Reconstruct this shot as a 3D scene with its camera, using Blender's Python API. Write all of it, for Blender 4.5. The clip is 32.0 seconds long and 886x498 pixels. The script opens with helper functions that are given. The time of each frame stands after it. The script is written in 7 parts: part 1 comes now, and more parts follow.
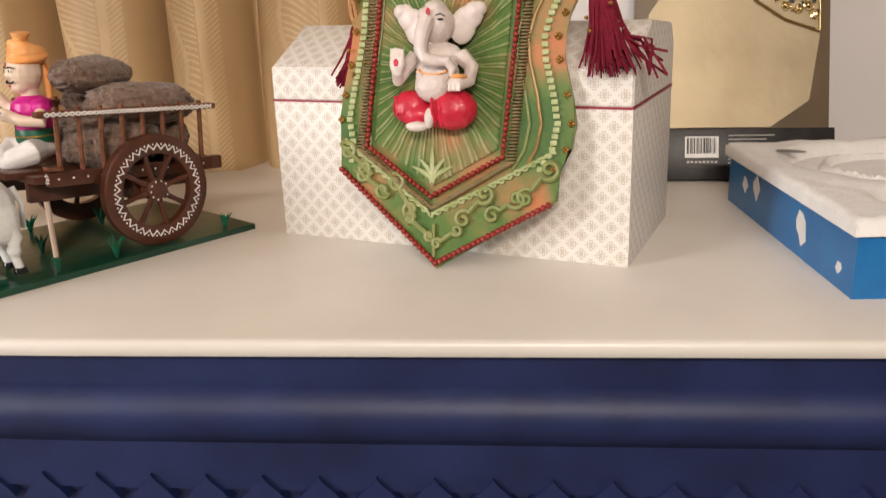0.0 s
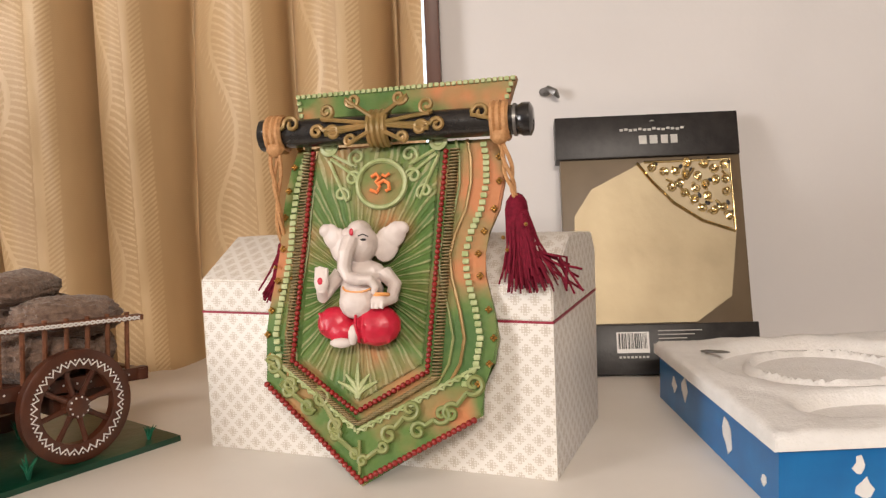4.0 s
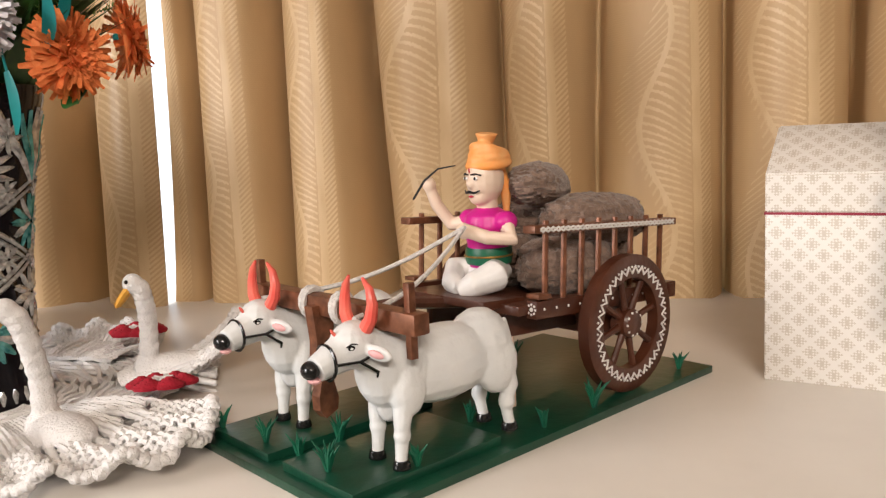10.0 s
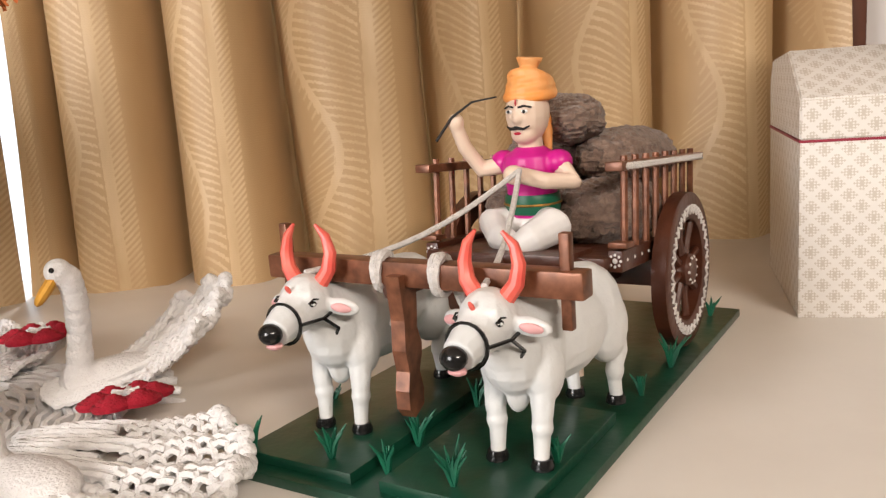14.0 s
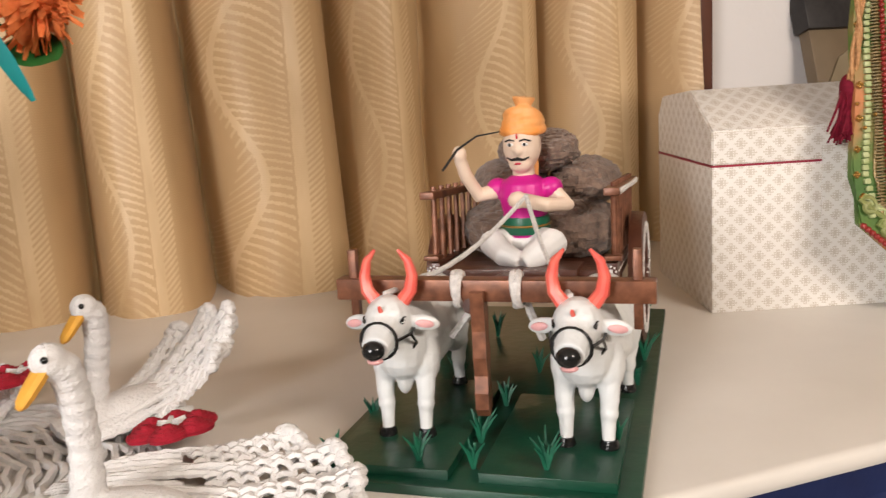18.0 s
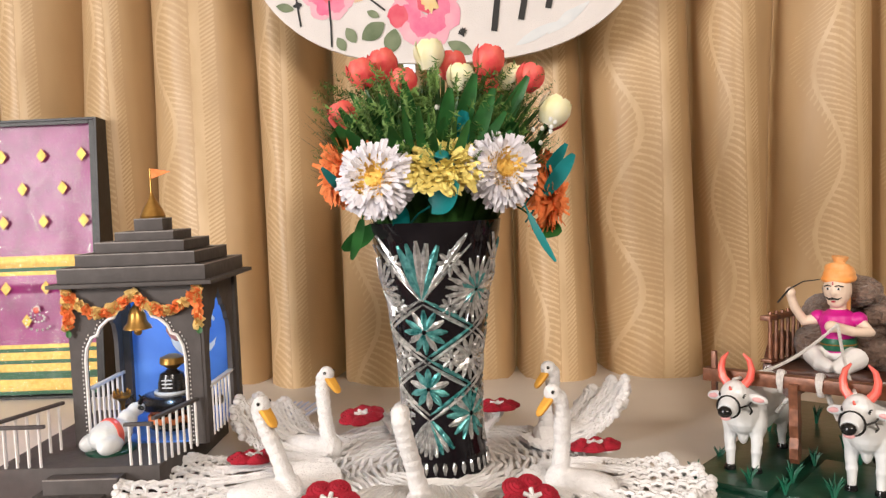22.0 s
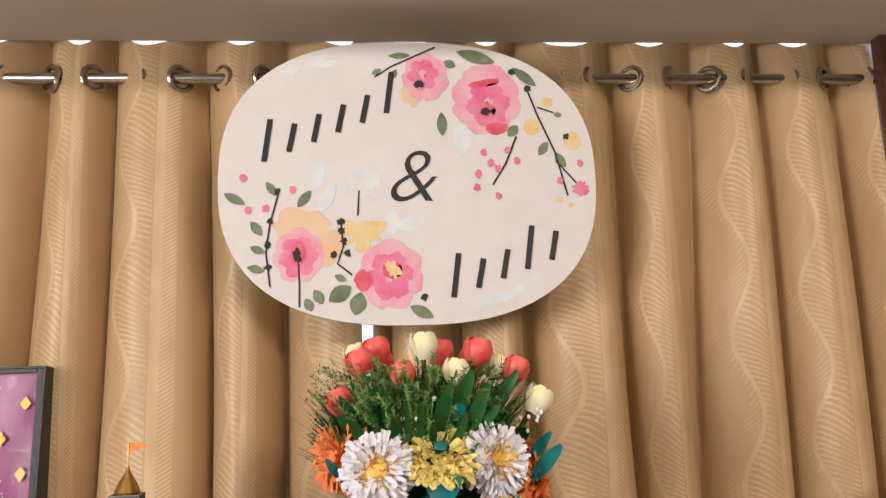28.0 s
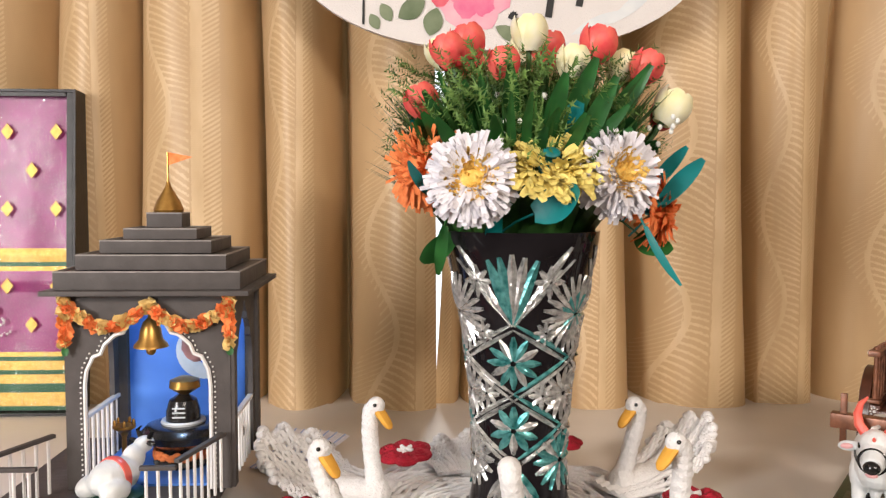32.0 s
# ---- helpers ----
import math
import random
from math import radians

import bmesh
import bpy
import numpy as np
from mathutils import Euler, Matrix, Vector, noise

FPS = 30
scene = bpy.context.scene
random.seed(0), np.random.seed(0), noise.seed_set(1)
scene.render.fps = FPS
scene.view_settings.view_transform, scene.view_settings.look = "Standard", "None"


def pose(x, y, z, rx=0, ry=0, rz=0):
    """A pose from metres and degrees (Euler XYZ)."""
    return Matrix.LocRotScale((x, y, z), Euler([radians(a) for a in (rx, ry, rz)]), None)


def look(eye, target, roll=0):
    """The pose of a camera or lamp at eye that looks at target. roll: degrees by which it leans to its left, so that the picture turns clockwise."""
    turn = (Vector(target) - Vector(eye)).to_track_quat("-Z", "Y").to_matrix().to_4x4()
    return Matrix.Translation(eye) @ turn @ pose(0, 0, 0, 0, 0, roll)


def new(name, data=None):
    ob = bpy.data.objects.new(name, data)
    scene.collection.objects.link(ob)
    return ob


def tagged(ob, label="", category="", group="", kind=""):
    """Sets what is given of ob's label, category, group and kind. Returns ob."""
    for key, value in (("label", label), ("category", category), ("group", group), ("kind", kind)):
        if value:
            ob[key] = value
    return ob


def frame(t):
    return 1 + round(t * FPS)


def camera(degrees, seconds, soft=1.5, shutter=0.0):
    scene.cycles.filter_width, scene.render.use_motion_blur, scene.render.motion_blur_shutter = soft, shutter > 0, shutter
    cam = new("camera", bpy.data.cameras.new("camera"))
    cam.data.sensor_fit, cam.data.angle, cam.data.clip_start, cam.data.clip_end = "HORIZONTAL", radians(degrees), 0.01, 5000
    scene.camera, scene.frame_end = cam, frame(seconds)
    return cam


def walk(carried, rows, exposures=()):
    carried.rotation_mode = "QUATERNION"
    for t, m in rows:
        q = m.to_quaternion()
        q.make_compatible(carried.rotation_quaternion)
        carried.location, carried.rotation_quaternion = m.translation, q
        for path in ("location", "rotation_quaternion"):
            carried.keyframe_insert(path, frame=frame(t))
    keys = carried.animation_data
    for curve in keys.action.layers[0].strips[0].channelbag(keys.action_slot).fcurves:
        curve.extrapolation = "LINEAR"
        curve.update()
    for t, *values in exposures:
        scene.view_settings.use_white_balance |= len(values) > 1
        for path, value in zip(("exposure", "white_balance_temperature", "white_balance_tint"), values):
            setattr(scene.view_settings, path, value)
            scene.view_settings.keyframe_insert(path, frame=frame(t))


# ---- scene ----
cam = camera(56.4, 32.0, soft=1.3, shutter=0.25)
PATH = [
    (0, (0.092, 0.129, 1.067), (-0.104, 2.03, 0.477), -2.0),
    (0.5, (0.093, 0.129, 1.084), (-0.113, 2.064, 0.624), -2.1),
    (1, (0.098, 0.131, 1.102), (-0.11, 2.083, 0.72), -2.4),
    (1.5, (0.104, 0.135, 1.113), (-0.073, 2.1, 0.781), -2.7),
    (2, (0.11, 0.137, 1.115), (-0.003, 2.113, 0.83), -2.8),
    (2.5, (0.137, 0.141, 1.114), (0.106, 2.124, 0.853), -2.6),
    (4.5, (0.115, 0.137, 1.113), (-0.027, 2.123, 0.917), -2.2),
    (5, (0.097, 0.149, 1.113), (-0.116, 2.128, 0.913), -2.0),
    (5.5, (0.064, 0.165, 1.108), (-0.191, 2.138, 0.906), -1.7),
    (6, (0.006, 0.178, 1.108), (-0.245, 2.151, 0.903), -1.6),
    (6.5, (-0.087, 0.172, 1.104), (-0.278, 2.154, 0.915), -1.4),
    (7, (-0.133, 0.175, 1.108), (-0.399, 2.147, 0.908), -1.5),
    (7.5, (-0.208, 0.164, 1.104), (-0.487, 2.135, 0.907), -1.5),
    (8, (-0.246, 0.152, 1.096), (-0.581, 2.113, 0.892), -1.8),
    (8.5, (-0.272, 0.16, 1.077), (-0.632, 2.116, 0.869), -2.2),
    (9, (-0.291, 0.182, 1.062), (-0.672, 2.132, 0.828), -2.4),
    (9.5, (-0.309, 0.219, 1.052), (-0.711, 2.161, 0.794), -2.7),
    (10, (-0.324, 0.254, 1.045), (-0.738, 2.191, 0.768), -2.8),
    (10.5, (-0.336, 0.288, 1.038), (-0.757, 2.22, 0.743), -2.9),
    (11, (-0.345, 0.317, 1.031), (-0.766, 2.248, 0.725), -3.1),
    (11.5, (-0.355, 0.34, 1.026), (-0.769, 2.271, 0.706), -3.1),
    (12, (-0.366, 0.359, 1.019), (-0.755, 2.293, 0.691), -2.9),
    (12.5, (-0.394, 0.362, 1.014), (-0.72, 2.307, 0.68), -2.9),
    (13, (-0.453, 0.354, 1.021), (-0.663, 2.313, 0.675), -3.2),
    (13.5, (-0.514, 0.356, 1.024), (-0.555, 2.323, 0.666), -3.9),
    (14, (-0.547, 0.362, 1.026), (-0.429, 2.321, 0.643), -4.2),
    (14.5, (-0.564, 0.359, 1.032), (-0.36, 2.308, 0.631), -4.2),
    (16.5, (-0.652, 0.356, 1.049), (-0.108, 2.24, 0.655), -4.7),
    (17, (-0.684, 0.35, 1.057), (-0.033, 2.2, 0.664), -4.5),
    (17.5, (-0.711, 0.339, 1.059), (-0.029, 2.18, 0.679), -4.2),
    (18, (-0.735, 0.335, 1.052), (-0.105, 2.196, 0.678), -3.6),
    (18.5, (-0.772, 0.312, 1.056), (-0.332, 2.226, 0.68), -3.2),
    (19, (-0.794, 0.253, 1.068), (-0.661, 2.217, 0.715), -3.7),
    (19.5, (-0.815, 0.194, 1.08), (-0.864, 2.166, 0.752), -3.1),
    (20, (-0.813, 0.111, 1.101), (-0.975, 2.085, 0.817), -2.9),
    (20.5, (-0.803, 0.037, 1.117), (-1.037, 2.004, 0.845), -3.0),
    (21, (-0.797, -0.018, 1.12), (-1.05, 1.949, 0.858), -2.7),
    (21.5, (-0.81, -0.042, 1.128), (-1.021, 1.935, 0.913), -2.4),
    (22, (-0.853, -0.065, 1.137), (-0.992, 1.926, 1.009), -2.3),
    (22.5, (-0.891, -0.082, 1.138), (-0.972, 1.915, 1.06), -2.4),
    (23, (-0.923, -0.098, 1.139), (-0.952, 1.901, 1.072), -2.4),
    (23.5, (-0.941, -0.102, 1.157), (-0.925, 1.897, 1.106), -2.3),
    (24, (-0.946, -0.104, 1.182), (-0.899, 1.895, 1.137), -1.9),
    (24.5, (-0.952, -0.107, 1.211), (-0.873, 1.892, 1.198), -1.8),
    (25, (-0.954, -0.11, 1.24), (-0.853, 1.887, 1.284), -1.7),
    (25.5, (-0.942, -0.107, 1.289), (-0.839, 1.888, 1.393), -2.0),
    (27.5, (-0.977, -0.128, 1.267), (-0.821, 1.831, 1.639), -1.7),
    (28, (-0.981, -0.133, 1.252), (-0.827, 1.835, 1.576), -1.6),
    (28.5, (-0.985, -0.119, 1.23), (-0.846, 1.863, 1.464), -1.4),
    (29, (-0.988, -0.089, 1.206), (-0.876, 1.904, 1.334), -1.3),
    (29.5, (-0.998, -0.046, 1.185), (-0.918, 1.952, 1.204), -1.3),
    (30, (-1.005, 0.009, 1.162), (-0.959, 2.007, 1.087), -1.1),
    (30.5, (-0.996, 0.07, 1.146), (-1.0, 2.063, 0.979), -0.7),
    (31, (-0.987, 0.112, 1.141), (-1.027, 2.102, 0.945), -0.5),
    (31.5, (-0.999, 0.109, 1.133), (-1.016, 2.104, 0.985), -0.1),
    (32, (-1.027, 0.088, 1.143), (-0.989, 2.084, 1.013), 0.2),
]
walk(cam, [(t, look(eye, target, roll)) for t, eye, target, roll in PATH], exposures=((0, 0), (23.5, 0), (25, -0.11), (27, -0.24), (28.2, -0.24), (29, -0.1), (30.5, 0), (32, 0)))

# ---- world, light, exposure ----
world = bpy.data.worlds.new("sky")
scene.world = world
world.use_nodes = True
wn = world.node_tree
sky = wn.nodes.new("ShaderNodeTexSky")
sky.sky_type, sky.sun_disc = "NISHITA", False
sky.sun_elevation, sky.sun_rotation = radians(50), radians(0)
wn.links.new(sky.outputs[0], wn.nodes["Background"].inputs[0])
wn.nodes["Background"].inputs[1].default_value = 0.14
scene.view_settings.exposure = 0.0


def area_lamp(name, eye, target, sx, sy, power, color):
    data = bpy.data.lights.new(name, "AREA")
    data.shape, data.size, data.size_y, data.energy, data.color = "RECTANGLE", sx, sy, power, color
    ob = new(name, data)
    ob.matrix_world = look(eye, target)
    return ob


# added daylight fill in an unseen wall opening behind the walk's left
area_lamp("window_light", (-2.86, -1.0, 1.55), (-0.6, 0.9, 1.0), 0.9, 1.1, 76, (1.0, 0.95, 0.92))
# added warm fill strip under the ceiling, with no fixture in view
area_lamp("tube_light", (0.2, -1.9, 2.34), (-0.1, 0.9, 0.95), 1.2, 0.12, 72, (1.0, 0.88, 0.77))
sun = new("sun", bpy.data.lights.new("sun", "SUN"))
sun.data.energy, sun.data.angle, sun.data.color = 5.0, radians(10), (0.93, 0.96, 1.0)
sun.matrix_world = look((-0.95, 5.0, 5.5), (-1.03, 1.475, 1.2))


# ---- materials ----
def mat(name, c1, c2=None, scale=20, rough=0.6, metal=0.0, bump=0.0, bump_scale=None, coat=0.0, sheen=0.0, kind="noise", per_object=0.0):
    m = bpy.data.materials.new(name)
    m.use_nodes = True
    nt = m.node_tree
    n, l = nt.nodes, nt.links
    b = n["Principled BSDF"]
    b.inputs["Roughness"].default_value, b.inputs["Metallic"].default_value = rough, metal
    b.inputs["Coat Weight"].default_value = coat
    b.inputs["Sheen Weight"].default_value = sheen
    tc = n.new("ShaderNodeTexCoord")
    if c2 is None:
        c2 = tuple(v * 0.82 for v in c1)
    if kind == "noise":
        t = n.new("ShaderNodeTexNoise")
        t.inputs["Scale"].default_value, t.inputs["Detail"].default_value = scale, 6
        l.new(tc.outputs["Object"], t.inputs["Vector"])
        fac = t.outputs["Fac"]
    else:
        t = n.new("ShaderNodeTexWave")
        t.inputs["Scale"].default_value, t.inputs["Distortion"].default_value = scale, 9
        t.inputs["Detail"].default_value = 3
        l.new(tc.outputs["Object"], t.inputs["Vector"])
        fac = t.outputs["Fac"]
    r = n.new("ShaderNodeValToRGB")
    r.color_ramp.elements[0].position, r.color_ramp.elements[1].position = 0.3, 0.7
    r.color_ramp.elements[0].color, r.color_ramp.elements[1].color = (*c2, 1), (*c1, 1)
    l.new(fac, r.inputs[0])
    out = r.outputs[0]
    if per_object:
        oi = n.new("ShaderNodeObjectInfo")
        hsv = n.new("ShaderNodeHueSaturation")
        mr = n.new("ShaderNodeMapRange")
        mr.inputs["To Min"].default_value, mr.inputs["To Max"].default_value = 1 - per_object, 1 + per_object
        l.new(oi.outputs["Random"], mr.inputs["Value"])
        l.new(mr.outputs[0], hsv.inputs["Value"])
        l.new(out, hsv.inputs["Color"])
        out = hsv.outputs[0]
    l.new(out, b.inputs["Base Color"])
    if bump:
        t2 = n.new("ShaderNodeTexNoise")
        t2.inputs["Scale"].default_value, t2.inputs["Detail"].default_value = bump_scale or scale * 4, 4
        l.new(tc.outputs["Object"], t2.inputs["Vector"])
        bp = n.new("ShaderNodeBump")
        bp.inputs["Strength"].default_value, bp.inputs["Distance"].default_value = bump, 0.002
        l.new(t2.outputs["Fac"], bp.inputs["Height"])
        l.new(bp.outputs[0], b.inputs["Normal"])
    return m


class Nodes:
    """Short arithmetic on a material's node tree."""

    def __init__(self, m):
        self.nt = m.node_tree
        self.b = self.nt.nodes["Principled BSDF"]

    def make(self, kind, **sets):
        n = self.nt.nodes.new(kind)
        for k, v in sets.items():
            n.inputs[k.replace("_", " ")].default_value = v
        return n

    def link(self, a, b):
        self.nt.links.new(a, b)

    def op(self, kind, a, b=0.0, c=0.0):
        n = self.nt.nodes.new("ShaderNodeMath")
        n.operation = kind
        for i, v in enumerate((a, b, c)):
            if isinstance(v, (int, float)):
                n.inputs[i].default_value = v
            else:
                self.link(v, n.inputs[i])
        return n.outputs[0]

    def mix(self, fac, c1, c2):
        n = self.nt.nodes.new("ShaderNodeMix")
        n.data_type = "RGBA"
        for i, v in ((0, fac), (6, c1), (7, c2)):
            if isinstance(v, (int, float)):
                n.inputs[i].default_value = v
            elif isinstance(v, tuple):
                n.inputs[i].default_value = (*v, 1)
            else:
                self.link(v, n.inputs[i])
        return n.outputs[2]

    def bump(self, height, strength, distance=0.002):
        n = self.make("ShaderNodeBump", Strength=strength, Distance=distance)
        self.link(height, n.inputs["Height"])
        self.link(n.outputs[0], self.b.inputs["Normal"])


def blank(name, rough=0.6):
    m = bpy.data.materials.new(name)
    m.use_nodes = True
    m.node_tree.nodes["Principled BSDF"].inputs["Roughness"].default_value = rough
    return m, Nodes(m)


def curtain_material():
    """Satin jacquard: one swaying spine to a fold, combed ribs, a plain light stripe with a herringbone hem."""
    m, k = blank("curtain_satin", 0.42)
    uv = k.make("ShaderNodeTexCoord")
    sp = k.make("ShaderNodeSeparateXYZ")
    k.link(uv.outputs["UV"], sp.inputs[0])
    nz = k.make("ShaderNodeTexNoise", Scale=7.0, Detail=5.0)
    k.link(uv.outputs["UV"], nz.inputs["Vector"])
    fine = k.make("ShaderNodeTexNoise", Scale=110.0, Detail=4.0)
    k.link(uv.outputs["UV"], fine.inputs["Vector"])
    shake = k.op("MULTIPLY", k.op("SUBTRACT", fine.outputs["Fac"], 0.5), 0.022)
    u = k.op("ADD", k.op("FRACT", sp.outputs[0]), shake)
    v = k.op("ADD", sp.outputs[1], k.op("MULTIPLY", shake, 0.25))
    bend = k.op("ADD", k.op("MULTIPLY", v, 2 * math.pi / 0.29), k.op("MULTIPLY", k.op("SINE", k.op("MULTIPLY", k.op("FLOOR", sp.outputs[0]), 2.3)), 1.1))
    spine_u = k.op("ADD", 0.33, k.op("MULTIPLY", k.op("SINE", bend), 0.10))
    d = k.op("SUBTRACT", u, spine_u)
    spine = k.op("LESS_THAN", k.op("ABSOLUTE", d), k.op("ADD", 0.008, k.op("MULTIPLY", fine.outputs["Fac"], 0.022)))
    right = k.op("MULTIPLY", k.op("GREATER_THAN", d, 0.0), k.op("LESS_THAN", u, 0.54))
    dr = k.op("POWER", k.op("MAXIMUM", d, 0.0001), 1.6)
    comb = k.op("SINE", k.op("MULTIPLY", k.op("ADD", k.op("MULTIPLY", v, 92.0), k.op("MULTIPLY", dr, 22.0)), 2 * math.pi))
    comb = k.op("MULTIPLY", k.op("GREATER_THAN", comb, 0.4), right)
    band = k.op("MULTIPLY", k.op("GREATER_THAN", u, 0.55), k.op("LESS_THAN", u, 0.61))
    band = k.op("MULTIPLY", band, k.op("GREATER_THAN", u, spine_u))
    her = k.op("SINE", k.op("MULTIPLY", k.op("ADD", k.op("MULTIPLY", v, 125.0), k.op("MULTIPLY", u, -24.0)), 2 * math.pi))
    her = k.op("MULTIPLY", k.op("GREATER_THAN", her, -0.1), k.op("MULTIPLY", k.op("GREATER_THAN", u, 0.61), k.op("LESS_THAN", u, 0.70)))
    dl = k.op("MULTIPLY", d, -1.0)
    left = k.op("MULTIPLY", k.op("GREATER_THAN", dl, 0.0), k.op("LESS_THAN", dl, k.op("ADD", 0.13, k.op("MULTIPLY", k.op("COSINE", bend), 0.07))))
    fir = k.op("SINE", k.op("MULTIPLY", k.op("ADD", k.op("MULTIPLY", v, 92.0), k.op("MULTIPLY", dl, 20.0)), 2 * math.pi))
    fir = k.op("MULTIPLY", k.op("MULTIPLY", k.op("GREATER_THAN", fir, 0.55), left), 0.6)
    mark = k.op("MAXIMUM", k.op("MAXIMUM", spine, comb), k.op("MAXIMUM", k.op("MAXIMUM", band, her), fir))
    worn = k.op("MULTIPLY", mark, k.op("MAXIMUM", 0.08, k.op("SUBTRACT", k.op("MULTIPLY", nz.outputs["Fac"], 1.9), 0.45)))
    ground = k.mix(nz.outputs["Fac"], (0.402, 0.260, 0.132), (0.518, 0.348, 0.187))
    col = k.mix(worn, ground, (0.645, 0.475, 0.285))
    k.link(col, k.b.inputs["Base Color"])
    k.link(k.op("SUBTRACT", 0.46, k.op("MULTIPLY", worn, 0.12)), k.b.inputs["Roughness"])
    weave = k.op("SINE", k.op("MULTIPLY", v, 2 * math.pi * 330))
    k.bump(k.op("ADD", mark, k.op("ADD", k.op("MULTIPLY", weave, 0.12), k.op("MULTIPLY", fine.outputs["Fac"], 0.5))), 0.3, 0.0012)
    # thin cloth: some daylight comes through
    tr = k.make("ShaderNodeBsdfTranslucent", Color=(0.75, 0.50, 0.22, 1))
    mx = k.make("ShaderNodeMixShader", Fac=0.04)
    out = k.nt.nodes["Material Output"]
    k.link(k.b.outputs[0], mx.inputs[1])
    k.link(tr.outputs[0], mx.inputs[2])
    k.link(mx.outputs[0], out.inputs["Surface"])
    return m


def lattice_material():
    """White printed card: crossed white bands over small dotted diamonds."""
    m, k = blank("lattice_card", 0.42)
    uv = k.make("ShaderNodeTexCoord")
    sp = k.make("ShaderNodeSeparateXYZ")
    k.link(uv.outputs["UV"], sp.inputs[0])
    u, v = sp.outputs[0], sp.outputs[1]
    p = 0.0200
    a = k.op("SUBTRACT", k.op("FRACT", k.op("DIVIDE", k.op("ADD", u, v), p)), 0.5)
    b = k.op("SUBTRACT", k.op("FRACT", k.op("DIVIDE", k.op("SUBTRACT", u, v), p)), 0.5)
    far = k.op("MAXIMUM", k.op("ABSOLUTE", a), k.op("ABSOLUTE", b))
    inside = k.op("LESS_THAN", far, 0.36)
    fa = k.op("SINE", k.op("MULTIPLY", a, 2 * math.pi * 4))
    fb = k.op("SINE", k.op("MULTIPLY", b, 2 * math.pi * 4))
    lace = k.op("GREATER_THAN", k.op("MULTIPLY", fa, fb), -0.12)
    heart = k.op("LESS_THAN", far, 0.12)
    ink = k.op("MULTIPLY", inside, k.op("MAXIMUM", lace, heart))
    nz = k.make("ShaderNodeTexNoise", Scale=60.0, Detail=4.0)
    k.link(uv.outputs["UV"], nz.inputs["Vector"])
    paper = k.mix(nz.outputs["Fac"], (0.70, 0.665, 0.62), (0.77, 0.735, 0.69))
    col = k.mix(k.op("MULTIPLY", ink, 0.62), paper, (0.46, 0.385, 0.30))
    k.link(col, k.b.inputs["Base Color"])
    k.bump(k.op("ADD", nz.outputs["Fac"], k.op("MULTIPLY", ink, -0.3)), 0.25, 0.0008)
    return m


def plaque_material(rayed):
    """Hand-painted clay: green worn into peach and orange, fine rays cut into it."""
    m, k = blank("rayed_clay" if rayed else "painted_clay", 0.45)
    tc = k.make("ShaderNodeTexCoord")
    nz = k.make("ShaderNodeTexNoise", Scale=11.0, Detail=3.0)
    k.link(tc.outputs["Object"], nz.inputs["Vector"])
    r = k.make("ShaderNodeValToRGB")
    e = r.color_ramp.elements
    e[0].position, e[0].color = 0.36, (0.030, 0.105, 0.012, 1)
    e[1].position, e[1].color = 0.68 if rayed else 0.61, (0.46, 0.16, 0.055, 1)
    for pos, c in ((0.46, (0.075, 0.150, 0.022, 1)), (0.55 if rayed else 0.52, (0.22, 0.165, 0.05, 1))):
        x = e.new(pos)
        x.color = c
    k.link(nz.outputs["Fac"], r.inputs[0])
    fine = k.make("ShaderNodeTexNoise", Scale=160.0, Detail=4.0)
    k.link(tc.outputs["Object"], fine.inputs["Vector"])
    col = k.mix(k.op("MULTIPLY", fine.outputs["Fac"], 0.09), r.outputs[0], (0.62, 0.58, 0.38))
    sp = k.make("ShaderNodeSeparateXYZ")
    k.link(tc.outputs["Object"], sp.inputs[0])
    ang = k.op("ARCTAN2", k.op("SUBTRACT", sp.outputs[1], 0.20), sp.outputs[0])
    wander = k.op("MULTIPLY", nz.outputs["Fac"], 14.0)
    rays = k.op("MULTIPLY", k.op("SINE", k.op("ADD", k.op("MULTIPLY", ang, 74.0), wander)), k.op("SINE", k.op("ADD", k.op("MULTIPLY", ang, 31.0), wander)))
    if rayed:
        rubbed = k.op("MULTIPLY", k.op("GREATER_THAN", rays, 0.35), k.op("MULTIPLY", fine.outputs["Fac"], 0.75))
        col = k.mix(rubbed, col, (0.50, 0.46, 0.26))
        k.bump(k.op("ADD", k.op("MULTIPLY", rays, 0.6), fine.outputs["Fac"]), 0.8, 0.002)
    else:
        k.bump(fine.outputs["Fac"], 0.5, 0.0012)
    k.link(col, k.b.inputs["Base Color"])
    k.b.inputs["Specular IOR Level"].default_value = 0.3
    return m


def glass_material(name, color, rough=0.02):
    m, k = blank(name, rough)
    k.b.inputs["Base Color"].default_value = (*color, 1)
    k.b.inputs["Transmission Weight"].default_value = 1.0
    k.b.inputs["IOR"].default_value = 1.5
    return m


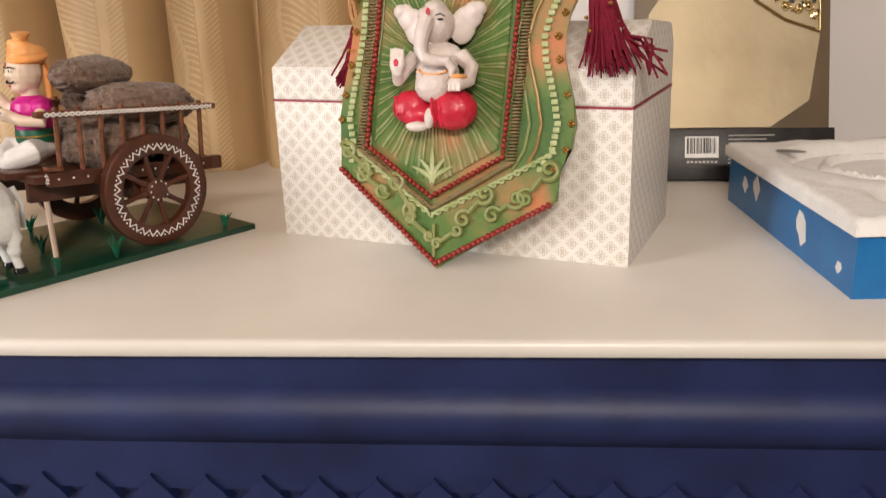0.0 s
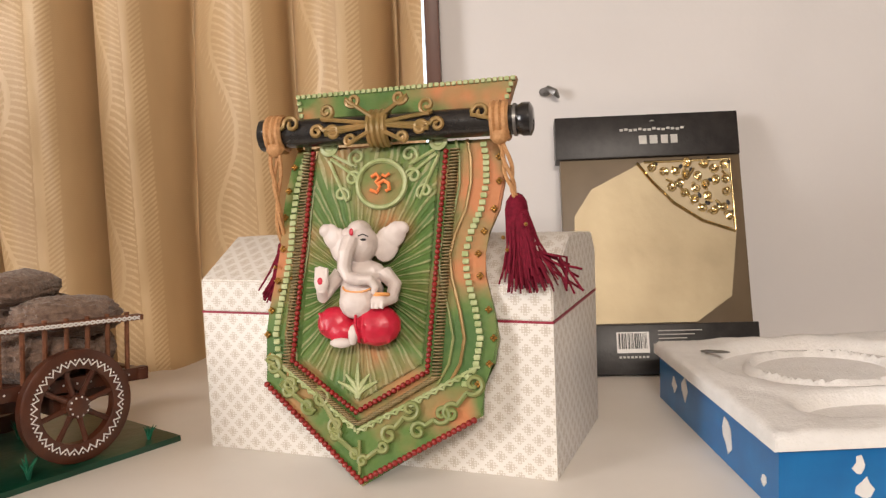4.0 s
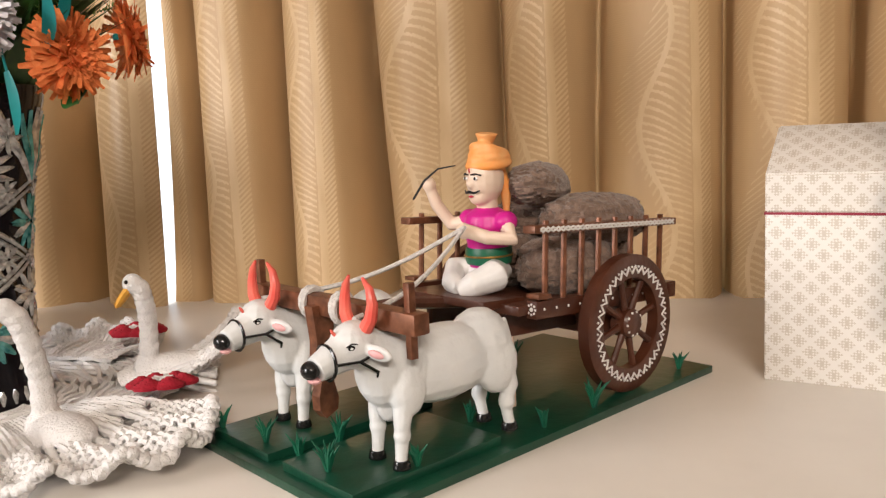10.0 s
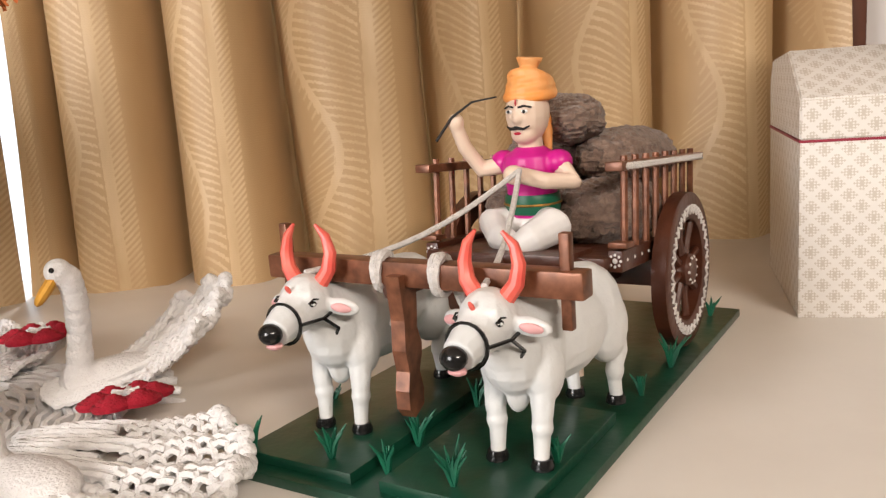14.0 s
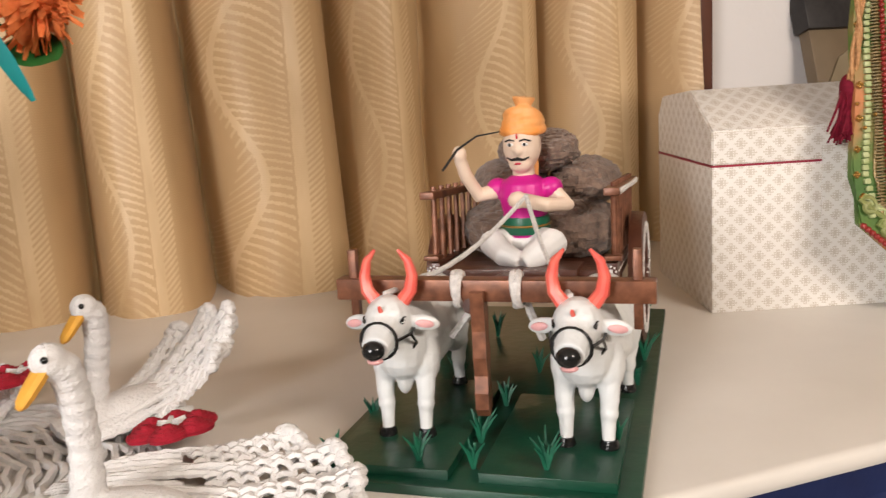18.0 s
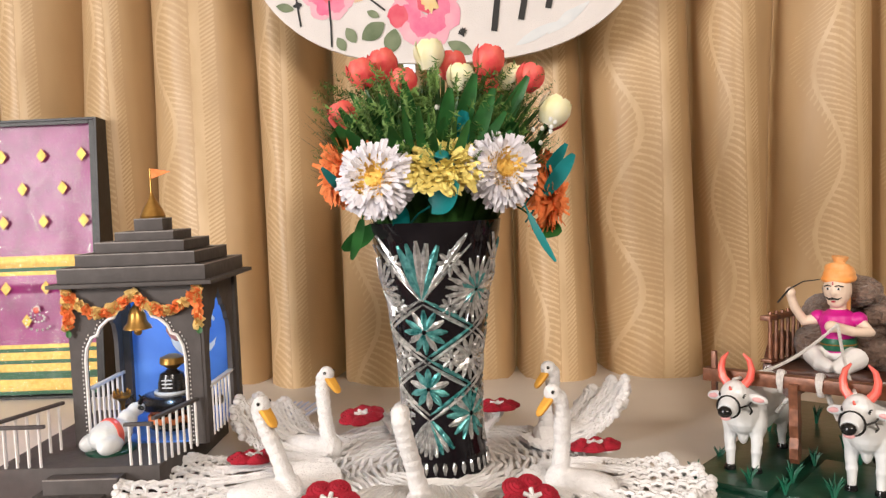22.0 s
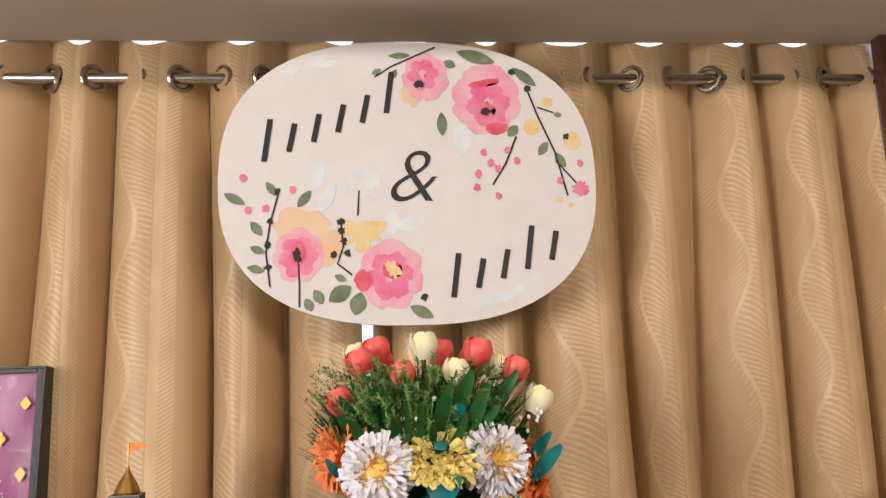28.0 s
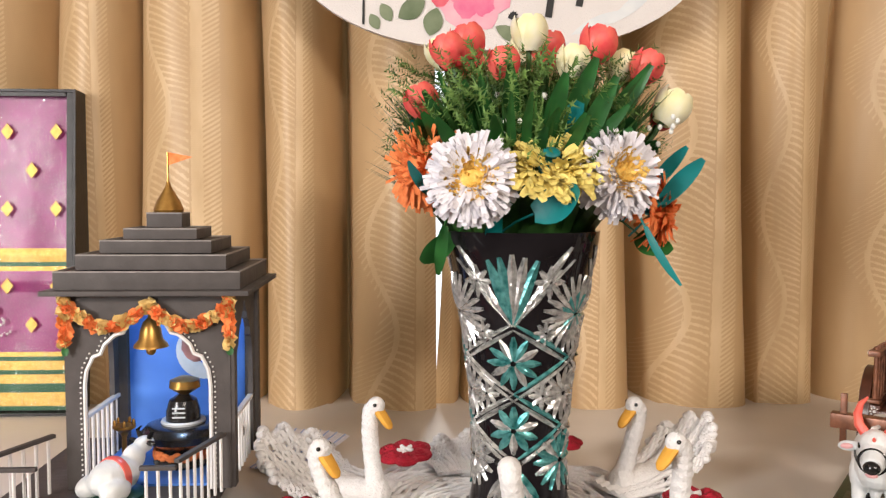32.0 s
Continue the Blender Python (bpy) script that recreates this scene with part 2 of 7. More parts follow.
def film_material():
    """Thin clear film: mostly see-through, with a little gloss."""
    m, k = blank("clear_film")
    a = k.make("ShaderNodeBsdfTransparent")
    g = k.make("ShaderNodeBsdfGlossy", Roughness=0.09)
    tc = k.make("ShaderNodeTexCoord")
    mp = k.make("ShaderNodeMapping")
    mp.inputs["Scale"].default_value = (30, 9, 14)
    mp.inputs["Rotation"].default_value = (0, 0.6, 0)
    k.link(tc.outputs["Object"], mp.inputs[0])
    nz = k.make("ShaderNodeTexNoise", Scale=1.0, Detail=5.0, Distortion=1.2)
    k.link(mp.outputs[0], nz.inputs["Vector"])
    bp = k.make("ShaderNodeBump", Strength=1.0, Distance=0.02)
    k.link(nz.outputs["Fac"], bp.inputs["Height"])
    k.link(bp.outputs[0], g.inputs["Normal"])
    mx = k.make("ShaderNodeMixShader", Fac=0.024)
    k.link(a.outputs[0], mx.inputs[1])
    k.link(g.outputs[0], mx.inputs[2])
    k.link(mx.outputs[0], k.nt.nodes["Material Output"].inputs["Surface"])
    return m


def haze_material():
    """Plain bright sky."""
    m, k = blank("bright_sky")
    k.b.inputs["Base Color"].default_value = (0, 0, 0, 1)
    k.b.inputs["Emission Color"].default_value = (0.86, 0.93, 1.0, 1)
    k.b.inputs["Emission Strength"].default_value = 1.7
    return m


M = dict(
    haze=haze_material(),
    curtain=curtain_material(), lattice=lattice_material(), plaque=plaque_material(False), plaque_rayed=plaque_material(True),
    wall=mat("wall_paint", (0.70, 0.67, 0.66), (0.64, 0.61, 0.60), 3, 0.7, bump=0.15, bump_scale=90),
    # walls out of view, toned dark so that less light bounces back
    room_paint=mat("tan_room_paint", (0.27, 0.23, 0.19), (0.23, 0.195, 0.16), 3, 0.75, bump=0.15, bump_scale=90),
    ceiling=mat("ceiling_paint", (0.60, 0.53, 0.46), (0.53, 0.46, 0.39), 4, 0.8, bump=0.15, bump_scale=60),
    # floor toned dark as well, to keep bounced light low
    floor=mat("floor_tile", (0.17, 0.145, 0.12), (0.14, 0.115, 0.09), 4, 0.4),
    white_top=mat("cream_laminate", (0.70, 0.655, 0.60), (0.63, 0.585, 0.53), 7, 0.34, bump=0.45, bump_scale=13),
    navy=mat("navy_paint", (0.007, 0.012, 0.05), (0.012, 0.022, 0.085), 14, 0.5, bump=0.3, bump_scale=70),
    steel=mat("brushed_steel", (0.52, 0.47, 0.42), (0.4, 0.36, 0.32), 60, 0.25, 1.0),
    brown_wood=mat("dark_window_wood", (0.10, 0.035, 0.02), None, 30, 0.45),
    red_line=mat("maroon_edge", (0.30, 0.02, 0.045), None, 80, 0.5),
    black_card=mat("black_card", (0.014, 0.012, 0.012), (0.03, 0.026, 0.025), 60, 0.38, bump=0.15),
    kraft=mat("bronze_card", (0.15, 0.105, 0.06), (0.11, 0.075, 0.04), 12, 0.4),
    gold=mat("gold_foil", (0.33, 0.27, 0.175), (0.24, 0.19, 0.12), 9, 0.46, 0.7, bump=0.25, bump_scale=40),
    gold_bright=mat("gold_relief", (0.85, 0.68, 0.36), (0.72, 0.54, 0.24), 30, 0.16, 1.0),
    brass=mat("brass_paint", (0.48, 0.27, 0.07), (0.33, 0.17, 0.04), 90, 0.35, 0.8),
    print_grey=mat("print_grey", (0.55, 0.53, 0.5), None, 80, 0.6),
    blue_card=mat("blue_carton", (0.012, 0.16, 0.42), (0.01, 0.12, 0.34), 25, 0.35),
    foam=mat("white_foam", (0.80, 0.785, 0.77), (0.74, 0.72, 0.70), 60, 0.75, bump=0.5, bump_scale=260),
    grey_paint=mat("grey_temple_paint", (0.088, 0.077, 0.073), (0.065, 0.056, 0.053), 45, 0.62, bump=0.4, bump_scale=140),
    grey_edge=mat("worn_grey_edge", (0.30, 0.27, 0.255), (0.2, 0.18, 0.17), 90, 0.6),
    white_paint=mat("white_enamel", (0.78, 0.76, 0.74), (0.68, 0.66, 0.65), 60, 0.35, bump=0.25, bump_scale=120),
    bull_white=mat("white_bull_paint", (0.745, 0.75, 0.74), (0.65, 0.665, 0.67), 26, 0.36, bump=1.0, bump_scale=70),
    blue_wall=mat("blue_lit_paint", (0.06, 0.19, 0.62), (0.09, 0.25, 0.72), 20, 0.5),
    orange_paper=mat("orange_crepe", (0.88, 0.27, 0.085), (0.74, 0.18, 0.04), 160, 0.75, bump=0.5, bump_scale=500, per_object=0.12),
    cream_paper=mat("cream_crepe", (0.82, 0.60, 0.24), (0.70, 0.47, 0.16), 160, 0.75, bump=0.5, bump_scale=500),
    white_paper=mat("white_crepe", (0.77, 0.745, 0.785), (0.69, 0.665, 0.72), 120, 0.75, bump=0.5, bump_scale=500),
    yellow_paper=mat("yellow_crepe", (0.82, 0.70, 0.24), (0.72, 0.57, 0.14), 120, 0.75, bump=0.5, bump_scale=500),
    amber_paper=mat("amber_crepe", (0.82, 0.60, 0.17), (0.68, 0.36, 0.045), 200, 0.75, bump=0.5, bump_scale=600),
    teal_paper=mat("teal_paper", (0.0, 0.20, 0.20), (0.0, 0.145, 0.15), 30, 0.5, bump=0.2),
    green_leaf=mat("green_leaf", (0.022, 0.13, 0.025), (0.012, 0.07, 0.014), 50, 0.45),
    grass=mat("plastic_grass", (0.046, 0.135, 0.024), (0.016, 0.060, 0.011), 60, 0.45),
    moss=mat("fern_green", (0.13, 0.23, 0.045), (0.055, 0.125, 0.02), 80, 0.6),
    tulip_red=mat("coral_tulip", (0.70, 0.030, 0.055), (0.80, 0.17, 0.12), 60, 0.5),
    tulip_white=mat("cream_tulip", (0.78, 0.755, 0.62), (0.76, 0.70, 0.36), 45, 0.5),
    bud=mat("white_bud", (0.80, 0.80, 0.76), None, 60, 0.5),
    glass=glass_material("clear_crystal", (0.93, 0.95, 0.95)),
    black_glass=mat("black_overlay_glass", (0.006, 0.005, 0.006), (0.012, 0.01, 0.012), 20, 0.06),
    # clear cuts: sparkle put into the colour as light and dark silvery patches
    cut_glass=mat("cut_crystal_facet", (0.78, 0.78, 0.76), (0.25, 0.255, 0.255), 150, 0.09, 0.7, bump=0.7, bump_scale=170),
    teal_glass=mat("teal_seen_through_crystal", (0.16, 0.46, 0.45), (0.006, 0.12, 0.12), 110, 0.09, 0.55, bump=0.7, bump_scale=170),
    wool=mat("white_crochet_yarn", (0.79, 0.775, 0.765), (0.71, 0.69, 0.68), 140, 0.9, bump=0.9, bump_scale=420),
    red_wool=mat("red_crochet_yarn", (0.42, 0.008, 0.028), (0.28, 0.004, 0.016), 140, 0.9, bump=0.8, bump_scale=420),
    beak=mat("amber_felt", (0.80, 0.40, 0.05), None, 100, 0.7),
    eye=mat("black_bead", (0.01, 0.01, 0.01), None, 50, 0.2),
    board=mat("dark_green_gloss", (0.003, 0.036, 0.02), (0.006, 0.06, 0.032), 18, 0.32, bump=0.35, bump_scale=60, coat=0.08),
    tuft=mat("green_foam_tuft", (0.005, 0.13, 0.065), (0.004, 0.07, 0.04), 60, 0.5),
    cart_wood=mat("cart_brown_paint", (0.092, 0.027, 0.012), (0.055, 0.015, 0.007), 40, 0.4, bump=0.4, bump_scale=130, coat=0.15),
    copper=mat("copper_brushed_paint", (0.25, 0.098, 0.050), (0.10, 0.034, 0.015), 110, 0.38, 0.3),
    rope=mat("cotton_rope", (0.72, 0.69, 0.66), (0.55, 0.52, 0.5), 300, 0.9, bump=0.8, bump_scale=600),
    skin=mat("pale_skin_paint", (0.74, 0.58, 0.46), (0.70, 0.53, 0.41), 30, 0.45),
    magenta=mat("magenta_paint", (0.60, 0.008, 0.26), (0.48, 0.006, 0.2), 40, 0.4),
    sash=mat("green_sash_paint", (0.006, 0.11, 0.055), None, 50, 0.4),
    turban=mat("orange_turban_paint", (0.84, 0.30, 0.06), (0.76, 0.40, 0.16), 60, 0.5),
    horn=mat("coral_horn_paint", (0.74, 0.085, 0.07), (0.78, 0.17, 0.12), 60, 0.35),
    pink=mat("pale_pink_paint", (0.80, 0.42, 0.42), None, 60, 0.45),
    sack=mat("knit_sack", (0.250, 0.165, 0.120), (0.115, 0.070, 0.050), 190, 0.95, bump=1.0, bump_scale=420, sheen=0.3),
    red_bead=mat("red_bead", (0.30, 0.025, 0.02), (0.2, 0.015, 0.012), 200, 0.4),
    rib=mat("bronze_rib_paint", (0.27, 0.185, 0.075), (0.15, 0.12, 0.045), 90, 0.5),
    vine=mat("green_gold_relief", (0.27, 0.27, 0.10), (0.15, 0.20, 0.055), 40, 0.45),
    cream_bead=mat("cream_relief", (0.44, 0.47, 0.25), (0.27, 0.33, 0.12), 120, 0.45),
    olive=mat("olive_gold_relief", (0.36, 0.215, 0.08), (0.19, 0.135, 0.04), 60, 0.4, 0.2),
    idol=mat("pearl_white_glaze", (0.70, 0.62, 0.58), (0.58, 0.49, 0.46), 60, 0.38, bump=0.4, bump_scale=120),
    idol_red=mat("crimson_glaze", (0.58, 0.020, 0.05), (0.42, 0.010, 0.03), 60, 0.33, bump=0.4, bump_scale=120),
    black_paint=mat("black_gloss_paint", (0.012, 0.011, 0.012), (0.025, 0.022, 0.02), 70, 0.25, bump=0.3, bump_scale=90, coat=0.3),
    cord=mat("golden_cord", (0.56, 0.30, 0.13), (0.40, 0.19, 0.07), 260, 0.6, bump=0.6, bump_scale=500),
    tassel=mat("maroon_silk", (0.19, 0.008, 0.026), (0.11, 0.004, 0.014), 200, 0.8),
    saree=mat("magenta_silk", (0.27, 0.009, 0.14), (0.18, 0.006, 0.09), 25, 0.35, bump=0.25, bump_scale=60),
    zari=mat("gold_zari", (0.60, 0.40, 0.11), (0.44, 0.27, 0.06), 160, 0.4, 0.6, bump=0.5, bump_scale=400),
    zari_green=mat("green_zari", (0.012, 0.10, 0.04), None, 160, 0.5),
    film=film_material(),
    red_cloth=mat("red_silk_cloth", (0.50, 0.02, 0.018), (0.36, 0.012, 0.012), 25, 0.45, bump=0.4, bump_scale=120),
    canvas=mat("white_canvas", (0.70, 0.66, 0.64), (0.66, 0.62, 0.60), 18, 0.75, bump=0.4, bump_scale=420),
    ink=mat("black_lettering", (0.008, 0.008, 0.008), None, 60, 0.6),
    pt_pink=mat("watercolour_pink", (0.70, 0.10, 0.24), (0.74, 0.27, 0.37), 26, 0.75),
    pt_rose=mat("watercolour_rose", (0.74, 0.27, 0.38), (0.74, 0.45, 0.50), 20, 0.75),
    pt_deep=mat("watercolour_crimson", (0.62, 0.05, 0.10), (0.72, 0.16, 0.2), 30, 0.75),
    pt_peach=mat("watercolour_peach", (0.72, 0.46, 0.27), (0.72, 0.56, 0.42), 20, 0.75),
    pt_green=mat("watercolour_olive", (0.10, 0.14, 0.07), (0.22, 0.26, 0.16), 26, 0.75),
    pt_grey=mat("watercolour_grey", (0.60, 0.63, 0.65), (0.72, 0.73, 0.73), 26, 0.75),
    pt_yellow=mat("watercolour_yellow", (0.72, 0.50, 0.18), (0.72, 0.58, 0.36), 40, 0.75),
    metal_grey=mat("grey_wire", (0.3, 0.29, 0.28), None, 80, 0.35, 0.8),
    biscuit=mat("brown_resin", (0.36, 0.13, 0.05), (0.2, 0.07, 0.03), 60, 0.35),
    moon=mat("pale_moon_paint", (0.70, 0.72, 0.74), None, 60, 0.5),
    pane=glass_material("window_pane", (0.95, 0.97, 0.97), 0.0),
    stripe=mat("blue_striped_paper", (0.30, 0.38, 0.62), (0.42, 0.50, 0.70), 40, 0.6),
)


for nm, level in (("black_glass", 0.22), ("black_card", 0.3), ("tassel", 0.2), ("grey_paint", 0.3), ("navy", 0.4)):
    M[nm].node_tree.nodes["Principled BSDF"].inputs["Specular IOR Level"].default_value = level


# ---- building helpers ----
def shade(me, smooth=True):
    me.polygons.foreach_set("use_smooth", [smooth] * len(me.polygons))


def thing(name, label, category, m=None, group="", kind=""):
    ob = new(name)
    ob.empty_display_size = 0.02
    if m is not None:
        ob.matrix_world = m
    return tagged(ob, label, category, group, kind)


def part(name, bm, material, parent=None, label="", smooth=True, sharp=35):
    me = bpy.data.meshes.new(name)
    bm.normal_update()
    bm.to_mesh(me)
    bm.free()
    mats = material if isinstance(material, (list, tuple)) else [material]
    for x in mats:
        me.materials.append(M[x])
    shade(me, smooth)
    if smooth:
        me.set_sharp_from_angle(angle=radians(sharp))
    ob = new(name, me)
    if parent is not None:
        ob.parent = parent
    if label:
        ob["label"] = label
    return ob


def clone(ob, parent, m=None):
    c = new(ob.name, ob.data)
    c.parent = parent
    if m is not None:
        c.matrix_basis = m
    return c


def dab(bm, made, mi):
    for f in made:
        f.material_index = mi


def box(bm, c, s, m=None, bevel=0.0, mi=0):
    """A box of size s round c."""
    r = bmesh.ops.create_cube(bm, size=1.0)
    vs = r["verts"]
    bmesh.ops.scale(bm, vec=s, verts=vs)
    bmesh.ops.translate(bm, vec=c, verts=vs)
    fs = {f for v in vs for f in v.link_faces}
    dab(bm, fs, mi)
    if bevel:
        es = list({e for f in fs for e in f.edges})
        rb = bmesh.ops.bevel(bm, geom=es, offset=bevel, segments=2, affect="EDGES", profile=0.6)
        dab(bm, rb["faces"], mi)
        vs = list({v for f in rb["faces"] for v in f.verts} | {v for v in vs if v.is_valid})
    if m is not None:
        bmesh.ops.transform(bm, matrix=m, verts=[v for v in vs if v.is_valid])
    return bm


def ball(bm, c, r, seg=14, m=None, mi=0):
    """An ellipsoid; r is a number or three of them."""
    rr = (r, r, r) if isinstance(r, (int, float)) else r
    made = bmesh.ops.create_uvsphere(bm, u_segments=seg, v_segments=max(6, seg * 2 // 3), radius=1.0)["verts"]
    t = Matrix.Translation(c) @ (m or Matrix()) @ Matrix.Diagonal((*rr, 1))
    bmesh.ops.transform(bm, matrix=t, verts=made)
    dab(bm, {f for v in made for f in v.link_faces}, mi)
    return bm


def tube(bm, pts, r, seg=8, mi=0, caps=True, closed=False):
    """A tube through pts; r is a number or one for each point."""
    pts = [Vector(p) for p in pts]
    n = len(pts)
    rs = [r] * n if isinstance(r, (int, float)) else r
    rings = []
    side = None
    for i, p in enumerate(pts):
        a = pts[i - 1] if (i or closed) else p
        b = pts[(i + 1) % n] if (i < n - 1 or closed) else p
        d = (b - a)
        d = d.normalized() if d.length > 1e-9 else Vector((0, 0, 1))
        if side is None:
            side = d.orthogonal().normalized()
        side = side - d * side.dot(d)
        side = side.normalized() if side.length > 1e-6 else d.orthogonal().normalized()
        up = d.cross(side)
        rings.append([bm.verts.new(p + (side * math.cos(2 * math.pi * k / seg) + up * math.sin(2 * math.pi * k / seg)) * rs[i]) for k in range(seg)])
    last = n if closed else n - 1
    for i in range(last):
        A, B = rings[i], rings[(i + 1) % n]
        for k in range(seg):
            f = bm.faces.new((A[k], A[(k + 1) % seg], B[(k + 1) % seg], B[k]))
            f.material_index = mi
    if caps and not closed:
        bm.faces.new(list(reversed(rings[0]))).material_index = mi
        bm.faces.new(rings[-1]).material_index = mi
    return bm


def lathe(bm, prof, c=(0, 0, 0), seg=32, mi=0, wave=None):
    """Turns a profile of (radius, height) round the z axis at c."""
    rings = []
    for r, z in prof:
        ring = []
        for k in range(seg):
            a = 2 * math.pi * k / seg
            q = r * (wave(a, z) if wave else 1)
            ring.append(bm.verts.new((c[0] + q * math.cos(a), c[1] + q * math.sin(a), c[2] + z)))
        rings.append(ring)
    for A, B in zip(rings, rings[1:]):
        for k in range(seg):
            bm.faces.new((A[k], A[(k + 1) % seg], B[(k + 1) % seg], B[k])).material_index = mi
    for ring, flip in ((rings[0], True), (rings[-1], False)):
        bm.faces.new(list(reversed(ring)) if flip else ring).material_index = mi
    return bm


def slab(bm, poly, z0, z1, m=None, bevel=0.0, mi=0):
    """A flat piece with the outline poly, from z0 to z1."""
    bot = [bm.verts.new((x, y, z0)) for x, y in poly]
    top = [bm.verts.new((x, y, z1)) for x, y in poly]
    fs = [bm.faces.new(list(reversed(bot))), bm.faces.new(top)]
    n = len(poly)
    for i in range(n):
        fs.append(bm.faces.new((bot[i], bot[(i + 1) % n], top[(i + 1) % n], top[i])))
    dab(bm, fs, mi)
    vs = bot + top
    if bevel:
        rb = bmesh.ops.bevel(bm, geom=list(fs[1].edges), offset=bevel, segments=2, affect="EDGES")
        dab(bm, rb["faces"], mi)
        vs = list({v for v in vs if v.is_valid} | set(rb["verts"]))
    if m is not None:
        bmesh.ops.transform(bm, matrix=m, verts=[v for v in vs if v.is_valid])
    return bm


def melt(bm, voxel=0.0012, rounds=6):
    """Grows overlapping forms together into one smooth skin."""
    me = bpy.data.meshes.new("clay")
    bm.to_mesh(me)
    bm.free()
    ob = new("clay", me)
    rm = ob.modifiers.new("remesh", "REMESH")
    rm.mode, rm.voxel_size = "VOXEL", voxel
    sm = ob.modifiers.new("smooth", "SMOOTH")
    sm.factor, sm.iterations = 0.5, rounds
    bpy.context.view_layer.update()
    got = bpy.data.meshes.new_from_object(ob.evaluated_get(bpy.context.evaluated_depsgraph_get()))
    out = bmesh.new()
    out.from_mesh(got)
    for f in out.faces:
        f.material_index = 0
    bpy.data.objects.remove(ob)
    bpy.data.meshes.remove(me)
    bpy.data.meshes.remove(got)
    return out


def arc(c, r, a0, a1, n=10, plane="xy", z=0.0):
    pts = []
    for i in range(n + 1):
        a = radians(a0 + (a1 - a0) * i / n)
        p, q = c[0] + r * math.cos(a), c[1] + r * math.sin(a)
        pts.append((p, q, z) if plane == "xy" else (p, z, q))
    return pts


def curl(c, r, start, turns, n=20, z=0.0, tail=None):
    """A flat spiral scroll in the xy plane."""
    pts = []
    for i in range(n + 1):
        t = i / n
        a = radians(start) + turns * 2 * math.pi * t
        q = r * (0.18 + 0.82 * t)
        pts.append((c[0] + q * math.cos(a), c[1] + q * math.sin(a), z))
    if tail:
        end = Vector(pts[-1])
        for i in range(1, 6):
            pts.append(tuple(end.lerp(Vector((*tail, z)), i / 5)))
    return pts


def petal(bm, m, length, width, lift=0.0, mi=0, bend=0.0, tip=0.25, n=4, blunt=False):
    """One paper petal or leaf along +y, narrow at both ends, bent upwards at its tip."""
    rows = []
    for i in range(n + 1):
        t = i / n
        w = width * 0.5 * (math.sin(math.pi * min(1.0, t * (1 - tip * 0.5) + 0.12)) ** 0.7)
        if blunt:
            w = width * 0.5 * (0.55 + 0.45 * math.sin(math.pi * min(1.0, 0.1 + t * 0.8)))
        z = lift * t + bend * t * t
        rows.append([bm.verts.new(m @ Vector((-w, length * t, z))), bm.verts.new(m @ Vector((0, length * t, z - 0.12 * width))), bm.verts.new(m @ Vector((w, length * t, z)))])
    for A, B in zip(rows, rows[1:]):
        for k in range(2):
            bm.faces.new((A[k], A[k + 1], B[k + 1], B[k])).material_index = mi
    return bm


def uv_box(ob):
    """UVs in metres by each face's main direction."""
    me = ob.data
    lay = me.uv_layers.new(name="UVMap")
    for p in me.polygons:
        n = p.normal
        ax = max(range(3), key=lambda i: abs(n[i]))
        for li in p.loop_indices:
            co = me.vertices[me.loops[li].vertex_index].co
            lay.data[li].uv = ((co.y, co.z), (co.x, co.z), (co.x, co.y))[ax]


TOP = 0.80

# ---- the room ----
def wall_piece(name, c, s, material="wall"):
    bm = bmesh.new()
    box(bm, c, s)
    return tagged(part(name, bm, material, smooth=False), kind="structure")


wall_piece("floor", (-0.3, -0.45, -0.05), (5.4, 4.3, 0.1), "floor")
wall_piece("wall_north", (1.367, 1.56, 1.35), (2.586, 0.24, 2.7))
wall_piece("wall_north_low", (-1.39, 1.60, 0.36), (3.0, 0.16, 0.72))
wall_piece("wall_north_high", (-1.39, 1.60, 2.42), (3.0, 0.16, 0.56))
wall_piece("wall_north_west", (-2.94, 1.56, 1.35), (0.1, 0.24, 2.7))
wall_piece("wall_east", (2.45, -0.5, 1.35), (0.1, 3.88, 2.7), "room_paint")
wall_piece("wall_south", (-0.25, -2.5, 1.35), (5.3, 0.1, 2.7), "room_paint")
# unseen west wall, with an opening left for the added daylight fill
wall_piece("wall_west_low", (-2.95, -0.5, 0.4), (0.1, 3.88, 0.8), "room_paint")
wall_piece("wall_west_high", (-2.95, -0.5, 2.48), (0.1, 3.88, 0.44), "room_paint")
wall_piece("wall_west_a", (-2.95, 0.57, 1.53), (0.1, 1.74, 1.46), "room_paint")
wall_piece("wall_west_b", (-2.95, -2.07, 1.53), (0.1, 0.74, 1.46), "room_paint")
wall_piece("ceiling", (-0.3, -0.45, 2.75), (5.4, 4.3, 0.1), "ceiling")
wall_piece("ceiling_loft", (-0.25, 1.1125, 2.006), (5.2, 0.685, 0.13), "ceiling")
wall_piece("window_sill", (-1.39, 1.50, 0.758), (2.98, 0.14, 0.076), "white_top")
# the window frame's dark jamb beside the curtain
w = thing("window_1", "dark brown wooden window frame behind the curtain", "window", kind="structure")
for nm, c, s in (("jamb", (0.067, 1.425, 1.38), (0.022, 0.034, 1.16)), ("mullion", (-1.9, 1.62, 1.41), (0.05, 0.05, 1.38))):
    bm = bmesh.new()
    box(bm, c, s, bevel=0.003)
    part(nm, bm, "brown_wood", w)
# hook and shadow gap of a chipped plaster spot on the wall
bm = bmesh.new()
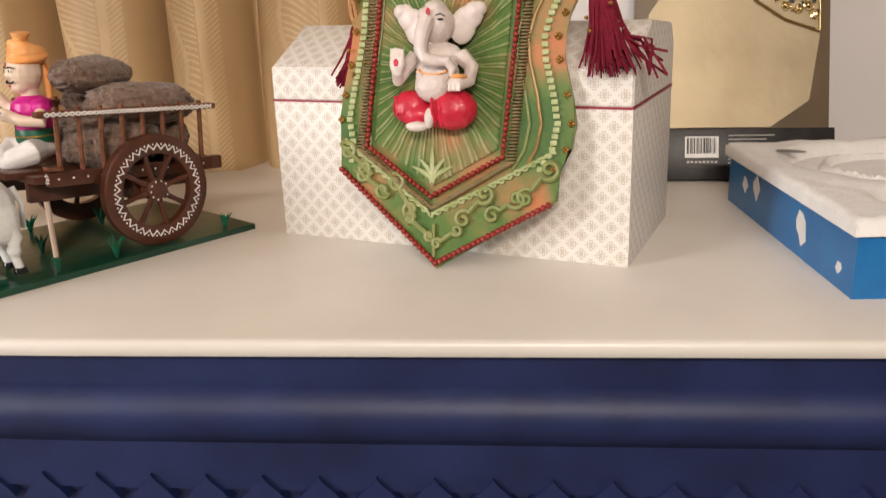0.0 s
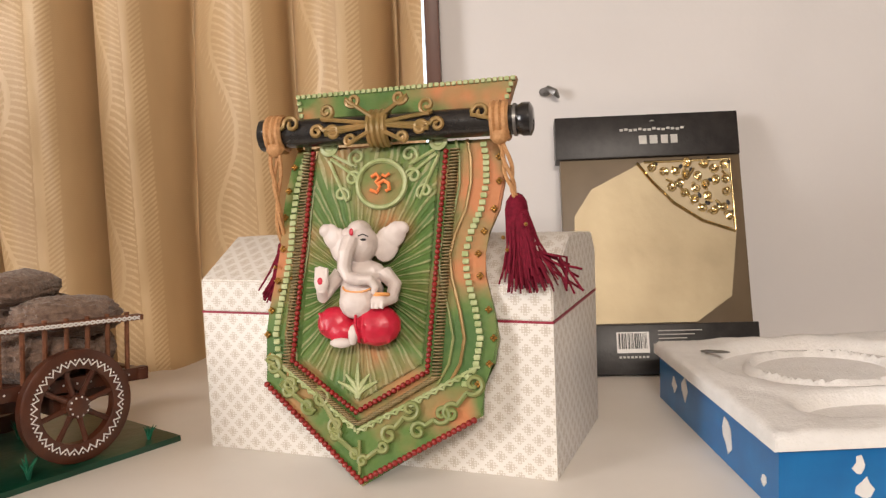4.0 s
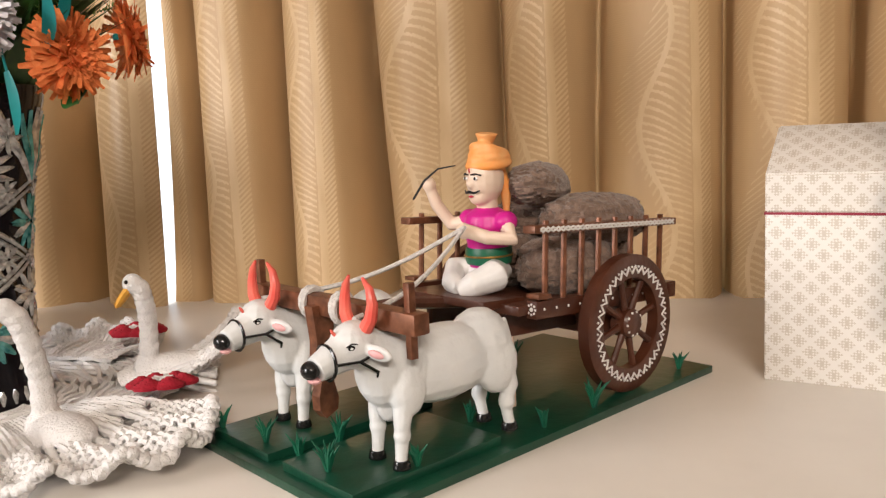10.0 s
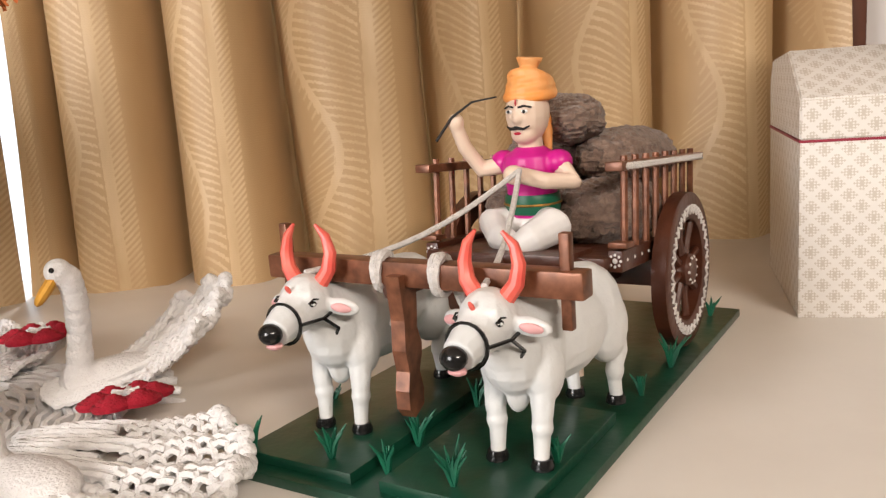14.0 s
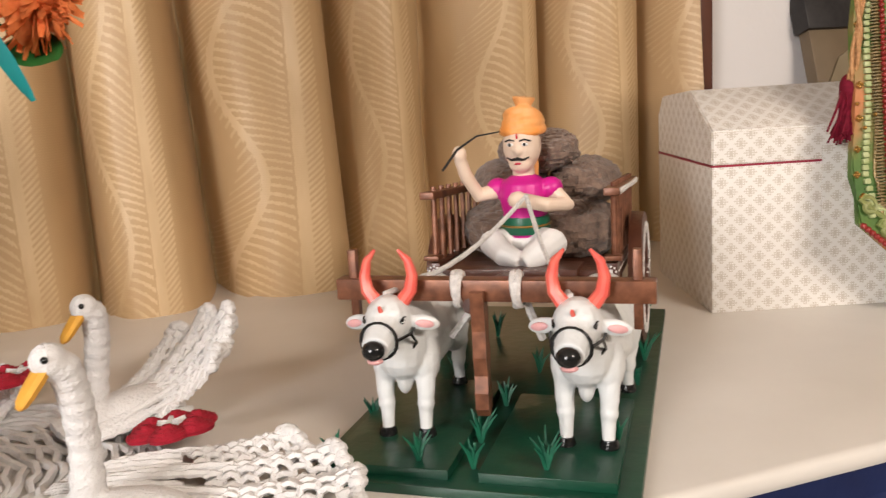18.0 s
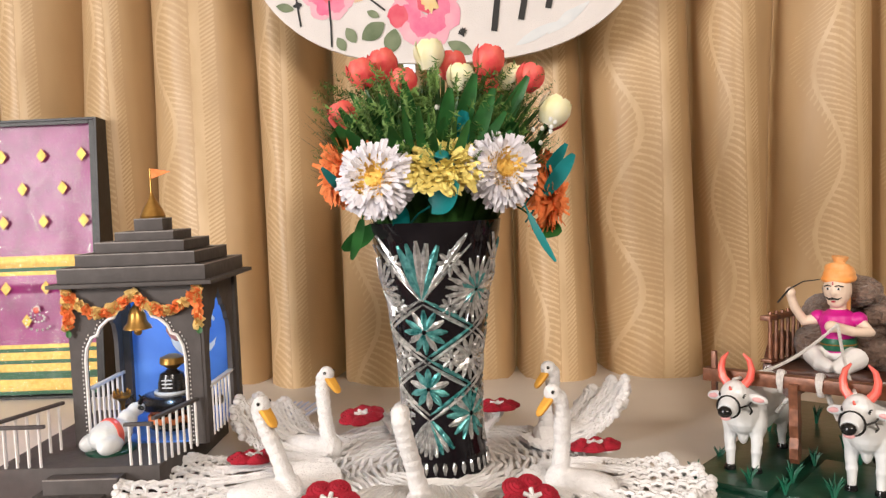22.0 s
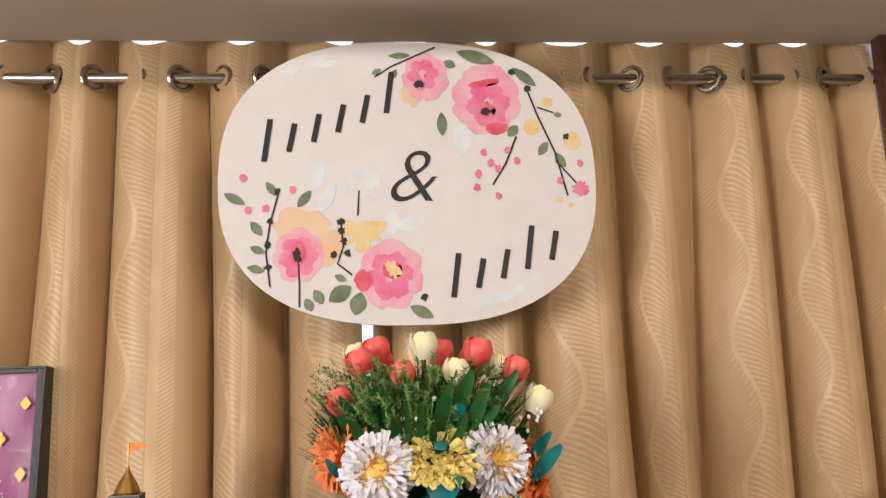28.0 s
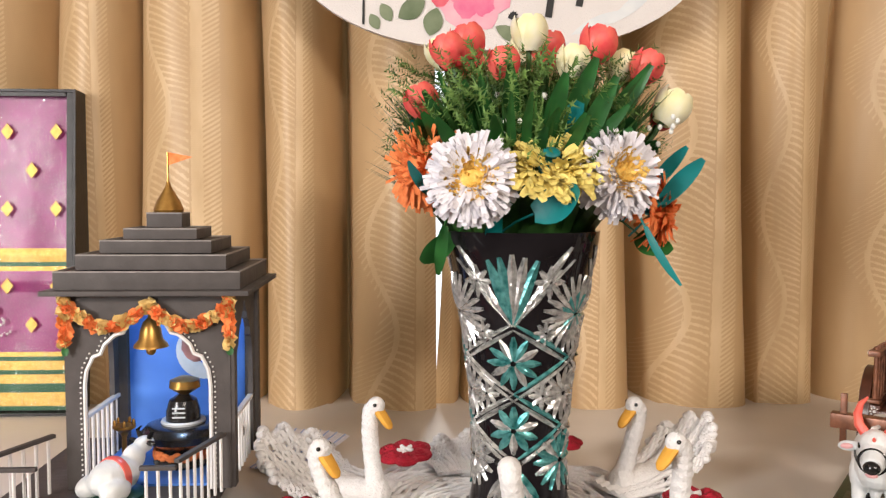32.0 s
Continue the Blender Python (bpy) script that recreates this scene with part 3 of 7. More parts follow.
tube(bm, [(0.232, 1.437, 1.218), (0.24, 1.425, 1.222), (0.25, 1.42, 1.216), (0.256, 1.425, 1.208)], [0.004, 0.005, 0.006, 0.002], 6)
ball(bm, (0.236, 1.436, 1.218), (0.009, 0.005, 0.007), 8)
tagged(part("wall_hook", bm, "metal_grey"), "small grey hook in the pale wall", "hook")


# bright hazy sky beyond the window
bm = bmesh.new()
bm.faces.new([bm.verts.new(c) for c in ((-9, 9, -1), (7, 9, -1), (7, 9, 7), (-9, 9, 7))])
tagged(part("backdrop", bm, "haze", smooth=False), kind="structure")


# ---- curtains on their rod ----
ROD_Z, CUR_Y = 1.866, 1.465


def curtain(name, x0, x1, label, seed, hem, pull=0.0):
    rnd = random.Random(seed)
    step, rows = 0.0055, 34
    n = int((x1 - x0) / step)
    bm = bmesh.new()
    uvl = bm.loops.layers.uv.new("UVMap")
    ph = [rnd.uniform(0, 6.28) for _ in range(6)]
    cols, us = [], []
    for i in range(n + 1):
        x = x0 + (x1 - x0) * i / n
        col = []
        for j in range(rows + 1):
            t = j / rows
            z = hem + (1.952 - hem) * t
            low = 1 - t
            wob = 0.26 * math.sin(x * 9 + ph[0]) + 0.2 * math.sin(x * 23 + ph[3]) + low * (0.35 * math.sin(x * 13 + ph[1]) + 0.25 * math.sin(x * 5.1 + z * 2 + ph[2]))
            a = math.pi * x / 0.166 + wob * 1.25
            amp = (0.032 + 0.046 * low ** 0.45) * (0.9 + 0.3 * math.sin(x * 7.7 + ph[4]) * low)
            h = abs(math.sin(a))
            y = CUR_Y + 0.030 - 1.22 * amp * (2 * h ** 0.5 - 1) + 0.005 * math.sin(4.2 * a + z * 3 + ph[5]) * low * h
            zz = z + (0.017 * math.cos(2 * a) if j == rows else 0) 
            col.append(bm.verts.new((x - 0.022 * math.sin(2 * a) * low * 0.6 + pull * math.sin(math.pi * min(1.0, 0.97 * t + 0.03)) ** 0.5 * math.exp(-(x - x0) / 0.05), y, zz)))
            if j == rows // 2:
                us.append(a / math.pi)
        cols.append(col)
    for i in range(n):
        for j in range(rows):
            f = bm.faces.new((cols[i][j], cols[i + 1][j], cols[i + 1][j + 1], cols[i][j + 1]))
            for lp, (a, b) in zip(f.loops, ((i, j), (i + 1, j), (i + 1, j + 1), (i, j + 1))):
                lp[uvl].uv = (us[a], cols[a][b].co.z)
    t = thing(name, label, "curtain")
    part("fabric", bm, "curtain", t, sharp=180)
    x = math.ceil(x0 / 0.166) * 0.166
    first = None
    while x < x1:
        m = pose(x + 0.0415, CUR_Y, ROD_Z, 90, 0, -42)
        if first is None:
            bm = bmesh.new()
            tube(bm, [(0.024 * math.cos(a), 0.024 * math.sin(a), 0) for a in [k * 2 * math.pi / 24 for k in range(24)]], 0.0055, 8, closed=True)
            first = part("eyelet", bm, "steel", t, "steel eyelet ring")
            first.matrix_basis = m
        else:
            clone(first, t, m)
        clone(first, t, pose(x - 0.0415, CUR_Y, ROD_Z, 90, 0, 42))
        x += 0.166
    return t


GAP = -1.026
curtain("curtain", -2.05, GAP + 0.004, "gold-beige satin curtain with feather pattern on steel rod", 3, 0.782)
curtain("curtain", GAP - 0.004, 0.056, "gold-beige satin curtain with wavy feather pattern", 8, 0.782, 0.033)
rod = thing("curtain_rod", "brushed steel curtain rod under the ceiling", "curtain rod")
bm = bmesh.new()
tube(bm, [(-2.2, CUR_Y, ROD_Z), (0.105, CUR_Y, ROD_Z)], 0.0115, 16)
part("pole", bm, "steel", rod)
bm = bmesh.new()
box(bm, (0.088, 1.47, ROD_Z), (0.012, 0.05, 0.03), bevel=0.003)
part("bracket", bm, "steel", rod)

# ---- table ----
table = thing("table", "cream-topped sideboard with navy painted moulded front", "table")
FRONT = ((-1.95, 0.742), (-0.30, 0.735), (1.25, 0.754))


def front_y(x):
    """The table's front edge at x."""
    (x0, y0), (x1, y1), (x2, y2) = FRONT
    return y0 + (y1 - y0) * (x - x0) / (x1 - x0) if x < x1 else y1 + (y2 - y1) * (x - x1) / (x2 - x1)


def sweep(prof, name, material, label):
    """Carries a profile of (depth behind the front edge, height) along the front."""
    bm = bmesh.new()
    rings = [[bm.verts.new((x, y + d if d < 0.3 else d, TOP + z)) for d, z in prof] for x, y in FRONT]
    n = len(prof)
    for A, B in zip(rings, rings[1:]):
        for i in range(n):
            bm.faces.new((A[i], B[i], B[(i + 1) % n], A[(i + 1) % n]))
    bm.faces.new(list(reversed(rings[0])))
    bm.faces.new(rings[-1])
    bmesh.ops.recalc_face_normals(bm, faces=bm.faces)
    return part(name, bm, material, table, label, sharp=50)


sweep([(0.006, 0), (0.002, -0.0015), (0, -0.005), (0, -0.011), (0.002, -0.015), (0.007, -0.016), (1.432, -0.016), (1.432, 0)], "tabletop", "white_top", "cream laminated top with a rounded edge")
sweep([(0.020, -0.0163), (0.020, -0.050), (0.012, -0.055), (0.004, -0.065), (0.001, -0.078), (0.005, -0.092), (0.016, -0.102), (0.026, -0.110), (0.026, -0.158), (0.038, -0.164), (0.038, -0.42), (1.41, -0.42), (1.41, -0.0163)], "apron", "navy", "navy front with a rounded moulding")
bm = bmesh.new()
slab(bm, [(-0.022, 0), (0.022, 0), (0.014, 0.010), (0.004, 0.020), (0.0, 0.026), (-0.004, 0.020), (-0.014, 0.010)], 0, 0.012)
point = part("carved_point", bm, "navy", table, "carved point under the moulding", smooth=False)
for i in range(60):
    x = -1.86 + i * 0.052
    m = pose(x, front_y(x) + 0.034, TOP - 0.168, 90, 0, 0)
    if i:
        clone(point, table, m)
    else:
        point.matrix_basis = m
for x, y in ((-1.85, 0.90), (1.15, 0.80), (-1.85, 1.36), (1.15, 1.36)):
    bm = bmesh.new()
    box(bm, (x, y, (TOP - 0.42) / 2), (0.07, 0.07, TOP - 0.42), bevel=0.004)
    part("leg", bm, "navy", table)


# ---- patterned gift box ----
def gift_box():
    t = thing("gift_box", "white patterned card box with a maroon lid line", "box", pose(-0.191, 1.055, TOP, 0, 0, -19.0))
    W, D, H, S = 0.408, 0.21, 0.194, 0.157
    bm = bmesh.new()
    box(bm, (W / 2, D / 2, S / 2), (W, D, S), bevel=0.0015)
    uv_box(part("body", bm, "lattice", t))
    bm = bmesh.new()
    prof = [(0, S + 0.0015), (0, H), (0.075, H + 0.042), (0.19, H + 0.035), (D, H + 0.012), (D, S + 0.0015)]
    A = [bm.verts.new((0, y, z)) for y, z in prof]
    B = [bm.verts.new((W, y, z)) for y, z in prof]
    for i in range(len(prof)):
        j = (i + 1) % len(prof)
        bm.faces.new((A[i], A[j], B[j], B[i]))
    bm.faces.new(A)
    bm.faces.new(list(reversed(B)))
    bmesh.ops.recalc_face_normals(bm, faces=bm.faces)
    bmesh.ops.bevel(bm, geom=bm.edges[:], offset=0.0015, segments=2, affect="EDGES")
    uv_box(part("lid", bm, "lattice", t))
    bm = bmesh.new()
    box(bm, (W / 2, D / 2, S + 0.0008), (W + 0.0012, D + 0.0012, 0.0022))
    part("lid_edge", bm, "red_line", t, "thin maroon line under the lid", smooth=False)
    bm = bmesh.new()
    box(bm, (W / 2 + 0.005, -0.0012, S - 0.02), (0.19, 0.002, 0.075), bevel=0.0008)
    uv_box(part("flap", bm, "lattice", t, "closing flap on the front"))


gift_box()


# ---- painted clay scroll with a seated elephant-headed idol ----
def scroll():
    up = radians(22)
    base = pose(0.003, 0.914, TOP + 0.003, 0, 0, -10) @ pose(0, 0, 0, 90 - 12.6, 0, 0) @ pose(0, 0, 0, 0, 0, 0.8)
    t = thing("scroll_plaque", "green and orange painted clay scroll plaque leaning on the box", "wall plaque", base)
    kx, ky = 0.000562, 0.000548

    def q(x, y):
        return ((x - 783) * kx, (872 - y) * ky)

    right = [(998, 745), (1000, 690), (1020, 655), (1028, 610), (1020, 560), (1006, 500), (1003, 460), (1014, 420), (1032, 380), (1042, 330), (1042, 285), (1036, 250)]
    left = [(655, 250), (645, 285), (634, 330), (628, 380), (624, 440), (615, 500), (604, 555), (597, 600), (604, 640), (600, 686)]
    outline = [q(783, 872)] + [q(*p) for p in right] + [q(*p) for p in left]
    bm = bmesh.new()
    slab(bm, outline, -0.008, 0.0, bevel=0.002)
    part("board", bm, "plaque", t, "wavy-edged board painted green and orange")
    bm = bmesh.new()
    slab(bm, [q(662, 215), q(1042, 215), q(1066, 138), q(653, 146)], -0.012, 0.003, bevel=0.002)
    part("top_flap", bm, "plaque", t)
    inner = [(690, 262), (655, 648), (775, 740), (903, 668), (940, 262)]
    bm = bmesh.new()
    ip = [q(*p) for p in inner]
    slab(bm, [q(697, 255), q(668, 640), q(777, 722), q(893, 655), q(928, 255)], 0.0, 0.003, bevel=0.001)
    part("inner_panel", bm, "plaque_rayed", t, "rayed inner panel")

    def along(pts, gap):
        out = []
        for a, b in zip(pts, pts[1:]):
            a, b = Vector(a), Vector(b)
            n = max(1, int((b - a).length / gap))
            out += [a.lerp(b, i / n) for i in range(n)]
        return out

    bm = bmesh.new()
    for p in along(ip, 0.0052):
        ball(bm, (p.x, p.y, 0.005), (0.0029, 0.0029, 0.003), 8)
    tagged(part("red_bead_border", bm, "red_bead", t, "red beaded border"), kind="stuff")
    bm = bmesh.new()
    sh = [(678, 262), (642, 655), (777, 762), (918, 678), (955, 262)]
    for p, nx in zip(along([q(*p) for p in sh], 0.0032), range(400)):
        ball(bm, (p.x, p.y, 0.003), (0.0058, 0.0014, 0.0030), 6)
    tagged(part("ribbed_border", bm, "rib", t, "ribbed olive border"), kind="stuff")
    bm = bmesh.new()
    for p in along([q(604, 692), q(783, 862), q(992, 748)], 0.0055):
        ball(bm, (p.x, p.y, 0.002), 0.0033, 8)
    tagged(part("lower_bead_border", bm, "red_bead", t, "red beaded lower edge"), kind="stuff")
    bm = bmesh.new()
    for a in range(2):
        pts = [Vector((*v, 0.002)) for v in along([q(612, 640), q(700, 715), q(775, 775)] if a == 0 else [q(775, 775), q(880, 722), q(996, 660)], 0.003)]
        for s in (0, math.pi):
            tube(bm, [p + Vector((0.0022 * math.sin(i * 1.1 + s), 0.0022 * math.cos(i * 1.1 + s), 0.001 * math.cos(i * 1.1 + s))) for i, p in enumerate(pts)], 0.0017, 5)
    part("rope_border", bm, "cream_bead", t, "twisted rope border")
    # pale square beads down both wavy sides, an inner groove line and gilt studs
    for nm, shift, side, size, mt in (("beading", -20, right[1:], 0.0028, "cream_bead"), ("beading", 14, left, 0.0026, "cream_bead")):
        bm = bmesh.new()
        sgn = -1 if shift < 0 else 1
        pts = [q(x + shift * 1.6, y) for x, y in side]
        for p in along(pts, 0.0058):
            box(bm, (p.x, p.y, 0.0015), (0.0066, 0.0054, 0.0038), bevel=0.0012)
        tagged(part(nm, bm, mt, t, "row of pale beads"), kind="stuff")
        for reach, wide, mt2 in ((3.0, 0.0018, "olive"), (4.0, 0.0014, "vine")):
            bm = bmesh.new()
            tube(bm, [(*q(x + shift * reach, y), 0.001) for x, y in side], wide, 6)
            part("side_line", bm, mt2, t)
        for p in along([q(x + shift * 0.45, y) for x, y in side], 0.024):
            bm = bmesh.new()
            for k in range(4):
                a = k * math.pi / 2
                ball(bm, (p.x + 0.002 * math.cos(a), p.y + 0.002 * math.sin(a), 0.002), 0.0019, 6)
            part("gilt_stud", bm, "brass", t, "gilt flower stud")
    # edge beads of the top flap
    bm = bmesh.new()
    for p in along([q(667, 200), q(658, 150), q(1060, 143), q(1042, 200)], 0.0058):
        box(bm, (p.x, p.y, 0.004), (0.0045, 0.0045, 0.003), bevel=0.001)
    tagged(part("flap_edge", bm, "cream_bead", t), kind="stuff")
    # rod, its ends and the gilt clasp
    x0, y0 = q(592, 226)
    x1, _ = q(1097, 226)
    bm = bmesh.new()
    tube(bm, [(x0 + 0.012, y0, 0.014), (x1 - 0.012, y0, 0.014)], 0.0145, 16)
    part("rod", bm, "black_paint", t, "black glossy rod")
    for x in (x0, x1):
        s = 1 if x == x0 else -1
        bm = bmesh.new()
        tube(bm, [(x, y0, 0.014), (x + s * 0.003, y0, 0.014), (x + s * 0.01, y0, 0.014), (x + s * 0.014, y0, 0.014)], [0.011, 0.0165, 0.0165, 0.0145], 16)
        tube(bm, [(x + s * 0.016, y0, 0.014), (x + s * 0.019, y0, 0.014)], 0.0162, 16, mi=1)
        part("rod_end", bm, ["black_paint", "metal_grey"], t)
    cx = q(823, 0)[0]
    bm = bmesh.new()
    for dx in (-0.008, -0.003, 0.003, 0.008):
        tube(bm, [(cx + dx, y0 + 0.0165 * math.sin(a), 0.014 + 0.0165 * math.cos(a)) for a in [radians(v) for v in range(-100, 101, 20)]], 0.0034, 6)
    for s in (-1, 1):
        for (ax, ay, r, st, tu, tx, ty) in ((0.052, 0.016, 0.009, 200, 1.3, 0.008, 0.002), (0.045, -0.006, 0.008, 100, -1.3, 0.008, -0.001), (0.062, -0.004, 0.007, 60, 1.3, 0.01, 0.0), (0.024, 0.026, 0.008, 300, 1.2, 0.004, 0.008), (0.026, -0.014, 0.006, 20, -1.2, 0.006, -0.006)):
            pts = curl((cx + ax, y0 + ay), r, st, tu, tail=(cx + tx, y0 + ty), z=0.030)
            b2 = bmesh.new()
            tube(b2, [(cx + s * (p[0] - cx), p[1], p[2]) for p in pts], 0.0023, 6)
            part("clasp_scroll", b2, "olive", t)
    part("clasp", bm, "olive", t, "gilt scrollwork clasp")
    for x, s in ((q(690, 0)[0], 1), (q(985, 0)[0], -1)):
        bm = bmesh.new()
        tube(bm, curl((x - s * 0.014, y0 + 0.005), 0.009, 120, 1.2, tail=(x - s * 0.034, y0 - 0.004), z=0.031), 0.0022, 6)
        part("rod_scroll", bm, "olive", t)
    # raised scrollwork on the panel
    bm = bmesh.new()
    for s, ox in ((1, 720), (-1, 925)):
        cx0, cy0 = q(ox, 252)
        lathe(bm, [(0.0095, 0.002), (0.0095, 0.006), (0.006, 0.007), (0.004, 0.0055)], (cx0, cy0, 0), 14)
        for (ax, ay, r, st, tu, tx, ty) in ((0.030, -0.012, 0.010, 160, 1.3, 0.004, -0.008), (0.026, -0.034, 0.009, 60, -1.2, 0.002, -0.012), (0.014, -0.050, 0.009, 20, -1.2, 0.0, -0.014)):
            b2 = bmesh.new()
            tube(b2, [(cx0 + s * p[0], cy0 + p[1], p[2]) for p in curl((ax, ay), r, st, tu, tail=(tx, ty), z=0.004)], 0.0018, 6)
            part("corner_scroll", b2, "cream_bead", t, "pale raised corner scroll")
        part("corner_boss", bm, "cream_bead", t, "pale round boss")
        bm = bmesh.new()
    bm.free()
    bm = bmesh.new()
    fx, fy = q(777, 722)
    for k, a in enumerate((-52, -28, 0, 28, 52)):
        L = 0.034 if a == 0 else 0.026
        tube(bm, [(fx + L * v * math.sin(radians(a * v)), fy + 0.004 + L * v * math.cos(radians(a)), 0.004) for v in (0, 0.3, 0.6, 1)], [0.003, 0.0022, 0.0028, 0.001], 6)
    part("leaf_spray", bm, "cream_bead", t)
    for ax, ay, bx, by, r in ((617, 658, 652, 690, 0.0100), (645, 702, 684, 730, 0.0095), (708, 716, 737, 764, 0.0105), (735, 782, 772, 812, 0.0060), (984, 690, 944, 740, 0.0110), (928, 742, 886, 772, 0.0100), (872, 734, 834, 780, 0.0105), (822, 800, 786, 826, 0.0060)):
        A, B = Vector(q(ax, ay)), Vector(q(bx, by))
        mid = (A + B) / 2
        ang = math.degrees(math.atan2(B.y - A.y, B.x - A.x))
        turn = 1.25 if ax < 780 else -1.25
        bm = bmesh.new()
        tube(bm, curl(tuple(A), r, ang + 90, turn, tail=tuple(mid), z=0.003), 0.0026, 6)
        tube(bm, curl(tuple(B), r * 0.85, ang - 90, turn, tail=tuple(mid), z=0.003), 0.0026, 6)
        part("lower_scroll", bm, "vine", t, "raised vine scroll along the lower point")
    bm = bmesh.new()
    tube(bm, [(*q(780, 850), 0.002), (*q(780, 790), 0.003)], 0.0018, 6)
    part("lower_stem", bm, "vine", t)
    ox, oy = q(820, 326)
    bm = bmesh.new()
    tube(bm, [(ox + 0.025 * math.cos(a), oy + 0.024 * math.sin(a), 0.005) for a in [k * math.pi / 18 for k in range(36)]], 0.0027, 6, closed=True)
    part("medallion_ring", bm, "cream_bead", t, "pale raised medallion ring")
    bm = bmesh.new()
    slab(bm, [(ox + 0.023 * math.cos(k * math.pi / 12), oy + 0.022 * math.sin(k * math.pi / 12)) for k in range(24)], 0.002, 0.004)
    part("medallion", bm, "plaque", t, "round medallion")
    bm = bmesh.new()
    tube(bm, [(ox + a * 0.001, oy + b * 0.001, 0.007) for a, b in ((-10, 7), (-5, 10), (-1, 6), (-5, 2), (-1, -3), (-4, -9), (-11, -6))], 0.002, 6)
    tube(bm, [(ox + a * 0.001, oy + b * 0.001, 0.007) for a, b in ((-3, 0), (3, 3), (8, 0), (9, -6), (5, -8))], 0.002, 6)
    tube(bm, [(ox + a * 0.001, oy + b * 0.001, 0.007) for a, b in ((1, 9), (5, 7), (9, 10))], 0.0016, 6)
    part("om_sign", bm, "orange_paper", t, "orange raised sign")
    # the idol: one plain mesh
    gx, gy = q(785, 612)
    bm = bmesh.new()
    ball(bm, (0.004, 0.046, 0.016), (0.024, 0.026, 0.018))
    ball(bm, (0.002, 0.036, 0.024), (0.020, 0.018, 0.015))
    ball(bm, (0.004, 0.068, 0.016), (0.027, 0.014, 0.013))
    ball(bm, (0.004, 0.098, 0.020), (0.0185, 0.021, 0.017))
    ball(bm, (0.002, 0.112, 0.019), (0.0135, 0.012, 0.014))
    ball(bm, (-0.008, 0.108, 0.024), (0.008, 0.008, 0.010))
    tube(bm, [(-0.002, 0.102, 0.034), (-0.006, 0.086, 0.040), (-0.007, 0.070, 0.041), (-0.002, 0.061, 0.042), (0.010, 0.058, 0.042), (0.021, 0.058, 0.040), (0.026, 0.050, 0.038), (0.024, 0.043, 0.038)], [0.0095, 0.0085, 0.0075, 0.0068, 0.0062, 0.0056, 0.0048, 0.003], 10)
    for sx in (-1, 1):
        for (ex, ey, rx, ry, tw) in ((0.026, 0.098, 0.014, 0.020, 12), (0.035, 0.108, 0.012, 0.015, 25), (0.043, 0.115, 0.008, 0.007, 30)):
            ball(bm, (0.004 + sx * ex, ey, 0.012), (rx, ry, 0.0042), m=pose(0, 0, 0, 0, sx * 18, -sx * tw))
    tube(bm, [(-0.019, 0.068, 0.016), (-0.032, 0.052, 0.018), (-0.036, 0.042, 0.026), (-0.034, 0.050, 0.034)], [0.0088, 0.0078, 0.0068, 0.006], 10)
    ball(bm, (-0.034, 0.058, 0.035), (0.0085, 0.012, 0.0045))
    for k in range(4):
        tube(bm, [(-0.039 + 0.0036 * k, 0.062, 0.036), (-0.040 + 0.004 * k, 0.074 - 0.001 * abs(k - 1), 0.035)], [0.0026, 0.0018], 6)
    tube(bm, [(0.028, 0.068, 0.016), (0.041, 0.054, 0.018), (0.040, 0.040, 0.026), (0.032, 0.036, 0.034)], [0.0088, 0.0078, 0.007, 0.0065], 10)
    ball(bm, (0.029, 0.036, 0.036), (0.0095, 0.008, 0.006))
    for k in range(3):
        tube(bm, [(0.024 + 0.005 * k, 0.036, 0.040), (0.023 + 0.005 * k, 0.028, 0.040)], 0.0022, 6)
    bm = melt(bm, 0.0009, 3)
    legs = bmesh.new()
    ball(legs, (-0.025, 0.015, 0.016), (0.020, 0.018, 0.013))
    ball(legs, (-0.016, 0.006, 0.018), (0.017, 0.014, 0.012))
    ball(legs, (0.022, 0.012, 0.019), (0.026, 0.022, 0.017))
    ball(legs, (0.008, 0.008, 0.014), (0.016, 0.016, 0.012))
    for k in range(6):
        tube(legs, [(0.002 + 0.008 * k, 0.030 - 0.0016 * k * k * 0.5, 0.029 - 0.0012 * k), (0.004 + 0.0075 * k, 0.012, 0.037 - 0.0016 * k), (0.006 + 0.006 * k, -0.006, 0.029 - 0.001 * k)], 0.0020, 5)
    for k in range(4):
        tube(legs, [(-0.040 + 0.007 * k, 0.026, 0.024), (-0.036 + 0.006 * k, 0.006, 0.027)], 0.0018, 5)
    legs = melt(legs, 0.0010, 2)
    keep = bpy.data.meshes.new("keep")
    legs.to_mesh(keep)
    legs.free()
    n0 = len(bm.faces)
    bm.from_mesh(keep)
    bm.faces.ensure_lookup_table()
    for f in bm.faces[n0:]:
        f.material_index = 1
    ball(bm, (-0.014, -0.006, 0.028), (0.013, 0.0055, 0.005), 10)
    ball(bm, (0.000, 0.002, 0.032), (0.0055, 0.011, 0.0045), 10)
    tube(bm, [(0.004 + 0.016 * math.cos(a), 0.052 - 0.006 * math.sin(a), 0.030 + 0.006 * math.sin(a)) for a in [k * math.pi / 8 for k in range(9)]], 0.0011, 5, mi=3)
    ball(bm, (0.0115, 0.1005, 0.0355), (0.0036, 0.0013, 0.0018), 8, mi=2)
    ball(bm, (-0.0095, 0.1005, 0.0345), (0.0032, 0.0013, 0.0018), 8, mi=2)
    tube(bm, [(0.006, 0.1045, 0.0362), (0.011, 0.1065, 0.0350), (0.016, 0.104, 0.0325)], 0.0006, 5, mi=2)
    ball(bm, (-0.001, 0.1085, 0.0372), (0.0024, 0.0042, 0.0010), 8, mi=1)
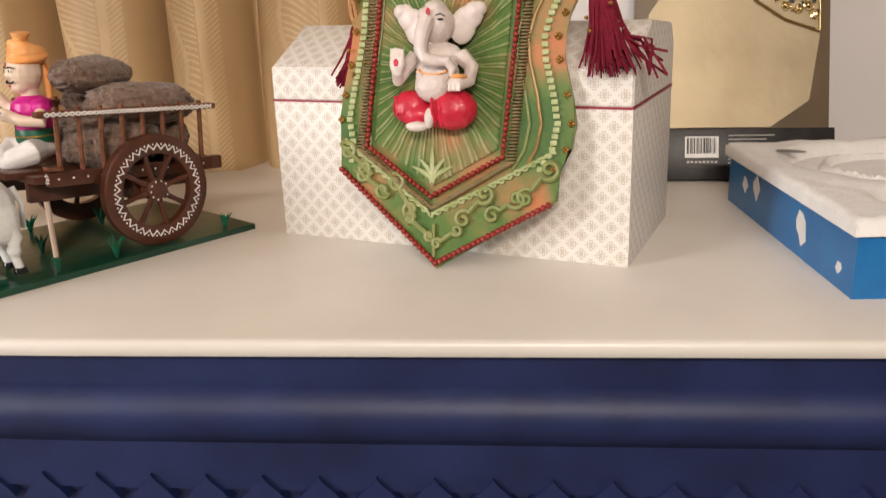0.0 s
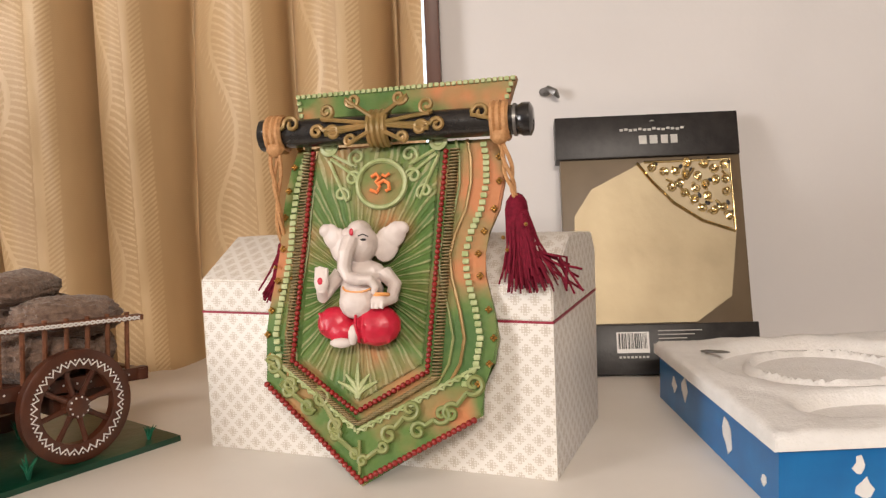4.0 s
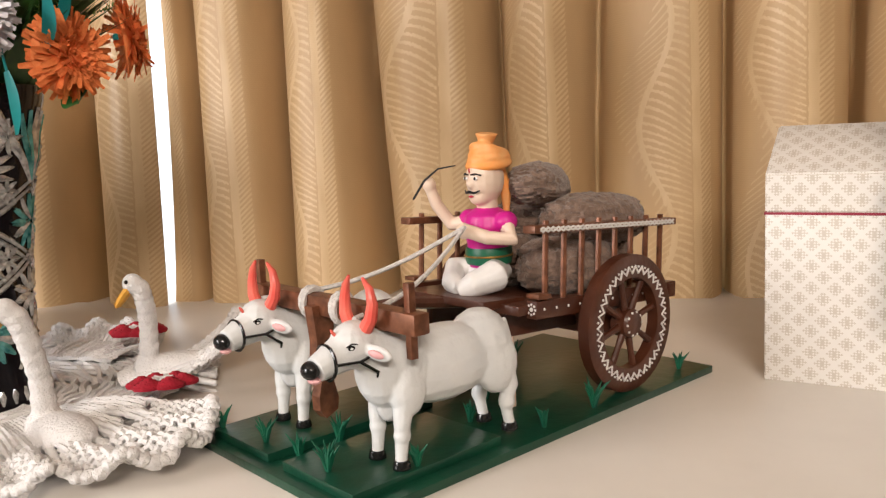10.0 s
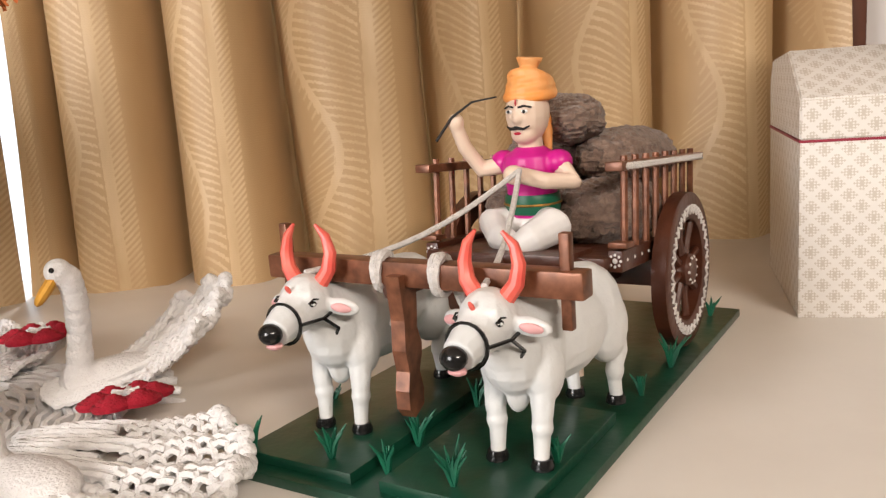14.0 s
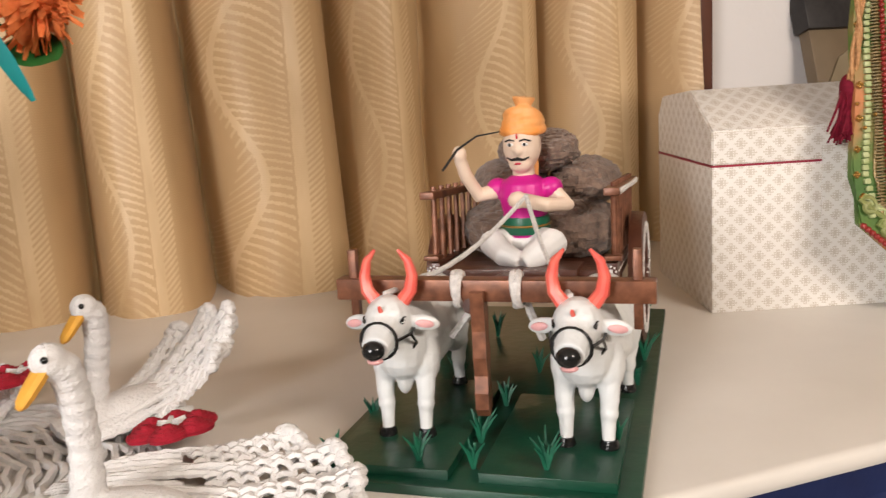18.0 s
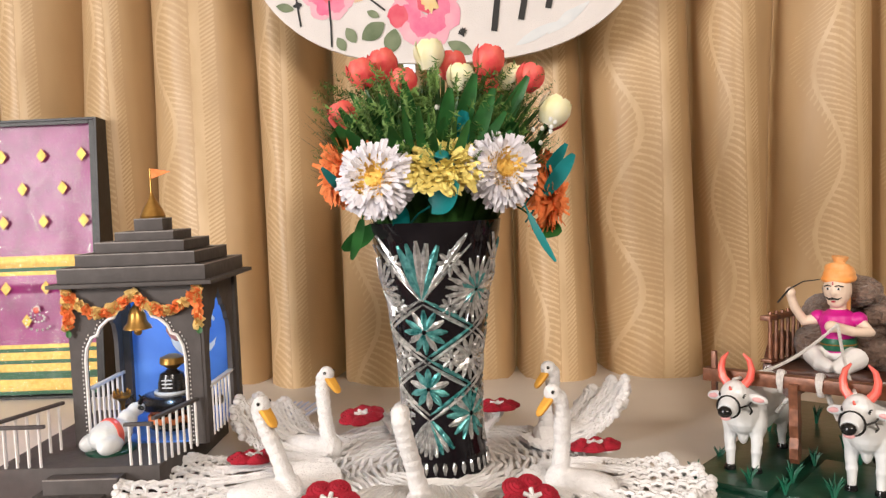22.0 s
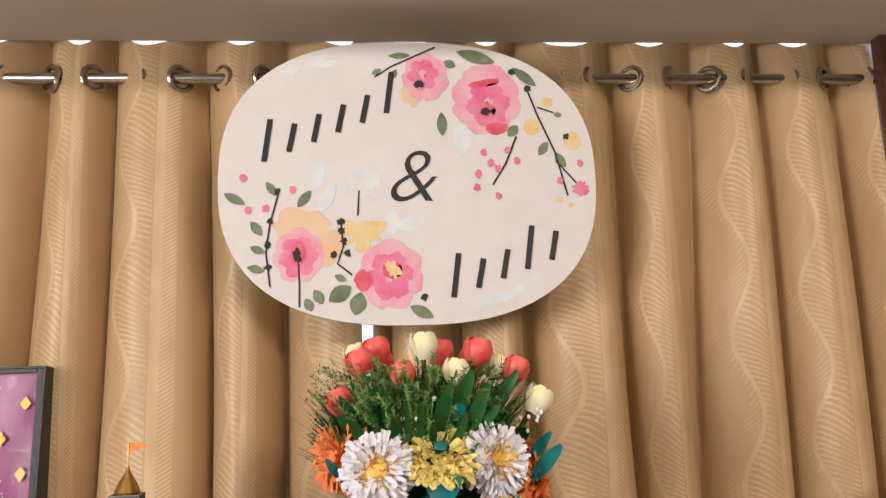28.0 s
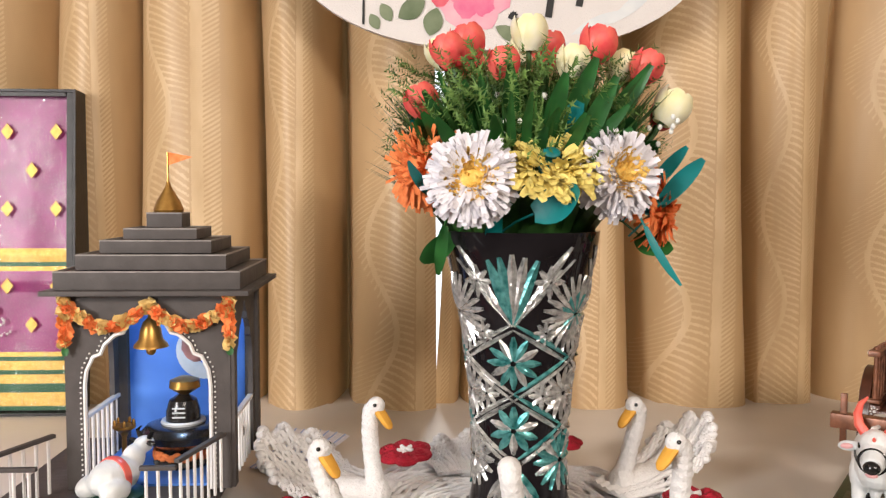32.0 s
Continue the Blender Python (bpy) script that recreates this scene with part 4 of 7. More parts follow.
    tube(bm, [(0.031 + 0.0072 * math.cos(a), 0.043, 0.034 + 0.0068 * math.sin(a)) for a in [k * math.pi / 6 for k in range(12)]], 0.0022, 6, mi=3, closed=True)
    ball(bm, (-0.034, 0.058, 0.0395), (0.0030, 0.004, 0.0010), 8, mi=1)
    bmesh.ops.transform(bm, matrix=pose(gx, gy + 0.003, 0.003) @ Matrix.Scale(0.93, 4), verts=bm.verts)
    part("idol", bm, ["idol", "idol_red", "ink", "turban"], t, "pearl white elephant-headed idol seated in crimson")
    # knotted cords with maroon tassels
    for nm, x, s, drop in (("left", q(628, 0)[0], -1, 0.098), ("right", q(1040, 0)[0], 1, 0.066)):
        bm = bmesh.new()
        for k in range(3):
            xx = x + (k - 1) * 0.006
            tube(bm, [(xx, y0 + 0.017 * math.sin(a), 0.014 + 0.018 * math.cos(a)) for a in [radians(v) for v in range(-160, 161, 20)]], 0.0036, 6)
        ball(bm, (x, y0 - 0.016, 0.022), (0.010, 0.010, 0.008), 10)
        for k in range(3):
            pts = [(x + s * (0.004 * (k - 1) * (1 - v) + (0.014 if s > 0 else 0.002) * v) + 0.0022 * math.sin(9 * v + 2.1 * k), y0 - 0.018 - drop * v, 0.020 - (0.012 if s > 0 else 0.030 * v) * v + 0.0025 * math.cos(9 * v + 2.1 * k)) for v in [i / 14 for i in range(15)]]
            tube(bm, pts, 0.0021, 6)
        part("cord", bm, "cord", t, "golden twisted cord")
        bm = bmesh.new()
        rnd = random.Random(5)
        hx, hy, hz = (x + s * 0.013, y0 - 0.018 - drop, 0.006) if s > 0 else (x + 0.001, y0 - 0.018 - drop, -0.012)
        ball(bm, (hx, hy - 0.003, hz), (0.0115, 0.017, 0.010), 12)
        for i in range(170):
            a = rnd.uniform(0, 2 * math.pi)
            R = rnd.uniform(0.3, 1) * (0.022 if s > 0 else 0.016)
            L = rnd.uniform(0.06, 0.085) if s > 0 else rnd.uniform(0.042, 0.056)
            ex = hx + R * math.cos(a) + s * rnd.uniform(0.0, 0.022) * (1.0 if s > 0 else 0.9)
            ez = max(-0.008 if s > 0 else -0.026, hz + R * math.sin(a) * 0.7)
            tube(bm, [(hx + 0.010 * math.cos(a), hy - 0.004, hz + 0.008 * math.sin(a)), ((hx + ex) / 2 + rnd.uniform(-1, 1) * 0.004, hy - L * 0.55, (hz + ez) / 2), (ex, hy - L, ez)], [0.0016, 0.0013, 0.0010], 4)
        if s > 0:
            for i in range(9):
                tube(bm, [(hx + 0.02, hy - 0.045, hz), (hx + 0.034 + rnd.uniform(0, 0.016), hy - 0.062 + rnd.uniform(-0.012, 0.012), hz + rnd.uniform(-0.01, 0.01)), (hx + 0.044 + rnd.uniform(0, 0.02), hy - 0.078 + rnd.uniform(-0.01, 0.02), hz + rnd.uniform(-0.01, 0.01))], 0.0014, 4)
        for k in range(3):
            ball(bm, (hx + rnd.uniform(-0.012, 0.012), hy - 0.02 - 0.012 * k, hz + 0.016), 0.0022, 6, mi=1)
        part("tassel", bm, ["tassel", "brass"], t, "maroon silk tassel")


scroll()


# ---- black carton with a gilt tray, leaning on the wall ----
def gilt_carton():
    tilt = math.degrees(math.atan2(0.105, 0.37))
    t = thing("display_carton", "black and bronze carton holding a gold cut-out platter", "carton", pose(0.250, 1.315, TOP + 0.001, 0, 0, -2) @ pose(0, 0, 0, -tilt, 0, 0) @ Matrix.Diagonal((0.885, 1, 1, 1)))
    W, H, D = 0.30, 0.385, 0.024
    bm = bmesh.new()
    box(bm, (W / 2, D / 2, H / 2), (W, D, H - 0.004), bevel=0.0015)
    part("carton", bm, "kraft", t, "bronze-toned carton")
    bm = bmesh.new()
    box(bm, (W / 2 - 0.004, D / 2 - 0.002, H - 0.030), (W + 0.006, D + 0.012, 0.066), bevel=0.002)
    part("top_band", bm, "black_card", t, "black top band")
    bm = bmesh.new()
    box(bm, (W / 2 + 0.004, D / 2 - 0.003, 0.036), (W + 0.004, D + 0.012, 0.072), bevel=0.002)
    part("bottom_band", bm, "black_card", t, "black bottom band")
    pl = [(0.012, 0.074), (0.21, 0.074), (0.268, 0.11), (0.283, 0.20), (0.283, 0.315), (0.14, 0.315), (0.05, 0.275), (0.020, 0.235)]
    bm = bmesh.new()
    slab(bm, pl, 0, 0.004, pose(0, -0.0005, 0, 90, 0, 0))
    part("platter", bm, "gold", t, "smooth gold platter", smooth=False)
    bm = bmesh.new()
    rnd = random.Random(2)
    # curved band with pierced foliage in the upper corner
    edge = [(0.128, 0.313), (0.150, 0.285), (0.185, 0.250), (0.230, 0.222), (0.282, 0.205)]
    tube(bm, [(x, -0.006, z) for x, z in edge], 0.0025, 6)
    tube(bm, [(x, -0.005, z) for x, z in ((0.140, 0.314), (0.282, 0.314), (0.282, 0.207))], 0.002, 6)
    spots = []
    for i in range(900):
        x, z = rnd.uniform(0.14, 0.278), rnd.uniform(0.212, 0.31)
        f = 0.313 - (x - 0.128) * 0.93 + 0.9 * (x - 0.128) * (x - 0.128) * 1.6
        if z > f + 0.008 and all((x - a) ** 2 + (z - b) ** 2 > 0.016 ** 2 for a, b in spots):
            spots.append((x, z))
    for i, (x, z) in enumerate(spots):
        pts = curl((x, z), 0.0075, rnd.uniform(0, 360), rnd.choice((-1.4, 1.4)), n=14, tail=(x + rnd.uniform(-0.013, 0.013), z + rnd.uniform(-0.013, 0.013)))
        tube(bm, [(p[0], -0.006, p[1]) for p in pts], 0.0021, 6)
    part("foliage_relief", bm, "gold_bright", t, "bright pierced foliage")
    bm = bmesh.new()
    for i, (x, z) in enumerate(spots):
        if i % 2 == 0:
            ball(bm, (x + 0.008, -0.0045, z + 0.006), (0.0045, 0.0006, 0.003), 8, m=pose(0, 0, 0, 0, rnd.uniform(0, 180), 0))
    part("pierced_holes", bm, "black_card", t, "dark pierced openings")
    bm = bmesh.new()
    for k, (x, w) in enumerate(((0.128, 0.016), (0.146, 0.016), (0.164, 0.014), (0.180, 0.014))):
        box(bm, (x + 0.012, -0.0084, H - 0.037), (w * 0.8, 0.0012, 0.013))
    for k in range(14):
        box(bm, (0.105 + k * 0.0078, -0.0084, H - 0.021 + 0.001 * math.sin(k * 2)), (0.0055, 0.0012, 0.0035))
    lathe(bm, [(0.004, 0.0), (0.004, 0.001)], (0, 0, 0), 12)
    bmesh.ops.translate(bm, vec=(0.157, -0.0085, H - 0.009), verts=bm.verts[-24:])
    part("printed_line", bm, "print_grey", t, "pale printed bars", smooth=False)
    bm = bmesh.new()
    box(bm, (0.104, -0.0095, 0.046), (0.052, 0.0012, 0.030))
    part("barcode_label", bm, "white_paint", t, "white label", smooth=False)
    bm = bmesh.new()
    x = 0.081
    while x < 0.127:
        w0 = rnd.choice((0.0007, 0.0012, 0.0018))
        box(bm, (x, -0.0103, 0.048), (w0, 0.0006, 0.022))
        x += w0 + rnd.choice((0.0009, 0.0014))
    part("barcode", bm, "ink", t, smooth=False)
    bm = bmesh.new()
    for k in range(8):
        box(bm, (0.180 - 0.006 * (k % 3), -0.0095, 0.062 - k * 0.0055), (0.07 - 0.012 * (k % 3), 0.0008, 0.0013))
    for k in range(8):
        box(bm, (0.083 + k * 0.0062, -0.0095, 0.025), (0.004, 0.0008, 0.003))
    part("small_print", bm, "print_grey", t, smooth=False)


gilt_carton()


# ---- blue carton with a moulded white foam tray ----
def foam_pack():
    t = thing("foam_tray_pack", "open blue carton with a white foam tray of resin pieces", "carton", pose(0.376, 0.835, TOP, 0, 0, 3.3))
    W, D, H = 0.46, 0.366, 0.058
    bm = bmesh.new()
    th = 0.003
    for c, s in (((W / 2, th / 2, H / 2), (W, th, H)), ((W / 2, D - th / 2, H / 2), (W, th, H)), ((th / 2, D / 2, H / 2), (th, D - 2 * th, H)), ((W - th / 2, D / 2, H / 2), (th, D - 2 * th, H)), ((W / 2, D / 2, 0.002), (W - 2 * th, D - 2 * th, 0.004))):
        box(bm, c, s)
        part("carton_panel", bm, "blue_card", t, "torn blue carton panel", smooth=False)
        bm = bmesh.new()
    bm.free()
    bm = bmesh.new()
    rnd = random.Random(4)
    for (u, v, s, side) in ((0.12, 0.032, 0.016, 0), (0.26, 0.04, 0.013, 0), (0.03, 0.02, 0.006, 0), (0.30, 0.035, 0.010, 0), (0.07, 0.042, 0.007, 1), (0.11, 0.041, 0.007, 1), (0.075, 0.02, 0.009, 1), (0.15, 0.012, 0.018, 1)):
        poly = [(s * rnd.uniform(0.5, 1.1) * math.cos(k * 0.7), s * rnd.uniform(0.6, 1.3) * math.sin(k * 0.7)) for k in range(9)]
        m = pose(-0.0006, u, v, 90, 0, -90) if side == 0 else pose(u, -0.0006, v, 90, 0, 0)
        slab(bm, poly, -0.0002, 0.0006, m)
        part("torn_patch", bm, "white_paint", t, "white torn patch", smooth=False)
        bm = bmesh.new()
    bm.free()
    # foam: a height field with hollows and a ring
    bm = bmesh.new()
    nx, ny = 92, 74
    g = []
    for i in range(nx + 1):
        row = []
        for j in range(ny + 1):
            x, y = -0.006 + (W + 0.012) * i / nx, -0.006 + (D + 0.012) * j / ny
            z = H + 0.016
            r = math.hypot((x - 0.155) / 1.1, y - 0.245)
            z -= 0.030 * (1 / (1 + math.exp((r - 0.108) / 0.003)))
            z += 0.024 * math.exp(-((r - 0.074) / 0.009) ** 2)
            z -= 0.012 * (1 / (1 + math.exp((r - 0.060) / 0.003)))
            e = math.hypot((x - 0.13) / 1.9, (y - 0.075))
            z -= 0.036 * (1 / (1 + math.exp((e - 0.037) / 0.003)))
            z += 0.0022 * noise.noise(Vector((x * 30, y * 30, 1.7))) + 0.0008 * noise.noise(Vector((x * 120, y * 120, 0)))
            b = min(x + 0.006, W + 0.006 - x, y + 0.006, D + 0.006 - y)
            if b < 0.004:
                z -= 0.004 * (1 - b / 0.004)
            row.append(bm.verts.new((x, y, z)))
        g.append(row)
    for i in range(nx):
        for j in range(ny):
            bm.faces.new((g[i][j], g[i + 1][j], g[i + 1][j + 1], g[i][j + 1]))
    rim = [g[i][0] for i in range(nx + 1)] + [g[nx][j] for j in range(1, ny + 1)] + [g[i][ny] for i in range(nx - 1, -1, -1)] + [g[0][j] for j in range(ny - 1, 0, -1)]
    low = [bm.verts.new((v.co.x, v.co.y, H + 0.0005)) for v in rim]
    for i in range(len(rim)):
        j = (i + 1) % len(rim)
        bm.faces.new((rim[i], low[i], low[j], rim[j]))
    bm.faces.new(list(reversed(low)))
    bmesh.ops.recalc_face_normals(bm, faces=bm.faces)
    part("foam_tray", bm, "foam", t, "white moulded foam tray", sharp=60)
    bm = bmesh.new()
    for i in range(22):
        a, r = rnd.uniform(0, 6.28), 0.05 * math.sqrt(rnd.random())
        ball(bm, (0.155 + 1.1 * r * math.cos(a), 0.245 + r * math.sin(a), H - 0.020 + rnd.uniform(0, 0.014)), (rnd.uniform(0.008, 0.014), rnd.uniform(0.006, 0.010), rnd.uniform(0.004, 0.007)), 8)
    part("resin_pieces", bm, "biscuit", t, "brown resin pieces")
    for (x, y, a, L) in ((0.046, 0.290, -25, 0.018), (0.290, 0.215, 70, 0.016), (0.300, 0.27, 20, 0.014)):
        bm = bmesh.new()
        ball(bm, (x, y, H + 0.018), (L, 0.007, 0.0016), 10, m=pose(0, 0, 0, 0, 0, a))
        part("leaf_spoon", bm, "metal_grey", t, "dull grey spoon")


foam_pack()


# ---- bullock cart model on its green board ----
def cart_model():
    t = thing("bullock_cart_model", "painted toy bullock cart with driver on a green board", "figurine", pose(-0.668, 0.853, TOP, 0, 0, -36))
    W, L = 0.219, 0.435
    bm = bmesh.new()
    box(bm, (W / 2, L / 2, 0.0035), (W, L, 0.007), bevel=0.001)
    part("base_board", bm, "board", t, "dark green glossy board")
    for x0, x1, y0, y1 in ((0.012, 0.098, 0.010, 0.175), (0.118, 0.205, 0.010, 0.150)):
        bm = bmesh.new()
        box(bm, ((x0 + x1) / 2, (y0 + y1) / 2, 0.0105), (x1 - x0, y1 - y0, 0.007), bevel=0.0008)
        part("raised_board", bm, "board", t)
    G = 0.014

    def tuft(x, y, z, s, seed):
        rnd = random.Random(seed)
        bm = bmesh.new()
        for i in range(11):
            a, lean = rnd.uniform(0, 6.28), rnd.uniform(0.1, 0.6)
            h = s * rnd.uniform(0.7, 1.1)
            tube(bm, [(x, y, z - 0.001), (x + lean * h * 0.4 * math.cos(a), y + lean * h * 0.4 * math.sin(a), z + h * 0.6), (x + lean * h * math.cos(a), y + lean * h * math.sin(a), z + h)], [0.0016, 0.0014, 0.0003], 4)
        part("grass_tuft", bm, "tuft", t)

    spots = ((0.018, 0.015, G), (0.075, 0.022, G), (0.105, 0.07, 0.007), (0.012, 0.10, 0.007), (0.11, 0.03, 0.007), (0.16, 0.022, G), (0.2, 0.07, G), (0.108, 0.14, 0.007), (0.06, 0.18, 0.007), (0.205, 0.20, 0.007), (0.12, 0.22, 0.007), (0.207, 0.262, 0.007), (0.20, 0.405, 0.007), (0.02, 0.25, 0.007), (0.06, 0.32, 0.007), (0.15, 0.17, 0.007))
    for i, (x, y, z) in enumerate(spots):
        tuft(x, y, z, 0.016 + 0.004 * (i % 3), i)

    def bull(cx, turn, seed):
        """One mesh: white painted body, coral horns, black muzzle and halter."""
        bm = bmesh.new()
        ball(bm, (0, 0.085, 0.078), (0.027, 0.052, 0.029))
        ball(bm, (0, 0.125, 0.082), (0.026, 0.026, 0.030))
        ball(bm, (0, 0.048, 0.083), (0.023, 0.026, 0.030))
        ball(bm, (0, 0.055, 0.108), (0.012, 0.018, 0.013))
        tube(bm, [(0, 0.05, 0.09), (0, 0.030, 0.096), (0, 0.014, 0.104)], [0.025, 0.018, 0.015], 12)
        tube(bm, [(0, 0.026, 0.076), (0, 0.034, 0.062), (0, 0.046, 0.054)], [0.006, 0.008, 0.005], 8)
        ball(bm, (0, 0.010, 0.106), (0.0160, 0.018, 0.017))
        ball(bm, (0, 0.034, 0.084), (0.0195, 0.022, 0.028))
        tube(bm, [(0, 0.006, 0.104), (0, -0.010, 0.099), (0, -0.021, 0.095)], [0.0145, 0.0112, 0.0092], 12)
        for sx in (-1, 1):
            tube(bm, [(sx * 0.014, 0.040, 0.070), (sx * 0.015, 0.036, 0.046), (sx * 0.014, 0.036, 0.036), (sx * 0.014, 0.034, 0.018)], [0.009, 0.0064, 0.0054, 0.0044], 10)
            tube(bm, [(sx * 0.015, 0.132, 0.072), (sx * 0.016, 0.140, 0.050), (sx * 0.015, 0.136, 0.036), (sx * 0.015, 0.140, 0.018)], [0.010, 0.0074, 0.0050, 0.0044], 10)
            ball(bm, (sx * 0.0225, 0.014, 0.103), (0.012, 0.0035, 0.0055), m=pose(0, 0, 0, 0, sx * 12, sx * 20))
        for sx in (-1, 1):
            ball(bm, (sx * 0.0135, 0.129, 0.070), (0.0135, 0.020, 0.024))
            ball(bm, (sx * 0.0135, 0.043, 0.070), (0.0115, 0.015, 0.021))
            ball(bm, (sx * 0.0145, 0.036, 0.038), (0.0064, 0.0066, 0.0070))
            ball(bm, (sx * 0.0155, 0.137, 0.038), (0.0062, 0.0072, 0.0080))
        ball(bm, (0, 0.038, 0.058), (0.006, 0.012, 0.014))
        tube(bm, [(0, 0.150, 0.098), (0, 0.157, 0.080), (0, 0.155, 0.055)], [0.004, 0.003, 0.003], 6)
        bm = melt(bm, 0.0011, 5)
        for sx in (-1, 1):
            tube(bm, [(sx * 0.009, 0.014, 0.117), (sx * 0.0150, 0.015, 0.125), (sx * 0.0165, 0.016, 0.135), (sx * 0.0140, 0.016, 0.145), (sx * 0.0080, 0.015, 0.152)], [0.0050, 0.0046, 0.0039, 0.0029, 0.0010], 10, mi=1)
            ball(bm, (sx * 0.0128, 0.000, 0.1075), (0.0016, 0.0029, 0.0018), 8, mi=2)
            ball(bm, (sx * 0.0136, -0.0006, 0.1074), (0.0012, 0.0014, 0.0010), 8, mi=0)
            tube(bm, [(sx * 0.0128, -0.004, 0.1085), (sx * 0.0136, 0.0, 0.1105), (sx * 0.0138, 0.004, 0.1095)], 0.0006, 5, mi=2)
            ball(bm, (sx * 0.0245, 0.0108, 0.103), (0.0065, 0.0016, 0.0028), 8, m=pose(0, 0, 0, 0, sx * 12, sx * 20), mi=3)
            for yy in (0.034, 0.140):
                lathe(bm, [(0.0066, 0.0), (0.0068, 0.002), (0.0054, 0.006)], (sx * 0.0145, yy, 0.0145), 10, mi=2)
            tube(bm, [(sx * 0.0118, -0.012, 0.098), (sx * 0.0165, 0.004, 0.098), (sx * 0.0175, 0.014, 0.101)], 0.0011, 5, mi=2)
            tube(bm, [(sx * 0.0165, 0.004, 0.098), (sx * 0.016, 0.018, 0.088), (sx * 0.006, 0.022, 0.075)], 0.0011, 5, mi=2)
        ball(bm, (0, -0.0250, 0.0955), (0.0076, 0.0062, 0.0064), 12, mi=2)
        tube(bm, [(0.0122 * math.cos(a), -0.0125, 0.0980 + 0.0120 * math.sin(a)) for a in [k * math.pi / 9 for k in range(18)]], 0.0012, 5, mi=2, closed=True)
        ball(bm, (0, -0.0225, 0.0880), (0.0055, 0.0042, 0.0024), 8, mi=3)
        ball(bm, (0, -0.0055, 0.1165), (0.0016, 0.0012, 0.004), 8, m=pose(0, 0, 0, 35, 0, 0), mi=1)
        part("bull", bm, ["bull_white", "horn", "eye", "pink"], t, "white painted bull with coral horns").matrix_basis = pose(cx, 0.026, 0.0, 0, 0, turn)

    bull(0.056, 3, 1)
    bull(0.180, -2, 2)

    # yoke, pins, shaft and carved post
    yz, yb = 0.122, 0.058
    bm = bmesh.new()
    box(bm, (0.120, yb, yz), (0.215, 0.014, 0.015), bevel=0.0018)
    part("yoke", bm, "copper", t, "copper-brushed yoke beam")
    for x in (0.024, 0.216):
        bm = bmesh.new()
        box(bm, (x, yb, yz + 0.001), (0.006, 0.006, 0.052), bevel=0.001)
        part("yoke_pin", bm, "copper", t)
    bm = bmesh.new()
    slab(bm, [(-0.014, 0.004), (0.014, 0.004), (0.013, -0.014), (0.010, -0.026), (0.016, -0.036), (0.015, -0.042), (0.009, -0.050), (0.014, -0.062), (0.012, -0.070), (-0.004, -0.074), (-0.012, -0.068), (-0.012, -0.058), (-0.008, -0.048), (-0.012, -0.036), (-0.010, -0.02)], -0.006, 0.006, pose(0.113, yb - 0.004, yz - 0.004, 90, 0, 96) @ Matrix.Diagonal((0.72, 1.12, 0.75, 1)))
    part("carved_post", bm, "copper", t, "notched brown post", smooth=False)
    bm = bmesh.new()
    tube(bm, [(0.108, 0.05, yz - 0.010), (0.108, 0.14, 0.108), (0.108, 0.25, 0.09)], 0.0055, 8)
    part("shaft", bm, "cart_wood", t)
    bm = bmesh.new()
    for x in (0.098, 0.138):
        pts = [(x + 0.0022 * math.sin(k * 0.35), yb + 0.0095 * math.cos(k * 0.5), yz + 0.0105 * math.sin(k * 0.5)) for k in range(26)]
        tube(bm, pts, 0.0030, 6)
        tube(bm, [(x, yb + 0.008, yz + 0.006), (x + 0.006, yb + 0.012, yz - 0.018), (x + (0.012 if x > 0.1 else -0.012), yb + 0.022, yz - 0.04)], 0.003, 6)
    part("yoke_rope", bm, "rope", t, "white cotton rope on the yoke")
    bm = bmesh.new()
    hand = Vector((0.118, 0.204, 0.164))
    for x, y, z in ((0.052, 0.041, 0.122), (0.176, 0.041, 0.122)):
        e = Vector((x, y, z))
        pts = [hand.lerp(e, k / 10) - Vector((0, 0, 0.012 * math.sin(math.pi * k / 10))) for k in range(11)]
        tube(bm, pts, 0.0020, 6)
        part("rein", bm, "rope", t, "white cotton rein")
        bm = bmesh.new()
    bm.free()

    # cart bed
    bz = 0.090
    bm = bmesh.new()
    box(bm, (0.108, 0.300, bz), (0.146, 0.20, 0.008), bevel=0.001)
    part("bed", bm, "cart_wood", t, "brown plank bed")
    for x in (0.032, 0.184):
        bm = bmesh.new()
        box(bm, (x, 0.315, bz + 0.0005), (0.011, 0.205, 0.015), bevel=0.001)
        part("side_beam", bm, "cart_wood", t)
        bm = bmesh.new()
        s = -1 if x < 0.1 else 1
        for k in range(13):
            ball(bm, (x + s * 0.0056, 0.222 + 0.0155 * k, bz + 0.001), (0.0008, 0.0013, 0.0013), 6)
        for k in range(8):
            a = k * math.pi / 4
            ball(bm, (x + 0.0042 * math.cos(a), 0.2121, bz + 0.001 + 0.0042 * math.sin(a)), (0.0011, 0.0008, 0.0011), 6)
        ball(bm, (x, 0.2121, bz + 0.001), (0.002, 0.0008, 0.002), 6)
        part("painted_dots", bm, "white_paint", t, "white painted dots")
    bm = bmesh.new()
    box(bm, (0.108, 0.205, bz + 0.004), (0.105, 0.05, 0.007), bevel=0.001)
    part("driver_seat", bm, "cart_wood", t)
    for x in (0.066, 0.15):
        bm = bmesh.new()
        box(bm, (x, 0.30, bz - 0.016), (0.009, 0.19, 0.022), bevel=0.001)
        part("chassis_beam", bm, "cart_wood", t)
    bm = bmesh.new()
    box(bm, (0.108, 0.32, 0.069), (0.15, 0.030, 0.024), bevel=0.003)
    part("axle", bm, "cart_wood", t)
    bm = bmesh.new()
